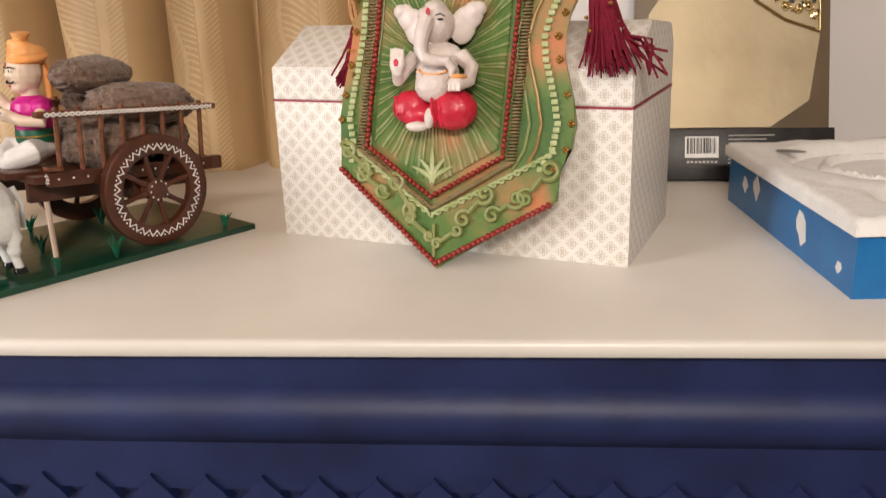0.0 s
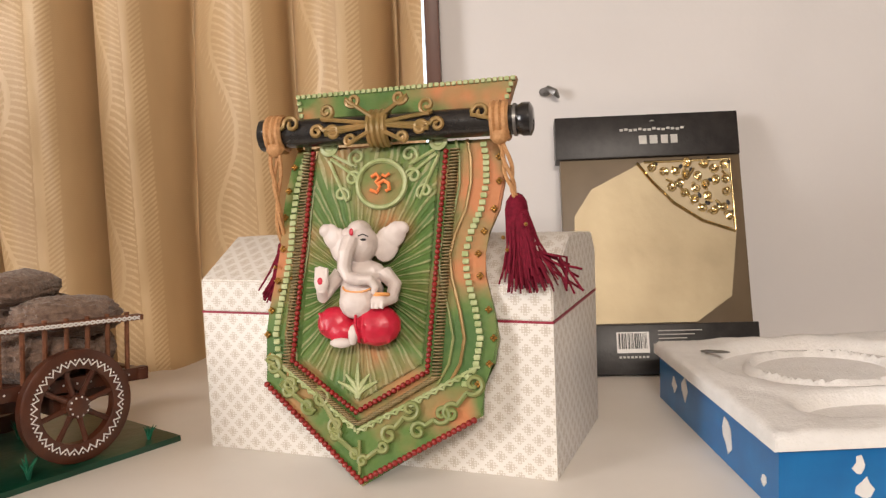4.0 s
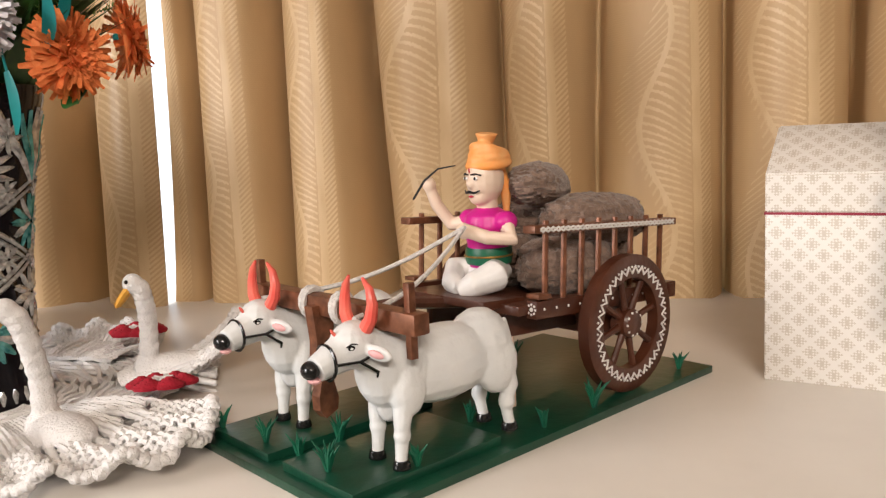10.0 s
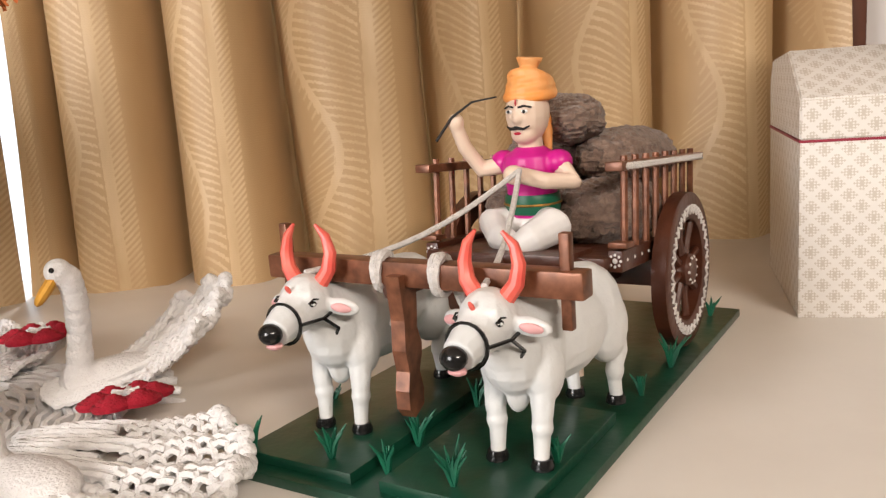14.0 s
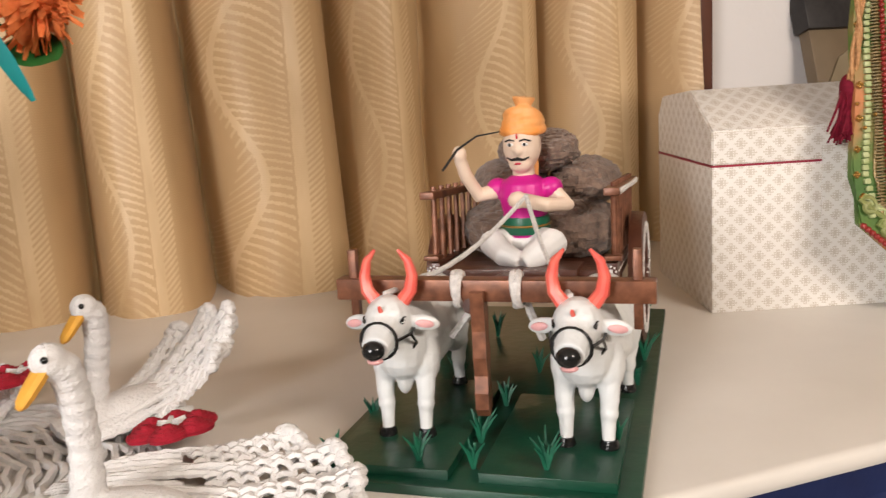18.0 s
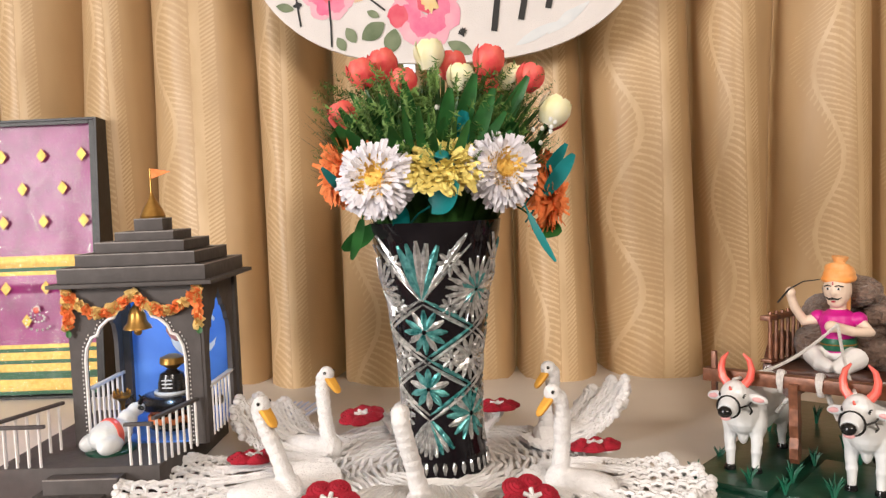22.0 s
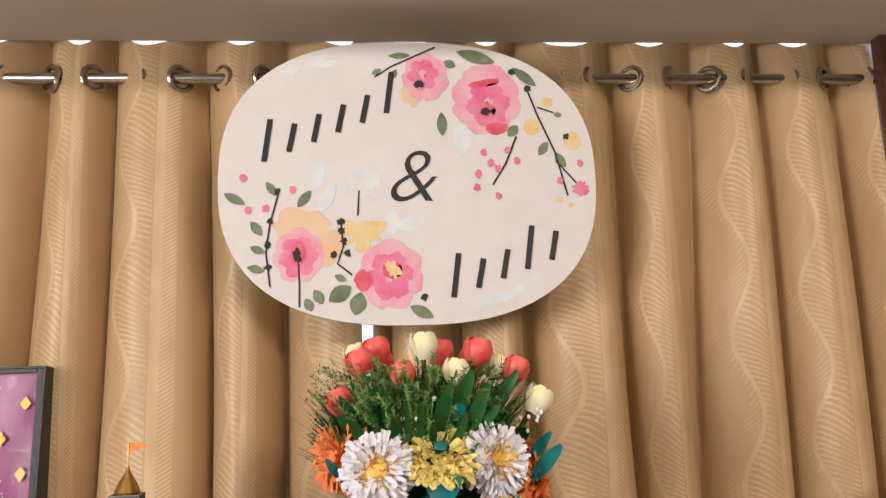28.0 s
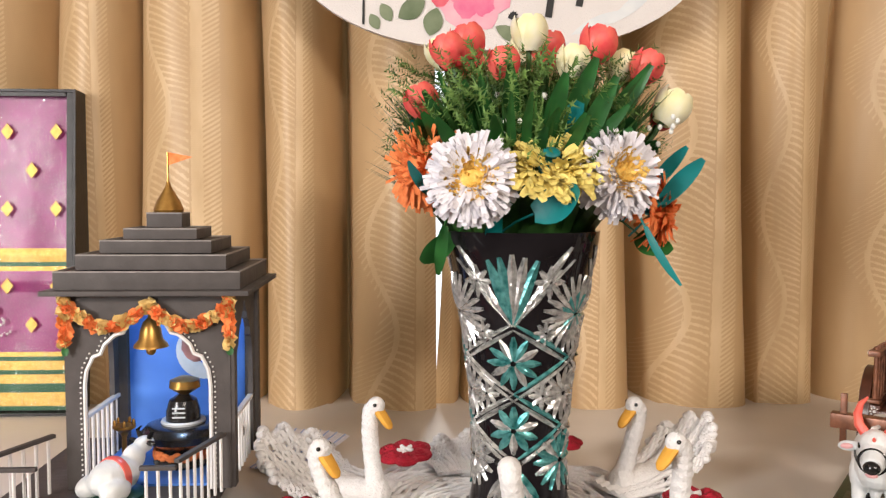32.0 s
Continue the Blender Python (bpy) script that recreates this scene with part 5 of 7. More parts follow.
    box(bm, (0.108, 0.408, bz), (0.168, 0.010, 0.013), bevel=0.001)
    part("rear_beam", bm, "cart_wood", t)
    bm = bmesh.new()
    tube(bm, [(0.15, 0.222, bz), (0.15, 0.222, 0.007)], 0.0032, 8)
    part("prop_stick", bm, "skin", t, "pale wooden prop stick")
    rz = 0.157
    for x in (0.030, 0.186):
        bm = bmesh.new()
        box(bm, (x, 0.308, rz), (0.013, 0.205, 0.0065), bevel=0.001)
        rail = part("top_rail", bm, "copper", t, "copper-brushed top rail")
        bm = bmesh.new()
        s = -1 if x < 0.1 else 1
        pts = [(x + s * 0.0068, 0.212 + 0.193 * k / 60, rz + 0.0018 * math.sin(k * 1.6)) for k in range(61)]
        tube(bm, pts, 0.0011, 5)
        pts = [(x + s * 0.0068, 0.212 + 0.193 * k / 60, rz - 0.0018 * math.sin(k * 1.6)) for k in range(61)]
        tube(bm, pts, 0.0011, 5)
        part("plaited_trim", bm, "white_paint", t, "white plaited trim")
        for k in range(8):
            bm = bmesh.new()
            tube(bm, [(x, 0.226 + 0.0238 * k, bz + 0.005), (x, 0.226 + 0.0238 * k, rz + 0.007)], 0.0027, 7)
            part("rail_post", bm, "copper", t)
        bm = bmesh.new()
        box(bm, (x, 0.219, bz + 0.012), (0.014, 0.016, 0.004), bevel=0.0008)
        part("foot_block", bm, "copper", t)

    nose_up = Matrix.Translation((0, 0.32, bz)) @ pose(0, 0, 0, -4) @ Matrix.Translation((0, -0.32, -bz))
    for o in t.children:
        if o.name.split(".")[0] in ("bed", "side_beam", "painted_dots", "driver_seat", "chassis_beam", "rear_beam", "top_rail", "plaited_trim", "rail_post", "foot_block"):
            o.matrix_basis = nose_up
    # wheels
    for x, s in ((0.199, 1), (0.014, -1)):
        m = pose(x, 0.322, 0.069, 0, 0, 0 if s > 0 else 180)
        wheel = new("wheel")
        wheel.parent = t
        wheel.matrix_basis = m
        bm = bmesh.new()
        n = 40
        R = 0.062
        ring = [[bm.verts.new((dx, r * math.cos(2 * math.pi * k / n), r * math.sin(2 * math.pi * k / n))) for k in range(n)] for dx, r in ((-0.0055, R), (0.0055, R), (0.0065, R - 0.0015), (0.0065, 0.0425), (0.0055, 0.041), (-0.0055, 0.041))]
        for i in range(6):
            A, B = ring[i], ring[(i + 1) % 6]
            for k in range(n):
                bm.faces.new((A[k], B[k], B[(k + 1) % n], A[(k + 1) % n]))
        bmesh.ops.recalc_face_normals(bm, faces=bm.faces)
        part("rim", bm, "cart_wood", wheel)
        for k in range(8):
            a = k * math.pi / 4 + 0.2
            bm = bmesh.new()
            tube(bm, [(0, 0.008 * math.cos(a), 0.008 * math.sin(a)), (0, 0.026 * math.cos(a), 0.026 * math.sin(a)), (0, 0.0425 * math.cos(a), 0.0425 * math.sin(a))], [0.0038, 0.0028, 0.0034], 8)
            part("spoke", bm, "cart_wood", wheel)
        bm = bmesh.new()
        tube(bm, [(-0.008, 0, 0), (0.006, 0, 0), (0.009, 0, 0), (0.010, 0, 0)], [0.013, 0.013, 0.0105, 0.006], 18)
        part("hub", bm, "cart_wood", wheel)
        bm = bmesh.new()
        for k in range(10):
            a = k * math.pi / 5
            ball(bm, (0.0088, 0.0105 * math.cos(a), 0.0105 * math.sin(a)), 0.0012, 6)
        zz = [(0.0072, (0.0455 + 0.0062 * (k % 2)) * math.cos(k * math.pi / 32), (0.0455 + 0.0062 * (k % 2)) * math.sin(k * math.pi / 32)) for k in range(64)]
        tube(bm, zz, 0.0011, 5, closed=True)
        for k in range(32):
            a = (2 * k) * math.pi / 32
            ball(bm, (0.0072, 0.0512 * math.cos(a), 0.0512 * math.sin(a)), 0.0011, 6)
        part("painted_zigzag", bm, "white_paint", wheel, "white painted zigzag ring")

    # knitted sacks
    for i, (x, y, z, rx, ry, rzz, a) in enumerate(((0.075, 0.31, 0.118, 0.036, 0.050, 0.026, 10), (0.145, 0.30, 0.116, 0.034, 0.048, 0.025, -8), (0.108, 0.375, 0.118, 0.048, 0.026, 0.026, 0), (0.075, 0.335, 0.158, 0.034, 0.052, 0.022, 22), (0.148, 0.335, 0.158, 0.030, 0.056, 0.022, -4), (0.108, 0.30, 0.190, 0.026, 0.058, 0.019, 32))):
        bm = bmesh.new()
        made = bmesh.ops.create_uvsphere(bm, u_segments=64, v_segments=48, radius=1.0)["verts"]
        for v in made:
            d = 1 + 0.10 * noise.noise(v.co * 1.8 + Vector((i * 3.1, 0, 0))) + 0.05 * noise.noise(v.co * 5 + Vector((0, i * 2.3, 0))) + 0.05 * noise.noise(v.co * 17) + 0.02 * math.sin(v.co.y * 52 + 2 * math.sin(v.co.x * 3))
            v.co = Vector((v.co.x * rx * d, (abs(v.co.y) ** 0.8) * math.copysign(ry, v.co.y) * d, v.co.z * rzz * d))
        part("sack", bm, "sack", t, "brown knitted sack").matrix_basis = nose_up @ pose(x, y + 0.006, z + 0.002, 0, 0, a) @ Matrix.Diagonal((1.1, 1.12, 1.12, 1))

    # driver: one plain mesh
    bm = bmesh.new()
    ball(bm, (0, 0.002, 0.084), (0.0155, 0.0175, 0.021))
    ball(bm, (0, -0.012, 0.081), (0.0045, 0.006, 0.005))
    ball(bm, (0, -0.004, 0.070), (0.010, 0.010, 0.008))
    tube(bm, [(0, 0.004, 0.055), (0, 0.003, 0.072)], [0.0095, 0.0085], 12)
    tube(bm, [(-0.020, 0.002, 0.048), (-0.036, -0.006, 0.045), (-0.043, -0.016, 0.062), (-0.046, -0.020, 0.076)], [0.0075, 0.0065, 0.0055, 0.005], 10)
    ball(bm, (-0.046, -0.021, 0.080), (0.006, 0.006, 0.007))
    tube(bm, [(0.022, 0.002, 0.048), (0.036, -0.004, 0.036), (0.022, -0.018, 0.038), (0.004, -0.024, 0.043)], [0.0075, 0.0065, 0.006, 0.006], 10)
    ball(bm, (0.001, -0.025, 0.043), (0.008, 0.006, 0.007))
    bm = melt(bm, 0.0011, 3)

    def add(other, mi):
        keep = bpy.data.meshes.new("keep")
        other.to_mesh(keep)
        other.free()
        n0 = len(bm.faces)
        bm.from_mesh(keep)
        bm.faces.ensure_lookup_table()
        for f in bm.faces[n0:]:
            f.material_index = mi

    b2 = bmesh.new()
    lathe(b2, [(0.016, 0.006), (0.0185, 0.015), (0.018, 0.03), (0.021, 0.044), (0.019, 0.054), (0.010, 0.060)], (0, 0.003, 0), 20)
    for sx in (-1, 1):
        ball(b2, (sx * 0.022, 0.003, 0.049), (0.010, 0.010, 0.009))
    add(melt(b2, 0.0012, 3), 1)
    lathe(bm, [(0.0192, 0.013), (0.0200, 0.016), (0.0200, 0.024), (0.0192, 0.027)], (0, 0.003, 0), 24, mi=2)
    tube(bm, [(0.0205 * math.cos(a), 0.003 + 0.0205 * math.sin(a), 0.020) for a in [k * math.pi / 12 for k in range(24)]], 0.0009, 5, mi=5, closed=True)
    b2 = bmesh.new()
    ball(b2, (0, 0.002, 0.006), (0.022, 0.018, 0.012))
    tube(b2, [(-0.010, 0.0, 0.006), (-0.023, -0.016, 0.006), (-0.010, -0.030, 0.0), (0.004, -0.034, -0.004)], [0.012, 0.0125, 0.010, 0.007], 12)
    tube(b2, [(0.010, 0.0, 0.006), (0.024, -0.014, 0.006), (0.015, -0.030, 0.0), (0.006, -0.036, -0.006)], [0.012, 0.0135, 0.011, 0.008], 12)
    add(melt(b2, 0.0013, 4), 3)
    b2 = bmesh.new()
    ball(b2, (0, 0.006, 0.099), (0.0172, 0.0180, 0.013))
    for k in range(4):
        tube(b2, [((0.0158 - 0.0012 * k) * math.cos(a), 0.007 + (0.0168 - 0.0012 * k) * math.sin(a), 0.0955 + 0.0038 * k + 0.003 * math.sin(a + k) + 0.12 * max(0, -0.0168 * math.sin(a))) for a in [j * math.pi / 10 for j in range(20)]], 0.0038, 8, closed=True)
    tube(b2, [(0, 0.018, 0.092), (0.004, 0.022, 0.075), (0.006, 0.020, 0.055)], [0.006, 0.005, 0.003], 8)
    tube(b2, [(0.002, 0.004, 0.106), (0.002, 0.003, 0.114), (0.003, 0.003, 0.122)], [0.006, 0.006, 0.010], 12)
    add(melt(b2, 0.0011, 2), 4)
    for sx in (-1, 1):
        ball(bm, (sx * 0.006, -0.0143, 0.0855), (0.0028, 0.0012, 0.0014), 8, mi=3)
        ball(bm, (sx * 0.006, -0.0152, 0.0855), (0.0012, 0.0008, 0.0013), 8, mi=6)
        tube(bm, [(sx * 0.002, -0.0158, 0.0885), (sx * 0.006, -0.0148, 0.0895), (sx * 0.0105, -0.0118, 0.088)], 0.0007, 5, mi=6)
        tube(bm, [(0, -0.0165, 0.0745), (sx * 0.005, -0.0152, 0.0735), (sx * 0.009, -0.0128, 0.0755)], [0.0014, 0.001, 0.0005], 6, mi=6)
    ball(bm, (0, -0.0155, 0.092), (0.0006, 0.0008, 0.0024), 6, mi=7)
    ball(bm, (0, -0.0145, 0.0705), (0.003, 0.0012, 0.001), 6, mi=7)
    tube(bm, [(-0.058, -0.030, 0.068), (-0.046, -0.0265, 0.084), (-0.030, -0.024, 0.094), (-0.012, -0.02, 0.0965)], [0.0011, 0.0011, 0.0008, 0.0006], 5, mi=6)
    part("driver", bm, ["skin", "magenta", "sash", "white_paint", "turban", "brass", "ink", "idol_red"], t, "painted driver doll in magenta shirt and orange turban").matrix_basis = pose(0.109, 0.238, bz + 0.024, 0, 0, -2) @ Matrix.Scale(1.06, 4)


cart_model()


# ---- crystal vase ----
VX, VY = -0.931, 0.930


def vase_radius(z):
    pts = ((0.0, 0.054), (0.012, 0.054), (0.04, 0.0485), (0.08, 0.0478), (0.13, 0.0505), (0.19, 0.0575), (0.25, 0.069), (0.302, 0.0795))
    for (z0, r0), (z1, r1) in zip(pts, pts[1:]):
        if z <= z1:
            f = (z - z0) / (z1 - z0)
            f = f * f * (3 - 2 * f) if z0 > 0.1 else f
            return r0 + (r1 - r0) * f
    return pts[-1][1]


def vase():
    t = thing("vase", "black cut-crystal vase with star patterns on a crochet doily", "vase", pose(VX, VY, TOP + 0.006, 0, 0, -13))
    H = 0.302
    bm = bmesh.new()
    prof = [(0.052, 0)] + [(vase_radius(H * k / 24), H * k / 24) for k in range(1, 25)] + [(0.076, H)] + [(vase_radius(H * k / 12) - 0.006, H * k / 12) for k in range(12, 1, -1)] + [(0.02, 0.03)]
    lathe(bm, prof, seg=64)
    part("body", bm, "black_glass", t, "black glass body")

    def on(a, z, out=0.0):
        r = vase_radius(z) + out
        return Vector((r * math.sin(a), -r * math.cos(a), z))

    def groove(pts, wdt, mi, bm):
        """A cut with two bright facets along (angle, height) pairs."""
        L, C, Rr = [], [], []
        n = len(pts)
        for i, (a, z) in enumerate(pts):
            p = on(a, z, 0.0012)
            a0, z0 = pts[max(0, i - 1)]
            a1, z1 = pts[min(n - 1, i + 1)]
            d = (on(a1, z1) - on(a0, z0)).normalized()
            nrm = Vector((math.sin(a), -math.cos(a), 0))
            s = d.cross(nrm)
            wi = wdt * (math.sin(math.pi * (0.12 + 0.76 * i / (n - 1)))) if n > 2 else wdt
            L.append(bm.verts.new(p - s * wi - nrm * 0.0007))
            C.append(bm.verts.new(p + nrm * 0.0016))
            Rr.append(bm.verts.new(p + s * wi - nrm * 0.0007))
        for i in range(n - 1):
            bm.faces.new((L[i], C[i], C[i + 1], L[i + 1])).material_index = mi
            bm.faces.new((C[i], Rr[i], Rr[i + 1], C[i + 1])).material_index = mi

    rnd = random.Random(6)
    per = 3
    h = math.pi / per
    for k in range(per):
        a0 = 2 * math.pi * k / per
        bm = bmesh.new()

        def star(ac, zc, size, n, wide, tint):
            r0 = vase_radius(zc)
            for j in range(n):
                b = j * 2 * math.pi / n
                pts = [(ac + s * size * math.sin(b) / r0, zc + s * size * math.cos(b)) for s in (0.10, 0.4, 0.72, 1.0)]
                groove(pts, wide, 1 if tint and j % 3 != 2 else 0, bm)

        # the narrow diamonds down the middle of a panel, a star in each
        star(a0, 0.175, 0.0265, 12, 0.0040, True)
        star(a0, 0.107, 0.0245, 10, 0.0044, k != 1)
        # round rosettes on the joints of the panels
        star(a0 + h, 0.222, 0.039, 22, 0.0036, False)
        star(a0 + h, 0.222, 0.022, 11, 0.0042, k == 0)
        star(a0 + h, 0.142, 0.027, 14, 0.0040, False)
        for sgn in (-1, 1):
            star(a0 + sgn * 0.52 * h, 0.142, 0.014, 8, 0.0030, False)
            star(a0 + sgn * 0.50 * h, 0.255, 0.016, 8, 0.0034, False)
            star(a0 + sgn * 0.50 * h, 0.205, 0.012, 8, 0.0026, False)
        star(a0 + h, 0.074, 0.031, 16, 0.0044, k == 0)
        for j in range(-4, 5):
            if j in (-4, 4):
                pts = [(a0 + j * 0.195 * s, 0.210 + 0.078 * s) for s in (0.02, 0.3, 0.6, 0.85, 1.0)]
                groove(pts, 0.0046, 0, bm)
                pts = [(a0 + (j + 0.45 * j / 4) * 0.195 * s, 0.210 + 0.066 * s) for s in (0.05, 0.4, 0.75, 1.0)]
                groove(pts, 0.0022, 0, bm)
            elif abs(j) < 3:
                pts = [(a0 + j * 0.165 * s, 0.212 + (0.070 - 0.003 * abs(j)) * s) for s in (0.03, 0.35, 0.7, 1.0)]
                groove(pts, 0.0062, 1 if j in (-2, -1, 2) else 0, bm)
        for j in range(-4, 5):
            pts = [(a0 + j * 0.135 * s, 0.070 - (0.046 - 0.003 * abs(j)) * s) for s in (0.02, 0.35, 0.7, 1.0)]
            groove(pts, 0.0048, 1 if j in (2, 4) else 0, bm)
        for j in range(10):
            a = a0 + (j - 4.5) * 2 * h / 10
            groove([(a, 0.020), (a, 0.014), (a, 0.006)], 0.0032, 0, bm)
        for z0, z1 in ((0.072, 0.107), (0.107, 0.140), (0.140, 0.176), (0.176, 0.211)):
            up = z0 in (0.072, 0.140)
            for s in (-1, 1):
                for off, wide in ((-0.0034, 0.0026), (0.0034, 0.0026)):
                    groove([(a0 + s * h * (v if up else 1 - v), z0 + (z1 - z0) * v + off) for v in (0.0, 0.2, 0.4, 0.6, 0.8, 1.0)], wide, 1 if s > 0 and off > 0 and k != 1 else 0, bm)
        tagged(part("cut_panel", bm, ["cut_glass", "teal_glass"], t, "clear cut star and fan pattern", smooth=False), kind="stuff")


vase()


# ---- flowers in the vase ----
RIM = TOP + 0.006 + 0.302


def paper_daisy(name, m, r, outer, centre, label, n_out=58, droop=0.25, cat="paper flower"):
    t = thing(name, label, cat, m, group="flowers in the vase")
    rnd = random.Random(name + str(round(m.translation.x, 3)))
    bm = bmesh.new()
    for ringi, (k, rr, lift) in enumerate(((n_out, 1.0, -droop), (n_out, 0.92, -0.05), (int(n_out * 0.9), 0.82, 0.16), (int(n_out * 0.6), 0.60, 0.40))):
        for i in range(k):
            a = 2 * math.pi * (i + rnd.uniform(-0.3, 0.3)) / k
            pm = pose(0, 0, 0, 0, 0, math.degrees(a)) @ pose(0, r * 0.22, 0.002 + 0.003 * ringi, math.degrees(lift) + rnd.uniform(-13, 13), rnd.uniform(-30, 30), rnd.uniform(-13, 13))
            petal(bm, pm, r * rr * 0.78 * rnd.uniform(0.9, 1.08), r * rnd.uniform(0.10, 0.16), bend=r * rnd.uniform(-0.36, 0.16), n=4, blunt=True)
    # added backing disc in the petal colour, brightens the dark gaps between petals
    lathe(bm, [(0.001, 0.001), (r * 0.5, 0.0015), (r * 0.84, -0.004), (r * 0.80, -0.006), (0.001, -0.006)], seg=24)
    part("petals", bm, outer, t, sharp=180)
    bm = bmesh.new()
    for i in range(240):
        q, a = math.sqrt(rnd.random()) * r * 0.46, rnd.uniform(0, 6.28)
        pm = pose(q * math.cos(a), q * math.sin(a), 0.009, 0, 0, math.degrees(a) - 90) @ pose(0, 0, 0, 62 + rnd.uniform(-20, 20), 0, 0)
        petal(bm, pm, r * 0.20 * rnd.uniform(0.7, 1.1), r * 0.07, n=2, blunt=True)
    ball(bm, (0, 0, 0.002), (r * 0.36, r * 0.36, r * 0.26), 14)
    part("centre", bm, centre, t, "curled paper centre", sharp=180)
    bm = bmesh.new()
    tube(bm, [(0, 0, 0), (0, 0, -0.012)], [r * 0.25, r * 0.12], 10)
    part("calyx", bm, "teal_paper", t)
    return t


def face(x, y, z, nx, ny, nz, spin=0):
    """A pose whose z axis points along (nx, ny, nz)."""
    q = Vector((nx, ny, nz)).normalized().to_track_quat("Z", "Y").to_matrix().to_4x4()
    return Matrix.Translation((x, y, z)) @ q @ pose(0, 0, 0, 0, 0, spin)


def ruffled_flower(name, m, r, material, label):
    """A low cushion of small crumpled petals round a teal eye."""
    t = thing(name, label, "paper flower", m, group="flowers in the vase")
    rnd = random.Random(31)
    bm = bmesh.new()
    for i in range(420):
        q, a = math.sqrt(rnd.uniform(0.05, 1)), rnd.uniform(0, 6.28)
        zz = r * 0.20 * (1 - q ** 2.2)
        pm = pose(q * r * 0.86 * math.cos(a), q * r * 0.86 * math.sin(a), zz, 0, 0, math.degrees(a) - 90 + rnd.uniform(-50, 50)) @ pose(0, 0, 0, 58 - 72 * q + rnd.uniform(-25, 25), rnd.uniform(-40, 40), 0)
        petal(bm, pm, r * rnd.uniform(0.20, 0.34), r * rnd.uniform(0.12, 0.2), bend=r * rnd.uniform(-0.12, 0.08), n=3, blunt=True)
    part("petals", bm, material, t, sharp=180)
    bm = bmesh.new()
    ball(bm, (0, 0, r * 0.27), (r * 0.17, r * 0.17, r * 0.05), 12)
    part("centre", bm, "teal_paper", t, "small teal paper centre")
    bm = bmesh.new()
    tube(bm, [(0, 0, 0.004), (0, 0, -0.014)], [r * 0.3, r * 0.12], 10)
    part("calyx", bm, "teal_paper", t)


paper_daisy("white_paper_flower", face(-0.987, 0.838, 1.158, -0.10, -1, 0.18), 0.0455, "white_paper", "amber_paper", "white crepe paper daisy with an amber centre", 92)
paper_daisy("white_paper_flower", face(-0.849, 0.859, 1.163, 0.46, -1, 0.24), 0.0455, "white_paper", "amber_paper", "drooping white crepe paper daisy with an amber centre", 92, 0.4)
ruffled_flower("yellow_paper_flower", face(-0.914, 0.852, 1.172, 0.02, -0.60, 0.80), 0.049, "yellow_paper", "pale yellow ruffled crepe paper flower with teal centre")
paper_daisy("orange_paper_flower", face(-1.032, 0.889, 1.170, -0.75, -0.7, 0.15), 0.047, "orange_paper", "orange_paper", "orange crepe paper flower", 40, 0.5)
paper_daisy("orange_paper_flower", face(-0.795, 0.919, 1.129, 0.9, -0.25, -0.05), 0.042, "orange_paper", "orange_paper", "orange crepe paper flower beside the white one", 44)
paper_daisy("orange_paper_flower", face(-0.80, 1.019, 1.154, 0.8, 0.6, 0.1), 0.042, "orange_paper", "orange_paper", "orange crepe paper flower at the back", 44)


def blade_pose(p, d):
    """A pose with its y axis along d and its face turned to the front."""
    y = d.normalized()
    x = y.cross(Vector((0.15, -1, 0.35))).normalized()
    m = Matrix((x, y, x.cross(y))).transposed().to_4x4()
    return Matrix.Translation(p) @ m


def leaf(name, p, q, width, material, label, bendy=0.02):
    """A folded leaf from p to q."""
    p, q = Vector(p), Vector(q)
    d = q - p
    t = thing(name, label, "leaf", blade_pose(p, d), group="leaves in the vase")
    bm = bmesh.new()
    petal(bm, Matrix(), d.length, width, bend=bendy, tip=0.35, n=8)
    part("blade", bm, material, t, sharp=180)
    bm = bmesh.new()
    tube(bm, [(0, 0, -0.001), (0, -0.02, -0.004), (0, -0.045, -0.02)], 0.0012, 5)
    part("stalk", bm, material, t)


for p, q, wd in (((-0.80, 0.894, 1.134), (-0.764, 0.879, 1.180), 0.018), ((-0.80, 0.914, 1.154), (-0.772, 0.914, 1.190), 0.014), ((-0.82, 0.869, 1.114), (-0.797, 0.859, 1.056), 0.009), ((-1.02, 0.869, 1.142), (-1.056, 0.844, 1.172), 0.012), ((-1.02, 0.924, 1.179), (-1.052, 0.909, 1.214), 0.014), ((-0.915, 0.884, 1.169), (-0.885, 0.872, 1.232), 0.030), ((-0.930, 0.849, 1.126), (-0.885, 0.822, 1.146), 0.034), ((-0.875, 0.934, 1.179), (-0.862, 0.939, 1.224), 0.012), ((-0.96, 0.874, 1.104), (-0.975, 0.859, 1.129), 0.024)):
    leaf("teal_leaf", p, q, wd, "teal_paper", "teal cut paper leaf beside the flowers")
for p, q, wd in (((-0.99, 0.894, 1.164), (-1.045, 0.884, 1.209), 0.026), ((-0.97, 0.914, 1.174), (-1.005, 0.904, 1.229), 0.026), ((-1.0, 0.899, 1.104), (-1.035, 0.884, 1.074), 0.022), ((-1.01, 0.874, 1.114), (-1.02, 0.854, 1.064), 0.012), ((-0.81, 0.934, 1.104), (-0.785, 0.924, 1.079), 0.03), ((-0.955, 0.909, 1.174), (-0.985, 0.899, 1.242), 0.028), ((-0.90, 0.914, 1.174), (-0.865, 0.899, 1.229), 0.03), ((-0.86, 0.914, 1.174), (-0.825, 0.894, 1.219), 0.028), ((-0.93, 0.904, 1.174), (-0.945, 0.894, 1.239), 0.03), ((-0.84, 0.929, 1.164), (-0.795, 0.909, 1.194), 0.024)):
    leaf("green_leaf", p, q, wd, "green_leaf", "green cloth leaf among the paper flowers")


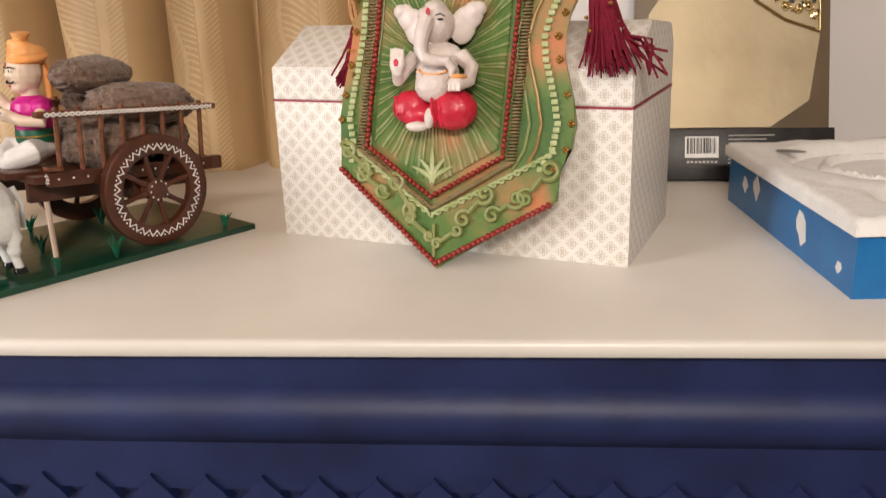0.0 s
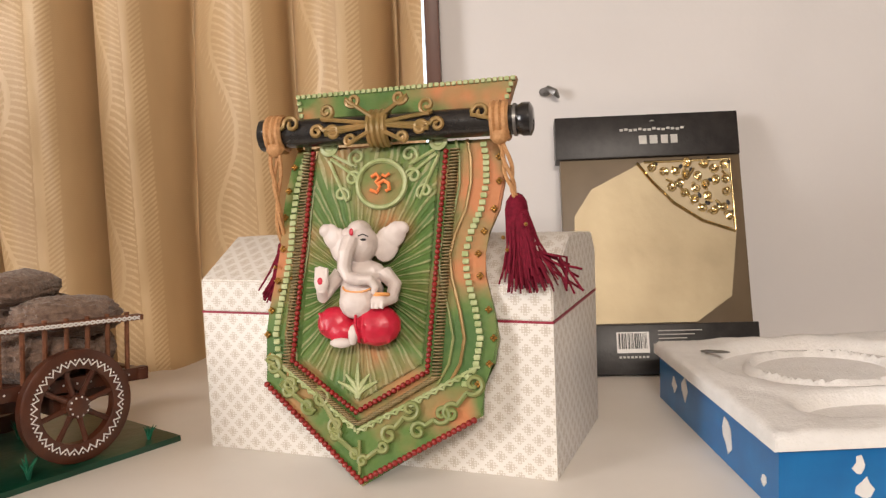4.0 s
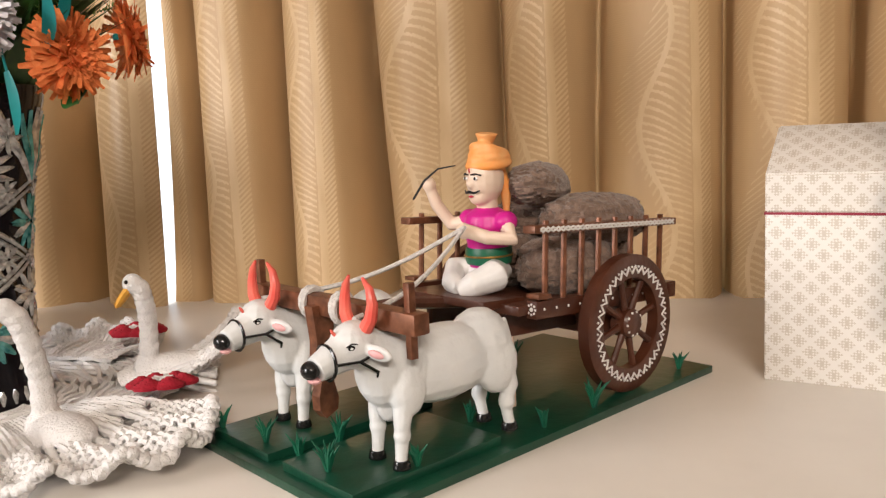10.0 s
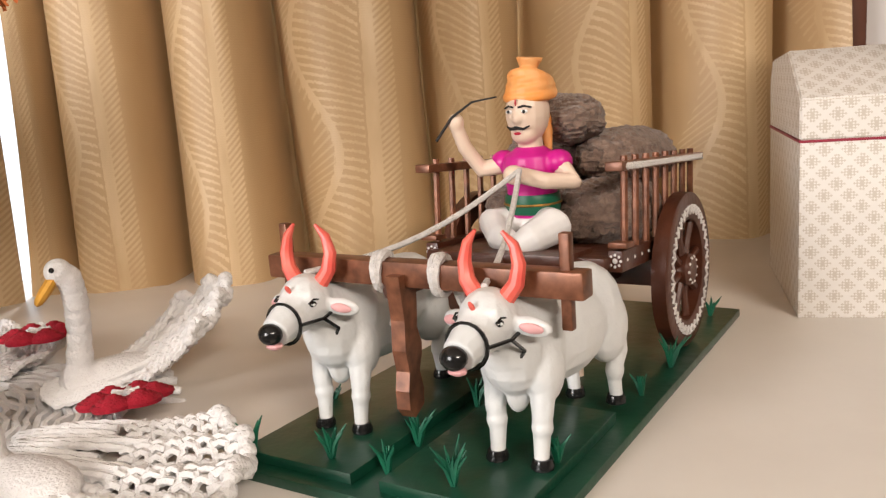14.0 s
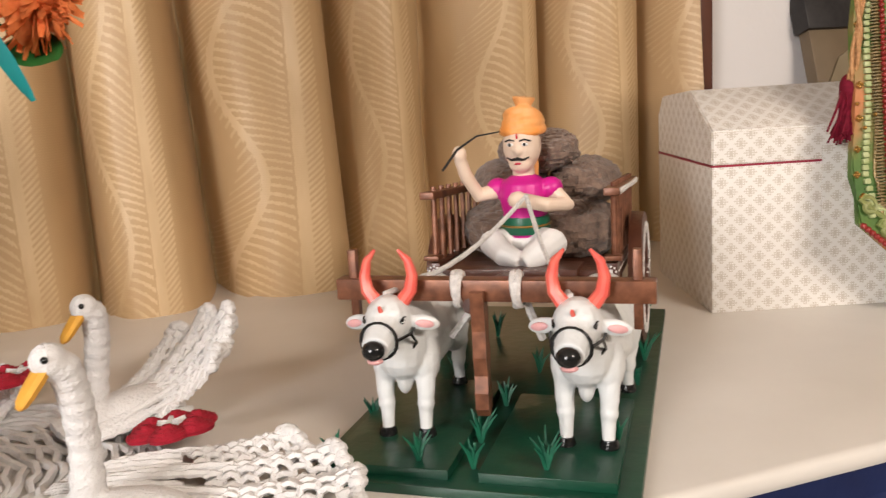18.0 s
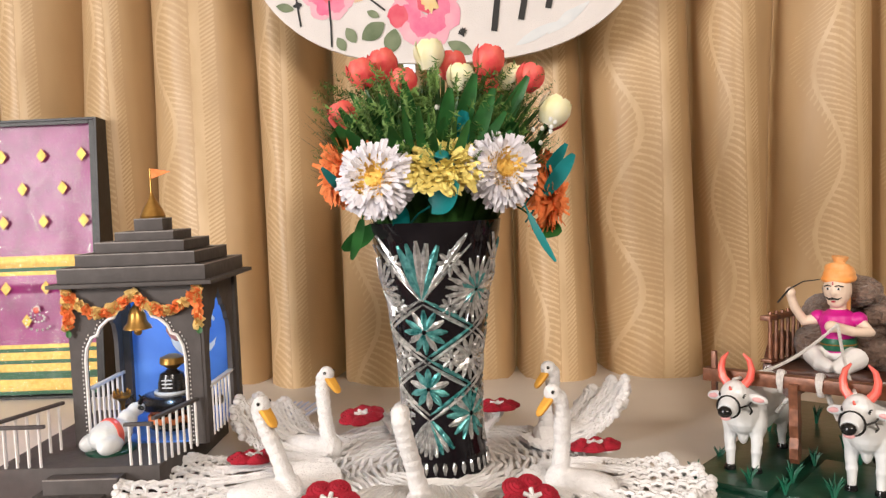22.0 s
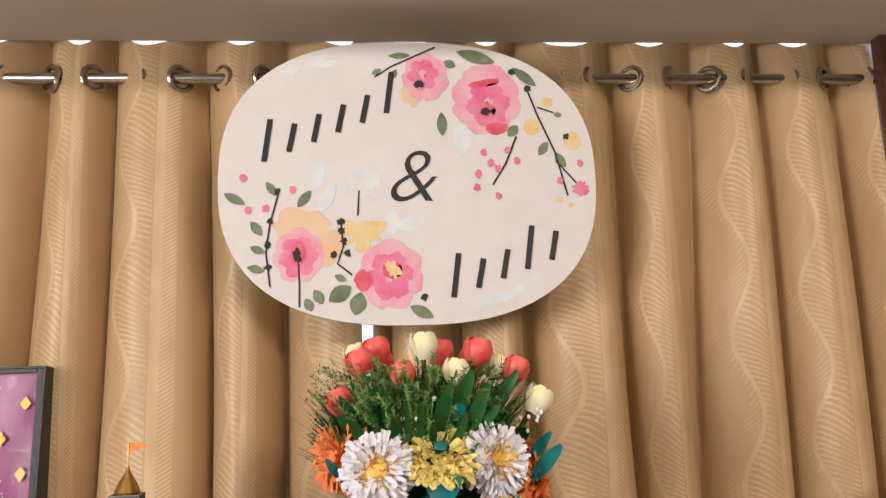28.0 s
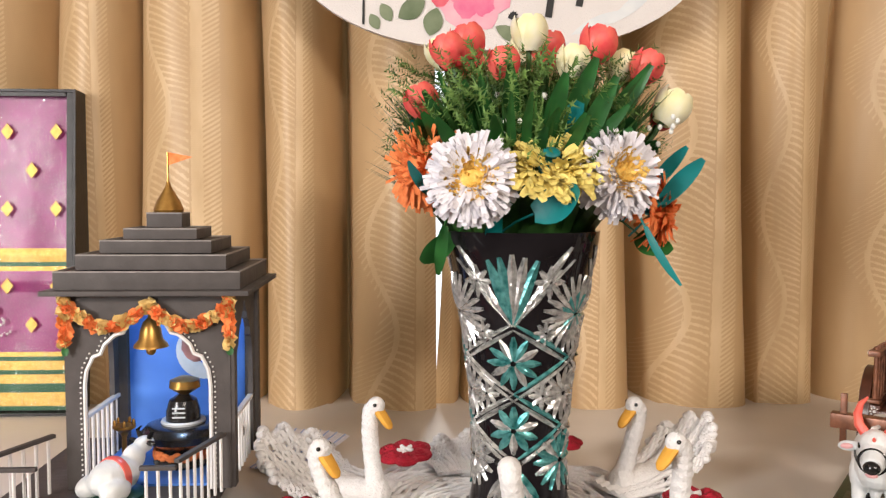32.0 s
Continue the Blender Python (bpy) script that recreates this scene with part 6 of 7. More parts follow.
for k in range(22):
    a = radians(205 + 130 * k / 21 + 7 * math.sin(k * 2.7))
    rr = 0.052 + 0.012 * math.sin(k * 1.9)
    p = (VX + rr * math.cos(a), VY - 0.005 + rr * math.sin(a), 1.165 + 0.012 * math.sin(k * 3.1))
    lift = 0.074 + 0.026 * math.sin(k * 4.3)
    q = (VX + (rr + 0.05) * math.cos(a) * 1.15, VY + (rr + 0.028) * math.sin(a), p[2] + lift)
    leaf("green_leaf", p, q, 0.015 + 0.006 * math.sin(k * 2.2), "green_leaf", "dark green cloth leaf among the grass blades")


def tulip(x, y, z, lean, turn, material, label, s=1.0):
    t = thing("tulip", label, "artificial flower", pose(x, y, z, 0, lean, turn), group="tulips in the vase")
    bm = bmesh.new()
    for k in range(6):
        a = 60 * k + (0 if k % 2 else 12)
        for j in range(1):
            rows = []
            for i in range(7):
                v = i / 6
                R = s * 0.0168 * math.sin(math.pi * (0.16 + 0.56 * v + 0.02 * math.sin(k * 2.3 + x * 90))) * (1.0 if k % 2 else 0.92)
                wd = s * 0.0145 * math.sin(math.pi * min(0.98, 0.12 + 0.80 * v))
                zc = s * 0.031 * v
                rows.append([bm.verts.new(pose(0, 0, 0, 0, 0, a) @ Vector((R * math.cos(c), R * math.sin(c), zc))) for c in [wd / max(R, 0.004) * e for e in (-1, -0.5, 0, 0.5, 1)]])
            for A, B in zip(rows, rows[1:]):
                for e in range(4):
                    bm.faces.new((A[e], A[e + 1], B[e + 1], B[e]))
    part("petals", bm, material, t, sharp=180)
    bm = bmesh.new()
    tube(bm, [(0, 0, 0.002), (0, 0, -0.03), (0.004, 0, -0.075)], [0.003, 0.002, 0.002], 6)
    part("stem", bm, "grass", t)


tul = ((-1.005, 0.900, 1.289, 0), (-0.985, 0.935, 1.296, 0), (-0.955, 0.875, 1.286, 0), (-0.928, 0.905, 1.294, 1), (-0.905, 0.945, 1.309, 0), (-0.892, 0.870, 1.272, 1), (-0.862, 0.910, 1.294, 0), (-0.835, 0.925, 1.289, 1), (-0.815, 0.905, 1.266, 0), (-0.79, 0.910, 1.249, 1), (-0.785, 0.945, 1.229, 0), (-1.03, 0.910, 1.244, 0), (-0.98, 1.005, 1.294, 0), (-0.92, 1.025, 1.304, 1), (-0.86, 1.005, 1.299, 0), (-1.01, 0.975, 1.289, 1))
for i, (x, y, z, kind) in enumerate(tul):
    tulip(VX + (x - VX) * 0.96, y, z - 0.023 - 0.012 * math.sin(i * 3.7), (x - VX) * 230, 0, "tulip_white" if kind else "tulip_red", "cream white cloth tulip" if kind else "coral red cloth tulip", 1.06 + 0.1 * math.sin(i * 2.3))


def foliage():
    rnd = random.Random(12)
    bm = bmesh.new()
    for i in range(3900):
        a = rnd.uniform(0, 6.28)
        R = math.sqrt(rnd.random())
        bx, by = VX + 0.072 * R * math.cos(a), VY + 0.014 + 0.050 * R * math.sin(a)
        out = rnd.uniform(0.25, 1.25)
        L = rnd.uniform(0.08, 0.195) * (1 - 0.2 * R)
        ex, ey = bx + out * 0.09 * R * math.cos(a), by + out * 0.05 * R * math.sin(a)
        z0 = RIM - 0.01
        p = [Vector((bx, by, z0)), Vector(((bx * 1.3 + ex * 0.7) / 2, (by * 1.3 + ey * 0.7) / 2, z0 + L * 0.6)), Vector((ex, ey, z0 + L))]
        s = Vector((math.cos(a + 1.4), math.sin(a + 1.4), 0)) * rnd.uniform(0.0024, 0.0062)
        A = [(bm.verts.new(p[k] - s * w), bm.verts.new(p[k] + s * w)) for k, w in ((0, 1), (1, 1.0))]
        tip = bm.verts.new(p[2])
        bm.faces.new((A[0][0], A[0][1], A[1][1], A[1][0]))
        bm.faces.new((A[1][0], A[1][1], tip))
    tagged(part("grass_blades", bm, "grass", sharp=180), "dense green plastic grass blades in the vase", "foliage", kind="stuff")
    bm = bmesh.new()
    for i in range(640):
        a = rnd.uniform(0, 6.28)
        R = rnd.uniform(0.35, 1.12)
        bx, by, bz = VX + 0.105 * R * math.cos(a), VY + 0.014 + 0.074 * R * math.sin(a), rnd.uniform(1.155, 1.262)
        d = Vector((math.cos(a), math.sin(a), rnd.uniform(0.2, 1.2))).normalized()
        for k in range(14):
            p = Vector((bx, by, bz)) + d * 0.0032 * k
            for s in (-1, 1):
                sd = d.cross(Vector((rnd.uniform(-1, 1), rnd.uniform(-1, 1), rnd.uniform(-1, 1)))).normalized()
                e = p + sd * rnd.uniform(0.004, 0.009) + d * 0.003
                w0 = sd.cross(d) * 0.0012
                bm.faces.new((bm.verts.new(p - w0), bm.verts.new(p + w0), bm.verts.new(e)))
    tagged(part("fern_sprigs", bm, "moss", sharp=180), "feathery yellow-green fern sprigs in the vase", "foliage", kind="stuff")
    bm = bmesh.new()
    for cx, cy, cz in ((-0.955, 0.879, 1.225), (-0.945, 0.874, 1.21), (-0.80, 0.889, 1.205), (-0.905, 0.869, 1.235)):
        for k in range(7):
            ball(bm, (cx + rnd.uniform(-0.014, 0.014), cy + rnd.uniform(-0.008, 0.008), cz + rnd.uniform(-0.014, 0.014)), (0.0024, 0.0024, 0.003), 8)
    tagged(part("white_buds", bm, "bud"), "tiny white plastic buds among the leaves", "foliage", kind="stuff")


foliage()


# ---- crocheted doily with swans and red flowers ----
def doily():
    cx, cy = -0.946, 0.930
    t = thing("crochet_doily", "white crochet doily with swans and red flowers", "doily", pose(cx, cy, TOP))
    rnd = random.Random(21)
    # close-worked middle: rings of stitches
    bm = bmesh.new()
    for k in range(22):
        r = 0.012 + 0.0086 * k
        n = max(16, int(r * 420))
        ph = rnd.uniform(0, 6)
        pts = [((r + 0.0032 * math.sin(i * 2.1 + k)) * math.cos(2 * math.pi * i / n), (r + 0.0032 * math.sin(i * 2.1 + k)) * math.sin(2 * math.pi * i / n), 0.004 + (0.0022 if (i + k) % 3 else 0) + 0.004 * max(0, (r - 0.10) / 0.1) * math.sin(9 * 2 * math.pi * i / n + ph * 0.1)) for i in range(n)]
        tube(bm, pts, 0.0034, 5, closed=True)
    part("worked_middle", bm, "wool", t, "close-worked round middle")

    def over_edge(x, y, z):
        """Hangs what lies beyond the table's front edge."""
        e = (front_y(x + cx) - cy) - y
        if e > 0:
            return (x, front_y(x + cx) - cy - 0.007 - 0.10 * e, z - 0.85 * e)
        return (x, y, z)

    # netted fans: the swans' tails
    fans = ((-162, 0.16, 0.365, 22, 0.006), (-93, 0.13, 0.30, 27, 0.003), (-27, 0.16, 0.335, 21, 0.012), (27, 0.16, 0.285, 12, 0.062), (90, 0.15, 0.24, 28, 0.012), (160, 0.16, 0.285, 18, 0.055))
    for ang, r0, r1, spread, rise in fans:
        bm = bmesh.new()
        rows, cols = 14, 32
        seed = rnd.uniform(0, 9)

        def node(i, j):
            v = i / rows
            r = r0 + (r1 - r0) * v * (1 - 0.34 * abs(j / cols * 2 - 1) ** 1.6)
            a = radians(ang + spread * (j / cols * 2 - 1) * (1 - 0.10 * v))
            fold = math.sin(j * 0.95 + seed) * (0.002 + 0.006 * v)
            z = 0.010 + rise * v * v * (0.55 + 0.45 * math.cos(math.pi * (j / cols - 0.5))) + max(-0.004, fold)
            p = over_edge(r * math.cos(a), r * math.sin(a), max(0.0035, z))
            return Vector(p)

        for i in range(rows):
            if i < 6:
                continue
            thick = 0.0026 if i < rows - 1 else 0.0036
            tube(bm, [node(i + 1 + 0.16 * math.sin(j * 1.57 + i), j / 2) + Vector((0, 0, 0.0012 * math.sin(j * 1.9 + i))) for j in range(cols * 2 + 1)], thick, 5)
            for j in range(cols + 1):
                o = 0.5 * (i % 2)
                if j + o <= cols:
                    tube(bm, [node(i + 0.05, j + o), node(i + 0.5, j + o + 0.12 * math.sin(j * 4.1 + i)) + Vector((0, 0, 0.002)), node(i + 0.95, j + o)], thick * rnd.uniform(0.9, 1.15), 5)
        for j in range(cols + 1):
            p = node(rows, j)
            q = node(rows, min(cols, j + 0.5))
            ball(bm, p.lerp(q, 0.3) + Vector((0, 0, 0.002)), (0.0064, 0.0064, 0.005), 7)
            ball(bm, p.lerp(q, 0.9) + Vector((0, 0, 0.0035)), (0.0042, 0.0042, 0.004), 7)
        # close-ribbed feathers running into the tail
        for j in range(0, cols + 1):
            reach = 7.6 + 1.3 * math.sin(j * 1.7 + seed)
            pts = [node(-3.2 + v * reach * 1.25, j) + Vector((0, 0, 0.002 + 0.004 * math.sin(math.pi * v))) for v in [k / 16 for k in range(17)]]
            tube(bm, pts, [0.0027 + 0.0007 * math.sin(k * 2.4 + j) for k in range(17)], 6)
        part("netted_fan", bm, "wool", t, "ruffled openwork tail")

    swans = (((-1.126, 0.820, 0.915), (-1.097, 0.820, 0.836), -162), ((-0.960, 0.745, 0.920), (-0.945, 0.775, 0.836), -93), ((-0.799, 0.815, 0.922), (-0.796, 0.838, 0.838), -27), ((-0.794, 0.985, 0.912), (-0.803, 1.008, 0.838), 25), ((-1.086, 0.977, 0.914), (-1.083, 0.972, 0.838), 160))
    for head, base, ang in swans:
        h = Vector(head) - Vector((cx, cy, TOP))
        b = Vector(base) - Vector((cx, cy, TOP))
        inw = (Vector((-b.x, -b.y, 0))).normalized()
        if head[0] > -0.85:
            inw = Vector((-0.95, -0.3, 0)).normalized()
        elif head[0] < -1.0:
            inw = Vector((0.9, -0.42, 0)).normalized()
        else:
            inw = Vector((0.1, 1, 0)).normalized()
        bm = bmesh.new()
        out = -inw
        body = b + Vector((math.cos(radians(ang)), math.sin(radians(ang)), 0)) * 0.028
        ball(bm, (body.x, body.y, 0.020), (0.040, 0.021, 0.013), 18, m=pose(0, 0, 0, 0, 0, ang))
        ball(bm, (b.x, b.y, 0.018), (0.017, 0.017, 0.018), 14)
        for k in range(-4, 5):
            side = Vector((-math.sin(radians(ang)), math.cos(radians(ang)), 0)) * 0.0058 * k
            ahead = Vector((math.cos(radians(ang)), math.sin(radians(ang)), 0))
            tube(bm, [b + side * 0.5 + ahead * (0.016 * q - 0.012) + Vector((0, 0, (0.030 - 0.0009 * k * k - 0.0035 * q) - b.z)) + side * 0.35 * q for q in range(6)], [0.0036 + 0.0005 * ((q + k) % 2) for q in range(6)], 6)
        pts = [b + Vector((0, 0, -0.012)), b.lerp(h, 0.3) + out * 0.004, b.lerp(h, 0.65) + out * 0.005, b.lerp(h, 0.92) + out * 0.003, h + inw * 0.004 + Vector((0, 0, -0.001))]
        fine = []
        for k in range(33):
            u = k / 32 * (len(pts) - 1)
            i = min(int(u), len(pts) - 2)
            fine.append(pts[i].lerp(pts[i + 1], u - i))
        tube(bm, fine, [0.0094 + 0.0006 * math.sin(k * 2.1) + (0.002 * (1 - k / 6) if k < 6 else 0) for k in range(33)], 12)
        hd = h + inw * 0.004
        ball(bm, hd, (0.0102, 0.0102, 0.0102), 14)
        yaw = math.degrees(math.atan2(inw.y, inw.x)) - 90
        mb = Matrix.Translation(hd) @ pose(0, 0, 0, 0, 0, yaw) @ pose(0, 0, 0, -52, 0, 0)
        bm = melt(bm, 0.0013, 2)
        swan = part("swan", bm, "wool", t, "crocheted white swan with an amber beak")
        bm = bmesh.new()
        rows = []
        for v, r in ((0.004, 0.0086), (0.012, 0.0082), (0.020, 0.0078), (0.0265, 0.0062), (0.0295, 0.0028), (0.030, 0.0006)):
            rows.append([bm.verts.new(mb @ Vector((r * math.cos(k * math.pi / 5), v, 0.55 * r * math.sin(k * math.pi / 5)))) for k in range(10)])
        for A, B in zip(rows, rows[1:]):
            for k in range(10):
                bm.faces.new((A[k], A[(k + 1) % 10], B[(k + 1) % 10], B[k]))
        part("beak", bm, "beak", swan, "amber felt beak")
        for s in (-1, 1):
            bm = bmesh.new()
            sd = inw.cross(Vector((0, 0, 1))) * s
            ball(bm, hd + sd * 0.0092 + inw * 0.0035 + Vector((0, 0, 0.003)), 0.0021, 8)
            part("eye", bm, "eye", swan, "black bead eye")

    for x, y, z, tilt, spin in ((-1.041, 0.768, 0.820, 56, 10), (-0.832, 0.755, 0.826, 64, 35), (-0.746, 0.936, 0.822, -14, 20), (-0.866, 1.091, 0.834, -6, 10), (-1.052, 1.048, 0.836, 16, -25), (-1.160, 0.90, 0.826, -14, 0)):
        bm = bmesh.new()
        for k in range(6):
            a = k * math.pi / 3
            for j in range(4):
                w = 0.5 + 0.5 * j / 3
                c = Vector((0.019 * math.cos(a), 0.019 * math.sin(a), 0))
                pts = [c + Vector((0.0118 * (1 - 0.28 * j) * math.cos(b), 0.0118 * (1 - 0.28 * j) * math.sin(b), 0.004 + 0.0018 * j)) for b in [q * math.pi / 7 for q in range(14)]]
                tube(bm, pts, 0.0030, 6, closed=True)
        for k in range(5):
            a = k * 2 * math.pi / 5
            tube(bm, [(0, 0, 0.008), (0.010 * math.cos(a), 0.010 * math.sin(a), 0.009)], 0.0024, 6, mi=1)
        ob = part("red_flower", bm, ["red_wool", "wool"], t, "red crocheted flower with a white centre")
        ob.matrix_basis = pose(x - cx, y - cy, z - TOP - 0.001, 0, 0, spin) @ pose(0, 0, 0, tilt * 0.5, 0, 0)


doily()


# ---- pale striped paper sheet behind the doily ----
def striped_sheet():
    t = thing("striped_paper", "pale blue striped paper sheet lying behind the crochet doily", "paper", pose(-1.198, 1.140, TOP + 0.002, 0, 0, 62))
    L, W = 0.115, 0.075
    lift = lambda u, v: 0.003 + 0.018 * max(0.0, u) ** 2 + 0.002 * math.sin(5 * v)
    bm = bmesh.new()
    g = [[[bm.verts.new((L * (i / 12 - 0.5), W * (j / 6 - 0.5) * (0.75 + 0.5 * i / 12), lift(i / 12, j / 6) + d)) for j in range(7)] for i in range(13)] for d in (0, 0.0009)]
    for i in range(12):
        for j in range(6):
            for lay in g:
                bm.faces.new((lay[i][j], lay[i + 1][j], lay[i + 1][j + 1], lay[i][j + 1]))
    bmesh.ops.recalc_face_normals(bm, faces=bm.faces)
    part("sheet", bm, "white_paper", t, sharp=180)
    for k in range(7):
        v = (k + 0.5) / 7
        bm = bmesh.new()
        tube(bm, [(L * (i / 12 - 0.5), W * (v - 0.5) * (0.75 + 0.5 * i / 12), lift(i / 12, v) + 0.0012) for i in range(13)], 0.0011, 5)
        part("stripe", bm, "stripe", t, "blue printed stripe")


striped_sheet()


# ---- temple model ----
def temple():
    t = thing("temple_model", "grey painted card temple with orange garland and white railings", "model", pose(-1.345, 0.855, TOP, 0, 0, 2))
    # x across, y depth, z up; the front middle of the plinth is the origin
    PH = 0.040
    bm = bmesh.new()
    box(bm, (-0.008, 0.122, PH / 2), (0.196, 0.268, PH), bevel=0.001)
    part("plinth", bm, "grey_paint", t, "grey plinth")
    for k, (x0, x1, y0, z1) in enumerate(((-0.046, 0.036, -0.046, 0.017), (-0.036, 0.050, -0.024, 0.033))):
        bm = bmesh.new()
        box(bm, ((x0 + x1) / 2, y0 / 2 - 0.0125, z1 / 2), (x1 - x0, -y0, z1), bevel=0.0008)
        part("step", bm, "grey_paint", t)
        bm = bmesh.new()
        box(bm, ((x0 + x1) / 2, y0 - 0.0112, z1 + 0.0004), (x1 - x0, 0.0022, 0.0012))
        part("step_edge", bm, "grey_edge", t, "pale worn edge", smooth=False)
    hx, hy, hw, hd = 0.038, 0.070, 0.083, 0.158
    Z0, Z1 = PH, 0.240

    def arch_profile(half, foot, top, n=7):
        """Cusped arch, right half upwards: (x, z)."""
        h = top - foot
        pts = [(half, foot), (half, foot + h * 0.58)]
        pts += [(half - 0.002, foot + h * 0.66), (half * 0.86, foot + h * 0.735), (half * 0.74, foot + h * 0.75), (half * 0.68, foot + h * 0.80), (half * 0.50, foot + h * 0.855), (half * 0.38, foot + h * 0.865), (half * 0.30, foot + h * 0.91), (half * 0.12, foot + h * 0.95), (0.0, top)]
        return pts

    def arched_wall(width, name, m, half, foot, top, off=0.0, trim=True):
        bm = bmesh.new()
        R = arch_profile(half, foot, top)
        right = [(off + x, z) for x, z in R]
        left = [(off - x, z) for x, z in R]
        w2 = width / 2
        for side in (1, -1):
            inner = right if side > 0 else left
            for d in (0.0, 0.006):
                vs = [bm.verts.new((x, d, z)) for x, z in inner]
                o = [bm.verts.new((side * w2, d, z)) for x, z in inner]
                for i in range(len(inner) - 1):
                    bm.faces.new((vs[i], o[i], o[i + 1], vs[i + 1]))
                a = [bm.verts.new((off, d, Z1)), bm.verts.new((side * w2, d, Z1))]
                bm.faces.new((vs[-1], o[-1], a[1], a[0]))
            v0 = [bm.verts.new((x, 0, z)) for x, z in inner]
            v1 = [bm.verts.new((x, 0.006, z)) for x, z in inner]
            for i in range(len(inner) - 1):
                bm.faces.new((v0[i], v0[i + 1], v1[i + 1], v1[i]))
            e0 = [bm.verts.new((side * w2, d, z)) for d, z in ((0, foot), (0.006, foot), (0.006, Z1), (0, Z1))]
            bm.faces.new(e0)
        bmesh.ops.remove_doubles(bm, verts=bm.verts, dist=1e-5)
        bmesh.ops.recalc_face_normals(bm, faces=bm.faces)
        ob = part(name, bm, "grey_paint", t, smooth=False)
        ob.matrix_basis = m
        if trim:
            bm = bmesh.new()
            line = [(x, -0.001, z) for x, z in left] + [(x, -0.001, z) for x, z in reversed(right)][1:]
            tube(bm, line, 0.0022, 6)
            b2 = part("arch_trim", bm, "white_paint", t, "white arch trim")
            b2.matrix_basis = m
            bm = bmesh.new()
            for p, q in zip(line, line[1:]):
                p, q = Vector(p), Vector(q)
                n = max(1, int((q - p).length / 0.005))
                for k in range(n):
                    c = p.lerp(q, k / n)
                    g = 1.07
                    ball(bm, (off + (c.x - off) * g, -0.001, foot + (c.z - foot) * 1.025), 0.0011, 5)
            b3 = part("arch_dots", bm, "white_paint", t)
            b3.matrix_basis = m
        return ob

    arched_wall(2 * hw, "front_wall", pose(hx - 0.002, hy, 0), 0.063, PH, 0.228)
    arched_wall(hd - 0.012, "side_wall", pose(hx + hw - 0.002, hy + 0.006 + (hd - 0.012) / 2, 0, 0, 0, 90), 0.048, PH, 0.228, trim=False)
    arched_wall(hd - 0.012, "side_wall", pose(hx - hw - 0.002, hy + 0.006 + (hd - 0.012) / 2, 0, 0, 0, -90), 0.048, PH, 0.228, trim=False)
    bm = bmesh.new()
    box(bm, (hx, hy + hd - 0.003, (Z0 + Z1) / 2), (2 * hw, 0.006, Z1 - Z0))
    part("back_wall", bm, "blue_wall", t, "blue painted back wall", smooth=False)
    bm = bmesh.new()
    for k in range(24):
        a0, a1 = radians(30 + k * 12.5), radians(30 + (k + 1) * 12.5)
        c0 = Vector((hx + 0.020, hy + hd - 0.0065, 0.155))
        def rim(a):
            return c0 + Vector((0.034 * math.cos(a), 0, 0.034 * math.sin(a)))
        def inn(a):
            return c0 + Vector((0.010 + 0.026 * math.cos(a), 0, 0.008 + 0.026 * math.sin(a)))
        bm.faces.new([bm.verts.new(p) for p in (rim(a0), rim(a1), inn(a1), inn(a0))])
    part("crescent_moon", bm, "moon", t, "pale crescent painted on the wall", smooth=False)
    bm = bmesh.new()
    box(bm, (hx, hy + hd / 2, PH + 0.0012), (2 * hw - 0.016, hd - 0.016, 0.0024))
    part("shrine_floor", bm, "blue_wall", t, "blue floor", smooth=False)
    for sx, sy in ((-1, 0), (1, 0), (-1, 1), (1, 1)):
        bm = bmesh.new()
        box(bm, (hx + sx * (hw - 0.006), hy + 0.008 + sy * (hd - 0.016), (Z0 + Z1) / 2), (0.016, 0.014, Z1 - Z0 - 0.001), bevel=0.0006)
        part("pillar", bm, "grey_paint", t)
    # roof: eave slab and shrinking tiers with pale upper edges
    cxr, cyr = hx, hy + hd / 2
    bm = bmesh.new()
    box(bm, (cxr, cyr, Z1 + 0.004), (0.206, 0.190, 0.005), bevel=0.0006)
    part("eave", bm, "grey_paint", t)
    z = Z1 + 0.0065
    for k, (w0, d0, h0) in enumerate(((0.186, 0.168, 0.018), (0.152, 0.138, 0.015), (0.115, 0.104, 0.013), (0.077, 0.070, 0.011), (0.038, 0.036, 0.0155))):
        bm = bmesh.new()
        box(bm, (cxr, cyr, z + h0 / 2), (w0, d0, h0 - 0.0006), bevel=0.0007)
        part("roof_tier", bm, "grey_paint", t)
        bm = bmesh.new()
        for s in (-1, 1):
            box(bm, (cxr, cyr + s * (d0 / 2 - 0.001), z + h0 + 0.0004), (w0, 0.0022, 0.0014))
            box(bm, (cxr + s * (w0 / 2 - 0.001), cyr, z + h0 + 0.0004), (0.0022, d0 - 0.005, 0.0014))
        part("tier_edge", bm, "grey_edge", t, "pale worn tier edge", smooth=False)
        z += h0 + 0.0008
    bm = bmesh.new()
    lathe(bm, [(0.0155, 0), (0.0165, 0.003), (0.013, 0.012), (0.007, 0.022), (0.0035, 0.028), (0.0018, 0.034)], (cxr, cyr, z), 20)
    part("finial", bm, "brass", t, "gold cone finial")
    bm = bmesh.new()
    tube(bm, [(cxr, cyr, z + 0.03), (cxr, cyr, z + 0.066)], 0.0012, 6)
    part("flag_pole", bm, "brass", t)
    bm = bmesh.new()
    slab(bm, [(0, 0), (0.026, -0.005), (0, -0.014)], -0.0004, 0.0004, pose(cxr + 0.001, cyr, z + 0.066, 90, 0, 0))
    part("flag", bm, "orange_paper", t, "small orange pennant", smooth=False)
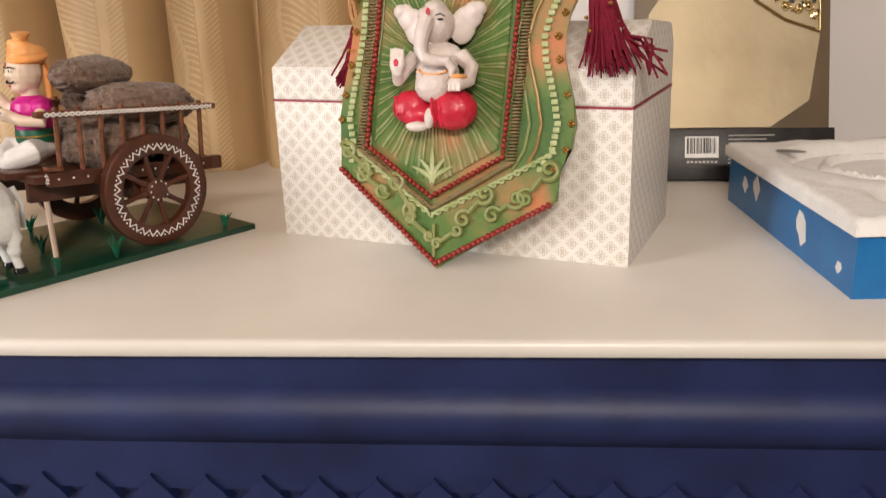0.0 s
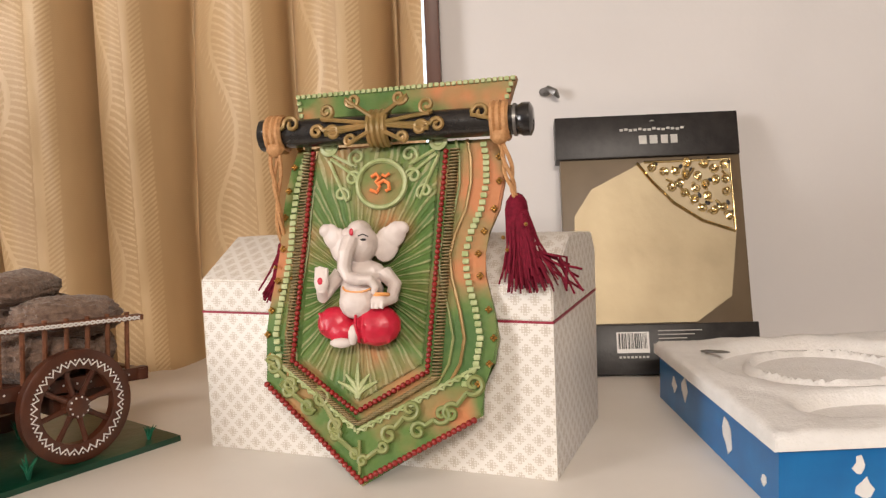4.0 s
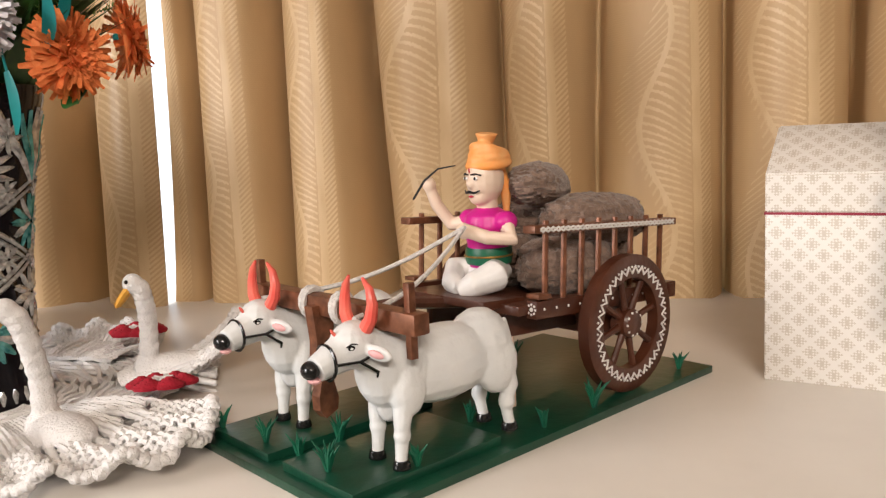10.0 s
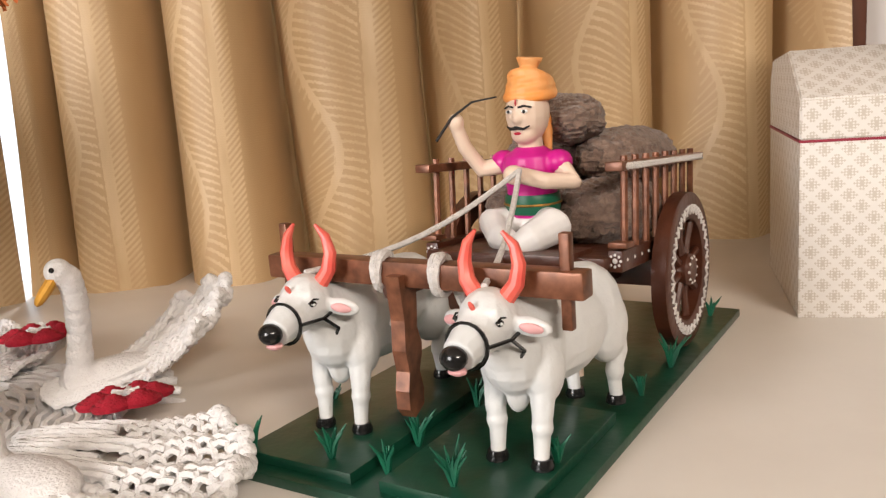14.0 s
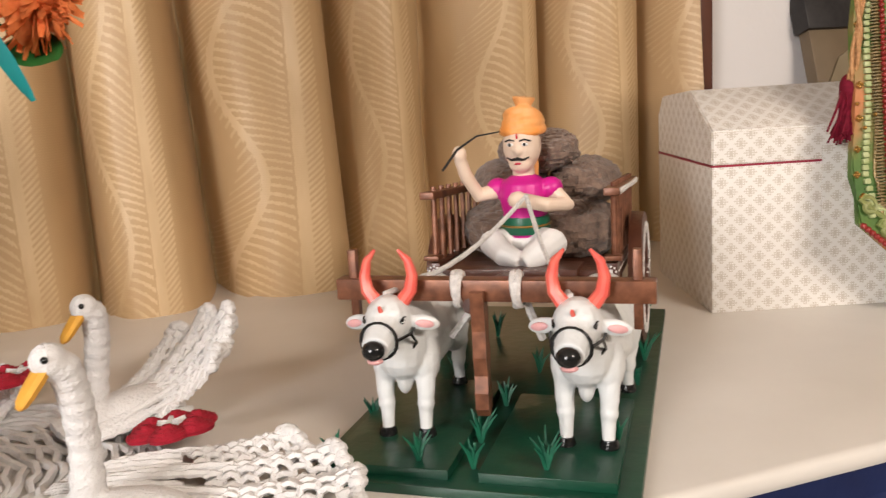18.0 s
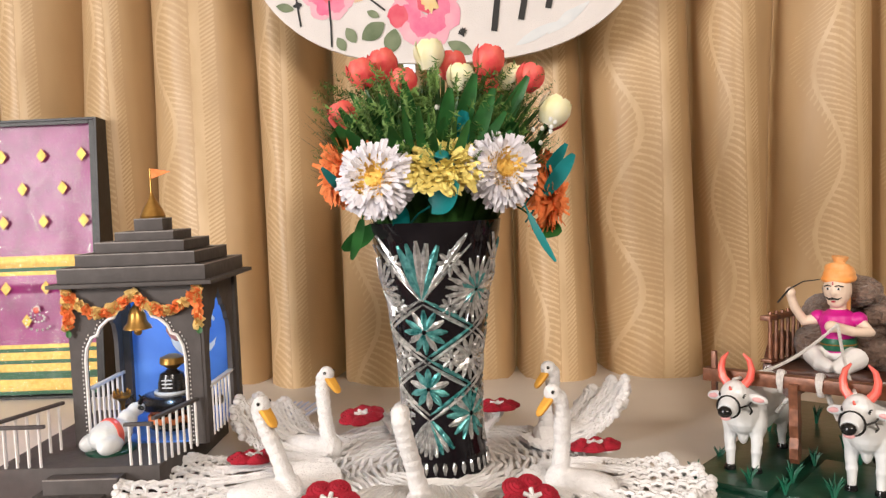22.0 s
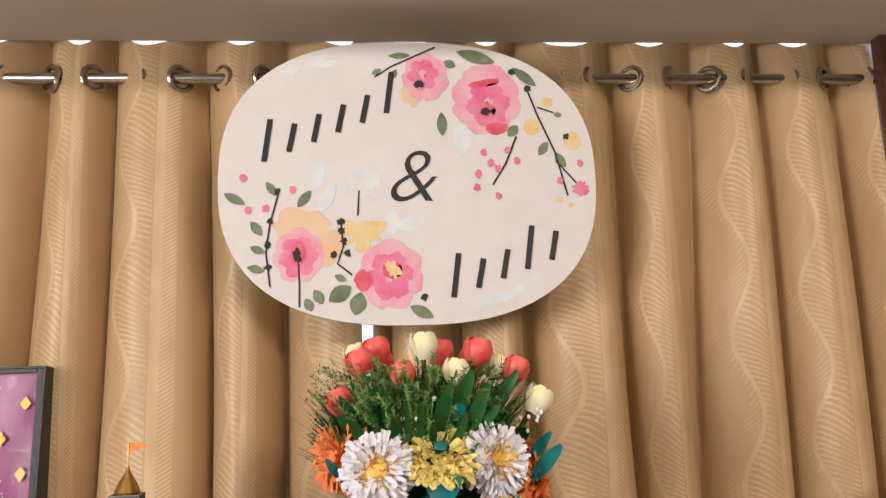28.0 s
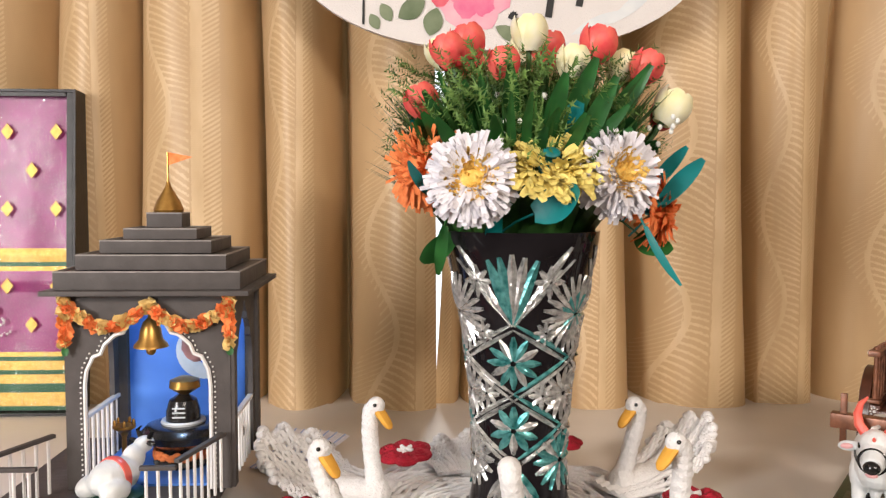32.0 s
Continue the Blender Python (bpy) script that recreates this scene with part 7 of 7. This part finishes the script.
    # garland
    rnd = random.Random(9)
    for mi, name in ((0, "orange_paper"), (1, "cream_paper")):
        bm = bmesh.new()
        line = []
        for k in range(60):
            u = -1 + 2 * k / 59
            zz = 0.236 - 0.022 * abs(math.sin(math.pi * (1 - abs(u)))) - 0.004
            line.append((hx + u * 0.081, zz))
        line += [(hx + s * 0.082, 0.236 - 0.0055 * k) for s in (-1, 1) for k in range(9)]
        for i, (x, zz) in enumerate(line):
            if (i // 4) % 2 == mi:
                for j in range(4):
                    pm = Matrix.Translation((x + rnd.uniform(-0.003, 0.003), hy - 0.006, zz + rnd.uniform(-0.003, 0.003))) @ Euler((rnd.uniform(0, 6), rnd.uniform(0, 6), rnd.uniform(0, 6))).to_matrix().to_4x4()
                    petal(bm, pm @ pose(0, -0.006, 0), 0.013, 0.011, bend=0.004, n=3)
        part("garland", bm, name, t, "crepe paper garland", sharp=180)
    for s in (-1, 1):
        bm = bmesh.new()
        petal(bm, pose(hx + s * 0.082, hy - 0.006, 0.180, 90, 0, 0), 0.010, 0.008, n=3)
        part("garland_end", bm, "green_leaf", t, sharp=180)
    # bell
    bm = bmesh.new()
    lathe(bm, [(0.0175, 0), (0.0165, 0.003), (0.012, 0.008), (0.0105, 0.018), (0.0075, 0.026), (0.003, 0.030), (0.002, 0.036)], (hx - 0.002, hy + 0.012, 0.186), 20)
    ball(bm, (hx - 0.002, hy + 0.012, 0.182), 0.005, 10)
    part("bell", bm, "brass", t, "brass bell under the arch")
    # stone idol on its basin, one mesh, with a hanging pot above
    ix, iy = hx + 0.012, hy + 0.080
    bm = bmesh.new()
    lathe(bm, [(0.030, 0), (0.033, 0.004), (0.030, 0.010), (0.026, 0.016), (0.030, 0.022), (0.044, 0.030), (0.046, 0.038), (0.040, 0.044), (0.030, 0.046)], (ix, iy, PH + 0.002), 28)
    box(bm, (ix + 0.042, iy, PH + 0.036), (0.05, 0.018, 0.012), bevel=0.003)
    lathe(bm, [(0.019, 0.044), (0.0185, 0.060), (0.015, 0.072), (0.006, 0.078)], (ix, iy, PH + 0.002), 20)
    tube(bm, [(ix + 0.022 * math.cos(a), iy + 0.022 * math.sin(a), PH + 0.05) for a in [k * math.pi / 9 for k in range(18)]], 0.0025, 6, closed=True, mi=1)
    for k in range(3):
        box(bm, (ix, iy - 0.0195, PH + 0.058 + 0.005 * k), (0.014, 0.001, 0.0015), mi=1)
    lathe(bm, [(0.005, 0.078), (0.017, 0.086), (0.016, 0.094), (0.006, 0.098)], (ix + 0.002, iy, PH + 0.002), 18, mi=2)
    part("stone_idol", bm, ["black_paint", "moon", "brass"], t, "black stone idol on a basin")
    bm = bmesh.new()
    for k in range(90):
        a = 2 * math.pi * k / 90
        ball(bm, (ix + 0.031 * math.cos(a), iy + 0.031 * math.sin(a), PH + 0.016 + rnd.uniform(-0.003, 0.003)), 0.0034, 5)
    part("basin_garland", bm, "orange_paper", t, "orange garland round the basin")
    bm = bmesh.new()
    lathe(bm, [(0.004, -0.004), (0.010, 0.0), (0.0155, 0.010), (0.0145, 0.020), (0.008, 0.027), (0.0105, 0.033), (0.0095, 0.034)], (ix + 0.020, iy - 0.020, 0.165), 18)
    tube(bm, [(ix + 0.020, iy - 0.020, 0.198), (ix + 0.020, iy - 0.020, 0.238)], 0.001, 5)
    part("hanging_pot", bm, "pink", t, "pale pot hanging over the idol")
    for x in (hx - 0.042, hx + 0.062):
        bm = bmesh.new()
        lathe(bm, [(0.009, 0), (0.008, 0.003), (0.003, 0.006), (0.0026, 0.040), (0.006, 0.046), (0.012, 0.050), (0.012, 0.053), (0.003, 0.054)], (x, hy + 0.045 if x < hx else hy + 0.06, PH + 0.002), 14)
        for k in range(5):
            a = k * 1.26
            ball(bm, (x + 0.010 * math.cos(a), (hy + 0.045 if x < hx else hy + 0.06) + 0.010 * math.sin(a), PH + 0.058), (0.002, 0.002, 0.004), 6)
        part("oil_lamp", bm, "brass", t, "brass oil lamp on a stem")
    # kneeling white bull on its mat, one mesh
    bm = bmesh.new()
    ball(bm, (0, 0, 0.020), (0.020, 0.030, 0.019))
    ball(bm, (0, 0.026, 0.032), (0.010, 0.014, 0.014))
    ball(bm, (0, 0.040, 0.042), (0.009, 0.013, 0.009))
    ball(bm, (-0.016, -0.014, 0.012), (0.012, 0.018, 0.012))
    ball(bm, (0.016, -0.014, 0.012), (0.012, 0.018, 0.012))
    bm = melt(bm, 0.0016, 3)
    lathe(bm, [(0.030, 0.0), (0.030, 0.003), (0.028, 0.004)], (0, 0, 0), 20, mi=1)
    lathe(bm, [(0.0205, 0.0), (0.0215, 0.004), (0.0205, 0.008)], (0, 0, 0), 20, mi=2)
    vs = bm.verts[-60:]
    bmesh.ops.transform(bm, matrix=pose(0, 0.004, 0.020, 90, 0, 0) @ Matrix.Diagonal((1.0, 0.98, 1, 1)), verts=vs)
    for s in (-1, 1):
        tube(bm, [(s * 0.006, 0.042, 0.049), (s * 0.010, 0.042, 0.056), (s * 0.005, 0.042, 0.060)], [0.003, 0.002, 0.001], 6, mi=3)
        ball(bm, (s * 0.012, 0.038, 0.045), (0.006, 0.003, 0.003), 8, mi=3)
    part("kneeling_bull", bm, ["bull_white", "board", "horn", "eye"], t, "white kneeling bull on a green mat").matrix_basis = pose(0.006, 0.052, PH, 0, 0, -28)
    # railings
    rz = PH + 0.054

    def railing(p, q, n, mat_top="grey_paint"):
        p, q = Vector(p), Vector(q)
        bm = bmesh.new()
        m = (q - p).to_track_quat("Y", "Z").to_matrix().to_4x4()
        L = (q - p).length
        box(bm, (0, L / 2, 0), (0.006, L, 0.004), m=Matrix.Translation(p) @ m, bevel=0.0006)
        part("handrail", bm, mat_top, t)
        for k in range(n):
            c = p.lerp(q, (k + 0.5) / n)
            bm = bmesh.new()
            tube(bm, [(c.x, c.y, PH - 0.0005), (c.x, c.y, c.z)], 0.0018, 6)
            part("baluster", bm, "white_paint", t, "white baluster")

    railing((0.084, -0.008, rz), (0.112, hy - 0.003, rz + 0.004), 7)
    railing((0.050, -0.008, rz - 0.006), (0.0835, -0.008, rz - 0.006), 3)
    railing((-0.10, -0.008, rz - 0.006), (-0.044, -0.008, rz - 0.006), 4)
    railing((-0.10, -0.006, rz), (-0.058, hy - 0.003, rz + 0.004), 6)
    railing((hx + hw - 0.005, hy + 0.02, rz + 0.012), (hx + hw - 0.005, hy + hd - 0.02, rz + 0.012), 8, "white_paint")
    railing((hx - hw + 0.004, hy + 0.02, rz + 0.012), (hx - hw + 0.004, hy + hd - 0.02, rz + 0.012), 8, "white_paint")
    # small cool point light added to brighten the inside of the shrine
    d = bpy.data.lights.new("shrine_lamp", "POINT")
    d.energy, d.color, d.shadow_soft_size = 0.42, (0.45, 0.68, 1.0), 0.008
    new("shrine_lamp", d).location = t.matrix_world @ Vector((hx + 0.01, hy + 0.06, 0.228))


temple()


# ---- boxed magenta saree ----
def saree_box():
    t = thing("saree_box", "black gift box with a magenta gold-bordered saree under film", "gift box", pose(-1.896, 1.345, TOP + 0.001, 0, 0, 2) @ pose(0, 0, 0, -4, 0, 0))
    W, H, D = 0.325, 0.505, 0.062
    bm = bmesh.new()
    th = 0.004
    for c, s in (((W / 2, D - th / 2, H / 2), (W, th, H)), ((th / 2, (D - th) / 2, H / 2), (th, D - th, H)), ((W - th / 2, (D - th) / 2, H / 2), (th, D - th, H)), ((W / 2, (D - th) / 2, th / 2), (W - 2 * th, D - th, th)), ((W / 2, (D - th) / 2, H - th / 2), (W - 2 * th, D - th, th)), ((W - 0.009, 0.002, H / 2), (0.009, 0.003, H - 0.01)), ((0.009, 0.002, H / 2), (0.009, 0.003, H - 0.01)), ((W / 2, 0.002, H - 0.008), (W - 0.03, 0.003, 0.006))):
        box(bm, c, s)
        part("box_panel", bm, "black_card", t, "black card panel", smooth=False)
        bm = bmesh.new()
    bm.free()
    bm = bmesh.new()
    nx, nz = 46, 70
    g = []
    for i in range(nx + 1):
        row = []
        for j in range(nz + 1):
            x, z = 0.007 + (W - 0.014) * i / nx, 0.006 + (H - 0.014) * j / nz
            y = 0.014 + 0.0025 * noise.noise(Vector((x * 16, z * 9, 0))) + (0.006 if z < 0.225 else 0.0) * 0 - (0.004 if 0.20 < z < 0.24 else 0)
            row.append(bm.verts.new((x, y, z)))
        g.append(row)
    for i in range(nx):
        for j in range(nz):
            f = bm.faces.new((g[i][j], g[i + 1][j], g[i + 1][j + 1], g[i][j + 1]))
            zc = (j + 0.5) / nz * H
            mi = 0
            for z0, z1, k in ((0.0, 0.008, 2), (0.008, 0.030, 1), (0.030, 0.040, 2), (0.040, 0.056, 1), (0.056, 0.066, 2), (0.066, 0.078, 1), (0.078, 0.088, 2), (0.088, 0.096, 1), (0.222, 0.232, 1), (0.232, 0.236, 2), (0.236, 0.25, 1), (0.25, 0.254, 2), (0.254, 0.262, 1)):
                if z0 <= zc < z1:
                    mi = k
            f.material_index = mi
    part("saree", bm, ["saree", "zari", "zari_green"], t, "folded magenta silk with gold and green borders", sharp=180)
    bm = bmesh.new()
    for r in range(9):
        for c in range(5):
            z = 0.140 + 0.060 * r
            x = 0.034 + 0.074 * c + (0.037 if r % 2 else 0)
            if 0.21 < z < 0.275 or z > H - 0.03 or x > W - 0.02:
                continue
            slab(bm, [(0, -0.0125), (0.0095, 0), (0, 0.0125), (-0.0095, 0)], -0.001, 0.001, pose(x, 0.008, z, 90, 0, 0))
    part("gold_motifs", bm, "zari", t, "gold woven diamonds", smooth=False)
    bm = bmesh.new()
    rnd = random.Random(3)
    for cx, cz in ((0.20, 0.16), (0.10, 0.17)):
        for k in range(26):
            a = k * 0.5
            ball(bm, (cx + 0.006 * math.cos(a) * (1 + 0.12 * k), 0.007, cz + 0.010 * math.sin(a) - 0.0012 * k), 0.0018, 6)
        ball(bm, (cx, 0.007, cz), (0.006, 0.002, 0.006), 8, mi=1)
    part("beaded_motif", bm, ["white_paint", "horn"], t, "beaded jewel motif")
    bm = bmesh.new()
    g = []
    for i in range(27):
        g.append([bm.verts.new((0.005 + (W - 0.01) * i / 26, 0.0045 - 0.0022 * abs(noise.noise(Vector((i * 0.21 + j * 0.13, j * 0.09 - i * 0.12, 4)))), 0.005 + (H - 0.012) * j / 36)) for j in range(37)])
    for i in range(26):
        for j in range(36):
            bm.faces.new((g[i][j], g[i + 1][j], g[i + 1][j + 1], g[i][j + 1]))
    film = part("film", bm, "film", t, "clear crinkled film", sharp=180)
    film.visible_shadow = False


saree_box()


# ---- red embroidered cloth under the temple steps ----
def red_cloth():
    t = thing("red_cloth", "red silk cloth with gold embroidery hanging over the edge", "cloth")
    poly = [(-1.62, 0.93), (-1.40, 0.915), (-1.262, 0.908), (-1.215, 0.82), (-1.192, 0.735), (-1.192, 0.700), (-1.62, 0.700)]
    bm = bmesh.new()
    g = []
    for i in range(49):
        x = -1.64 + 0.45 * i / 48
        right = i / 48
        row = []
        for j in range(33):
            y = 0.93 - 0.28 * j / 32 - 0.03 * right
            xx = x + (0.05 * (1 - min(1, max(0, (0.91 - y) / 0.2))) * -right)
            edge = front_y(xx)
            if y >= edge:
                p = (xx, y, TOP + 0.0035 + 0.0012 * noise.noise(Vector((xx * 20, y * 20, 2))))
            else:
                e = edge - y
                p = (xx, edge - 0.003 - 0.01 * math.sin(xx * 40) * e * 3, TOP + 0.001 - e)
            row.append(bm.verts.new(p))
        g.append(row)
    for i in range(48):
        for j in range(32):
            bm.faces.new((g[i][j], g[i][j + 1], g[i + 1][j + 1], g[i + 1][j]))
    bmesh.ops.recalc_face_normals(bm, faces=bm.faces)
    part("fabric", bm, "red_cloth", t, sharp=180)
    bm = bmesh.new()
    rnd = random.Random(31)
    for k in range(120):
        u = rnd.random()
        if k % 3:
            x, y = -1.40 + 0.16 * u + rnd.uniform(-0.01, 0.015), 0.828 - 0.05 * rnd.random() - 0.05 * u * rnd.random()
        else:
            x, y = -1.27 + 0.05 * rnd.random(), 0.82 - 0.07 * rnd.random()
        r = rnd.uniform(0.006, 0.011)
        tube(bm, [(p[0], p[1], TOP + 0.0048) for p in curl((x, y), r, rnd.uniform(0, 360), 1.6, 16)], 0.0009, 5)
    for cx, cy in ((-1.42, 0.775), (-1.50, 0.785)):
        for R in (0.016, 0.022):
            tube(bm, [(cx + R * math.cos(a), cy + 0.8 * R * math.sin(a), TOP + 0.0048) for a in [k * math.pi / 12 for k in range(24)]], 0.0011, 5, closed=True)
    tagged(part("gold_embroidery", bm, "zari", t, "gold thread embroidery"), kind="stuff")


red_cloth()


# ---- painted oval board hung before the curtain ----
def name_board():
    t = thing("painted_board", "white oval canvas board with painted pink flowers and bars", "sign", pose(-0.924, 1.315, 1.618, 90, 0.5, 0))
    s = 0.678 / 668

    def q(x, y):
        return ((x - 722) * s, (320 - y) * s)

    n = 72
    poly = []
    for k in range(n):
        a = 2 * math.pi * k / n
        c, d = math.cos(a), math.sin(a)
        poly.append((0.340 * math.copysign(abs(c) ** 0.80, c), 0.262 * math.copysign(abs(d) ** 0.80, d)))
    bm = bmesh.new()
    slab(bm, poly, -0.014, 0.0, bevel=0.004)
    part("board", bm, "canvas", t, "white rounded canvas board")

    def paint(name, material, shapes, z):
        """Lays each painted shape on the board as a part of its own."""
        for i, sh in enumerate(shapes):
            bm = bmesh.new()
            if sh[0] == "fan":
                ring = [bm.verts.new((x, y, z + 0.00002 * i)) for x, y in sh[1]]
                mid = bm.verts.new(sum((v.co for v in ring), Vector()) / len(ring))
                for k in range(len(ring)):
                    bm.faces.new((mid, ring[k], ring[(k + 1) % len(ring)]))
            else:
                vs = [bm.verts.new((x, y, z + 0.00002 * i)) for x, y in sh]
                n = len(vs)
                for k in range(n // 2 - 1):
                    if len({k, k + 1, n - 2 - k, n - 1 - k}) == 4:
                        bm.faces.new((vs[k], vs[k + 1], vs[n - 2 - k], vs[n - 1 - k]))
            part(name, bm, material, t, smooth=False)

    rnd = random.Random(17)

    def blob(x, y, rx, ry, turn=0, rough=0.12, n=20):
        cx, cy = q(x, y)
        a0 = radians(turn)
        out = []
        for k in range(n):
            a = 2 * math.pi * k / n
            w = 1 + rnd.uniform(-rough, rough)
            px, py = rx * s * w * math.cos(a), ry * s * w * math.sin(a)
            out.append((cx + px * math.cos(a0) - py * math.sin(a0), cy + px * math.sin(a0) + py * math.cos(a0)))
        return ("fan", out)

    def leafy(x, y, x2, y2, w):
        p, r = Vector(q(x, y)), Vector(q(x2, y2))
        d = r - p
        nrm = Vector((-d.y, d.x)).normalized() * w * s
        up = [p + d * v + nrm * (math.sin(math.pi * v) ** 0.8 + 0.02) for v in [k / 8 for k in range(8)] + [0.985]]
        dn = [p + d * v - nrm * (math.sin(math.pi * v) ** 0.8 + 0.02) for v in [0.985] + [k / 8 for k in range(7, -1, -1)]]
        return [(v.x, v.y) for v in up + dn]

    def stroke(pts, w):
        out_l, out_r = [], []
        P = [Vector(q(*p)) for p in pts]
        for i, p in enumerate(P):
            d = (P[min(i + 1, len(P) - 1)] - P[max(i - 1, 0)]).normalized()
            nn = Vector((-d.y, d.x)) * w * s
            out_l.append(p + nn)
            out_r.append(p - nn)
        return [(v.x, v.y) for v in out_l + out_r[::-1]]

    grey = [leafy(490, 135, 530, 105, 9), leafy(530, 118, 575, 90, 9), leafy(560, 112, 595, 100, 6), leafy(555, 340, 565, 285, 13), leafy(560, 380, 590, 325, 13), leafy(690, 420, 690, 370, 12), leafy(695, 405, 748, 395, 13), leafy(805, 280, 830, 215, 16), leafy(800, 245, 825, 220, 12), leafy(830, 555, 900, 520, 8), leafy(880, 540, 950, 490, 8), leafy(900, 520, 930, 500, 6), blob(640, 325, 28, 24, rough=0.35)]
    paint("grey_leaf", "pt_grey", grey, 0.0006)
    paint("peach_wash", "pt_peach", [blob(535, 405, 52, 32, -15, 0.16), blob(570, 440, 36, 34, 0, 0.16), blob(727, 160, 20, 24, 0, 0.16)], 0.0008)
    paint("yellow_spray", "pt_yellow", [blob(640, 415, 34, 28, 0, 0.45, 26), blob(945, 222, 15, 17), blob(1017, 248, 16, 17), blob(973, 175, 11, 10), blob(990, 357, 6, 6), blob(1010, 368, 5, 5)], 0.0009)
    rose = []
    for cx, cy, R, k in ((528, 455, 44, 7), (686, 490, 58, 7), (862, 170, 62, 8), (752, 130, 42, 7)):
        for i in range(k):
            a = 2 * math.pi * i / k + 0.3
            rose.append(blob(cx + 0.55 * R * math.cos(a), cy + 0.62 * R * math.sin(a), 0.48 * R, 0.48 * R, rough=0.09))
    paint("rose_petal", "pt_rose", rose, 0.0010)
    pink = []
    for cx, cy, R, k in ((528, 458, 34, 6), (686, 492, 40, 6), (866, 180, 40, 6), (748, 125, 28, 6)):
        for i in range(k):
            a = 2 * math.pi * i / k + 0.9
            pink.append(blob(cx + 0.6 * R * math.cos(a), cy + 0.7 * R * math.sin(a), 0.42 * R, 0.40 * R, rough=0.16))
    pink += [blob(x, y, 6, 7, rough=0.25) for x, y in ((855, 270), (845, 310), (868, 290), (898, 265), (880, 300), (915, 285), (842, 335), (880, 350), (1030, 290), (992, 322), (1028, 337), (430, 318), (440, 375), (470, 372), (517, 338))]
    pink += [blob(1028, 337, 14, 14, rough=0.25)]
    paint("pink_petal", "pt_pink", pink, 0.0012)
    paint("crimson_heart", "pt_deep", [blob(528, 452, 13, 22), blob(690, 482, 18, 15), blob(858, 192, 20, 18), blob(742, 128, 17, 20), blob(640, 500, 16, 18), blob(880, 225, 22, 12), blob(860, 140, 30, 7, 10)], 0.0014)
    paint("dark_stamen", "ink", [blob(526, 456, 6, 13, 10, 0.35), blob(861, 195, 9, 7, 0, 0.35), blob(741, 142, 9, 7, 0, 0.4)], 0.0016)
    paint("yellow_stamen", "pt_yellow", [blob(690, 480, 17, 10, -50, 0.35)], 0.0016)
    green = [leafy(685, 90, 725, 88, 6), leafy(655, 125, 672, 115, 5), leafy(688, 135, 700, 115, 6), leafy(780, 195, 782, 240, 9), leafy(785, 100, 808, 108, 8), leafy(810, 80, 880, 100, 12), leafy(912, 110, 955, 145, 9), leafy(985, 198, 1000, 200, 5), leafy(955, 275, 972, 250, 8), leafy(985, 270, 1003, 298, 8), leafy(398, 345, 435, 365, 8), leafy(445, 395, 465, 420, 8), leafy(445, 440, 470, 450, 7), leafy(440, 475, 470, 482, 7), leafy(470, 325, 490, 350, 7), leafy(525, 370, 548, 340, 8), leafy(540, 530, 552, 552, 8), leafy(555, 515, 570, 540, 9), leafy(580, 535, 618, 510, 14), leafy(625, 560, 635, 520, 14), leafy(720, 545, 760, 565, 10), leafy(590, 490, 610, 500, 6), leafy(900, 240, 918, 220, 9)]
    paint("olive_leaf", "pt_green", green, 0.0013)
    stems = [stroke([(492, 345), (478, 400), (472, 450), (480, 510)], 1.6), stroke([(528, 470), (530, 510), (530, 545)], 1.6), stroke([(600, 390), (605, 440), (595, 470), (620, 490)], 1.6), stroke([(632, 340), (630, 385)], 1.4), stroke([(935, 145), (955, 200), (985, 270), (1005, 350)], 1.6), stroke([(955, 185), (985, 195)], 1.4), stroke([(985, 285), (1025, 330)], 1.4), stroke([(915, 240), (895, 290), (870, 330)], 1.8), stroke([(660, 130), (690, 110), (770, 72)], 1.4)]
    stems += [blob(x, y, 6, 6, 0, 0.4) for x, y in ((490, 342), (478, 395), (475, 435), (476, 475), (600, 395), (602, 412), (606, 430), (612, 452), (588, 455), (745, 530), (910, 118), (938, 150), (1005, 240))]
    paint("stem", "ink", stems, 0.0015)
    # names stand as plain bars; the ampersand between them can be read
    bars = []
    for x0, y0, x1, y1, n, w in ((470, 262, 685, 172, 6, 5), (800, 505, 975, 440, 5, 5)):
        for i in range(n):
            x, y = x0 + (x1 - x0) * i / (n - 1), y0 + (y1 - y0) * i / (n - 1)
            tall = 52 if i == 0 or i == n - (1 if n == 6 else 2) else 26
            bars.append(stroke([(x - 4, y + 26), (x + 6, y - tall)], w))
    paint("letter_bar", "ink", bars, 0.0017)
    cu = bpy.data.curves.new("ampersand", "FONT")
    cu.offset = -0.0022
    cu.body, cu.size, cu.align_x, cu.align_y, cu.shear = "&", 0.145, "CENTER", "CENTER", 0.25
    ob = new("ampersand", cu)
    bpy.context.view_layer.update()
    me = bpy.data.meshes.new_from_object(ob.evaluated_get(bpy.context.evaluated_depsgraph_get()))
    bpy.data.objects.remove(ob)
    bm = bmesh.new()
    bm.from_mesh(me)
    bmesh.ops.translate(bm, vec=(*q(722, 318), 0.0018), verts=bm.verts)
    part("ampersand", bm, "ink", t, "black lettered ampersand", smooth=False)
    bm = bmesh.new()
    tube(bm, [(-0.02, 0.235, -0.012), (-0.02, 0.262, -0.09), (-0.02, 0.268, -0.16)], 0.0015, 5)
    part("hanger", bm, "metal_grey", t)


name_board()
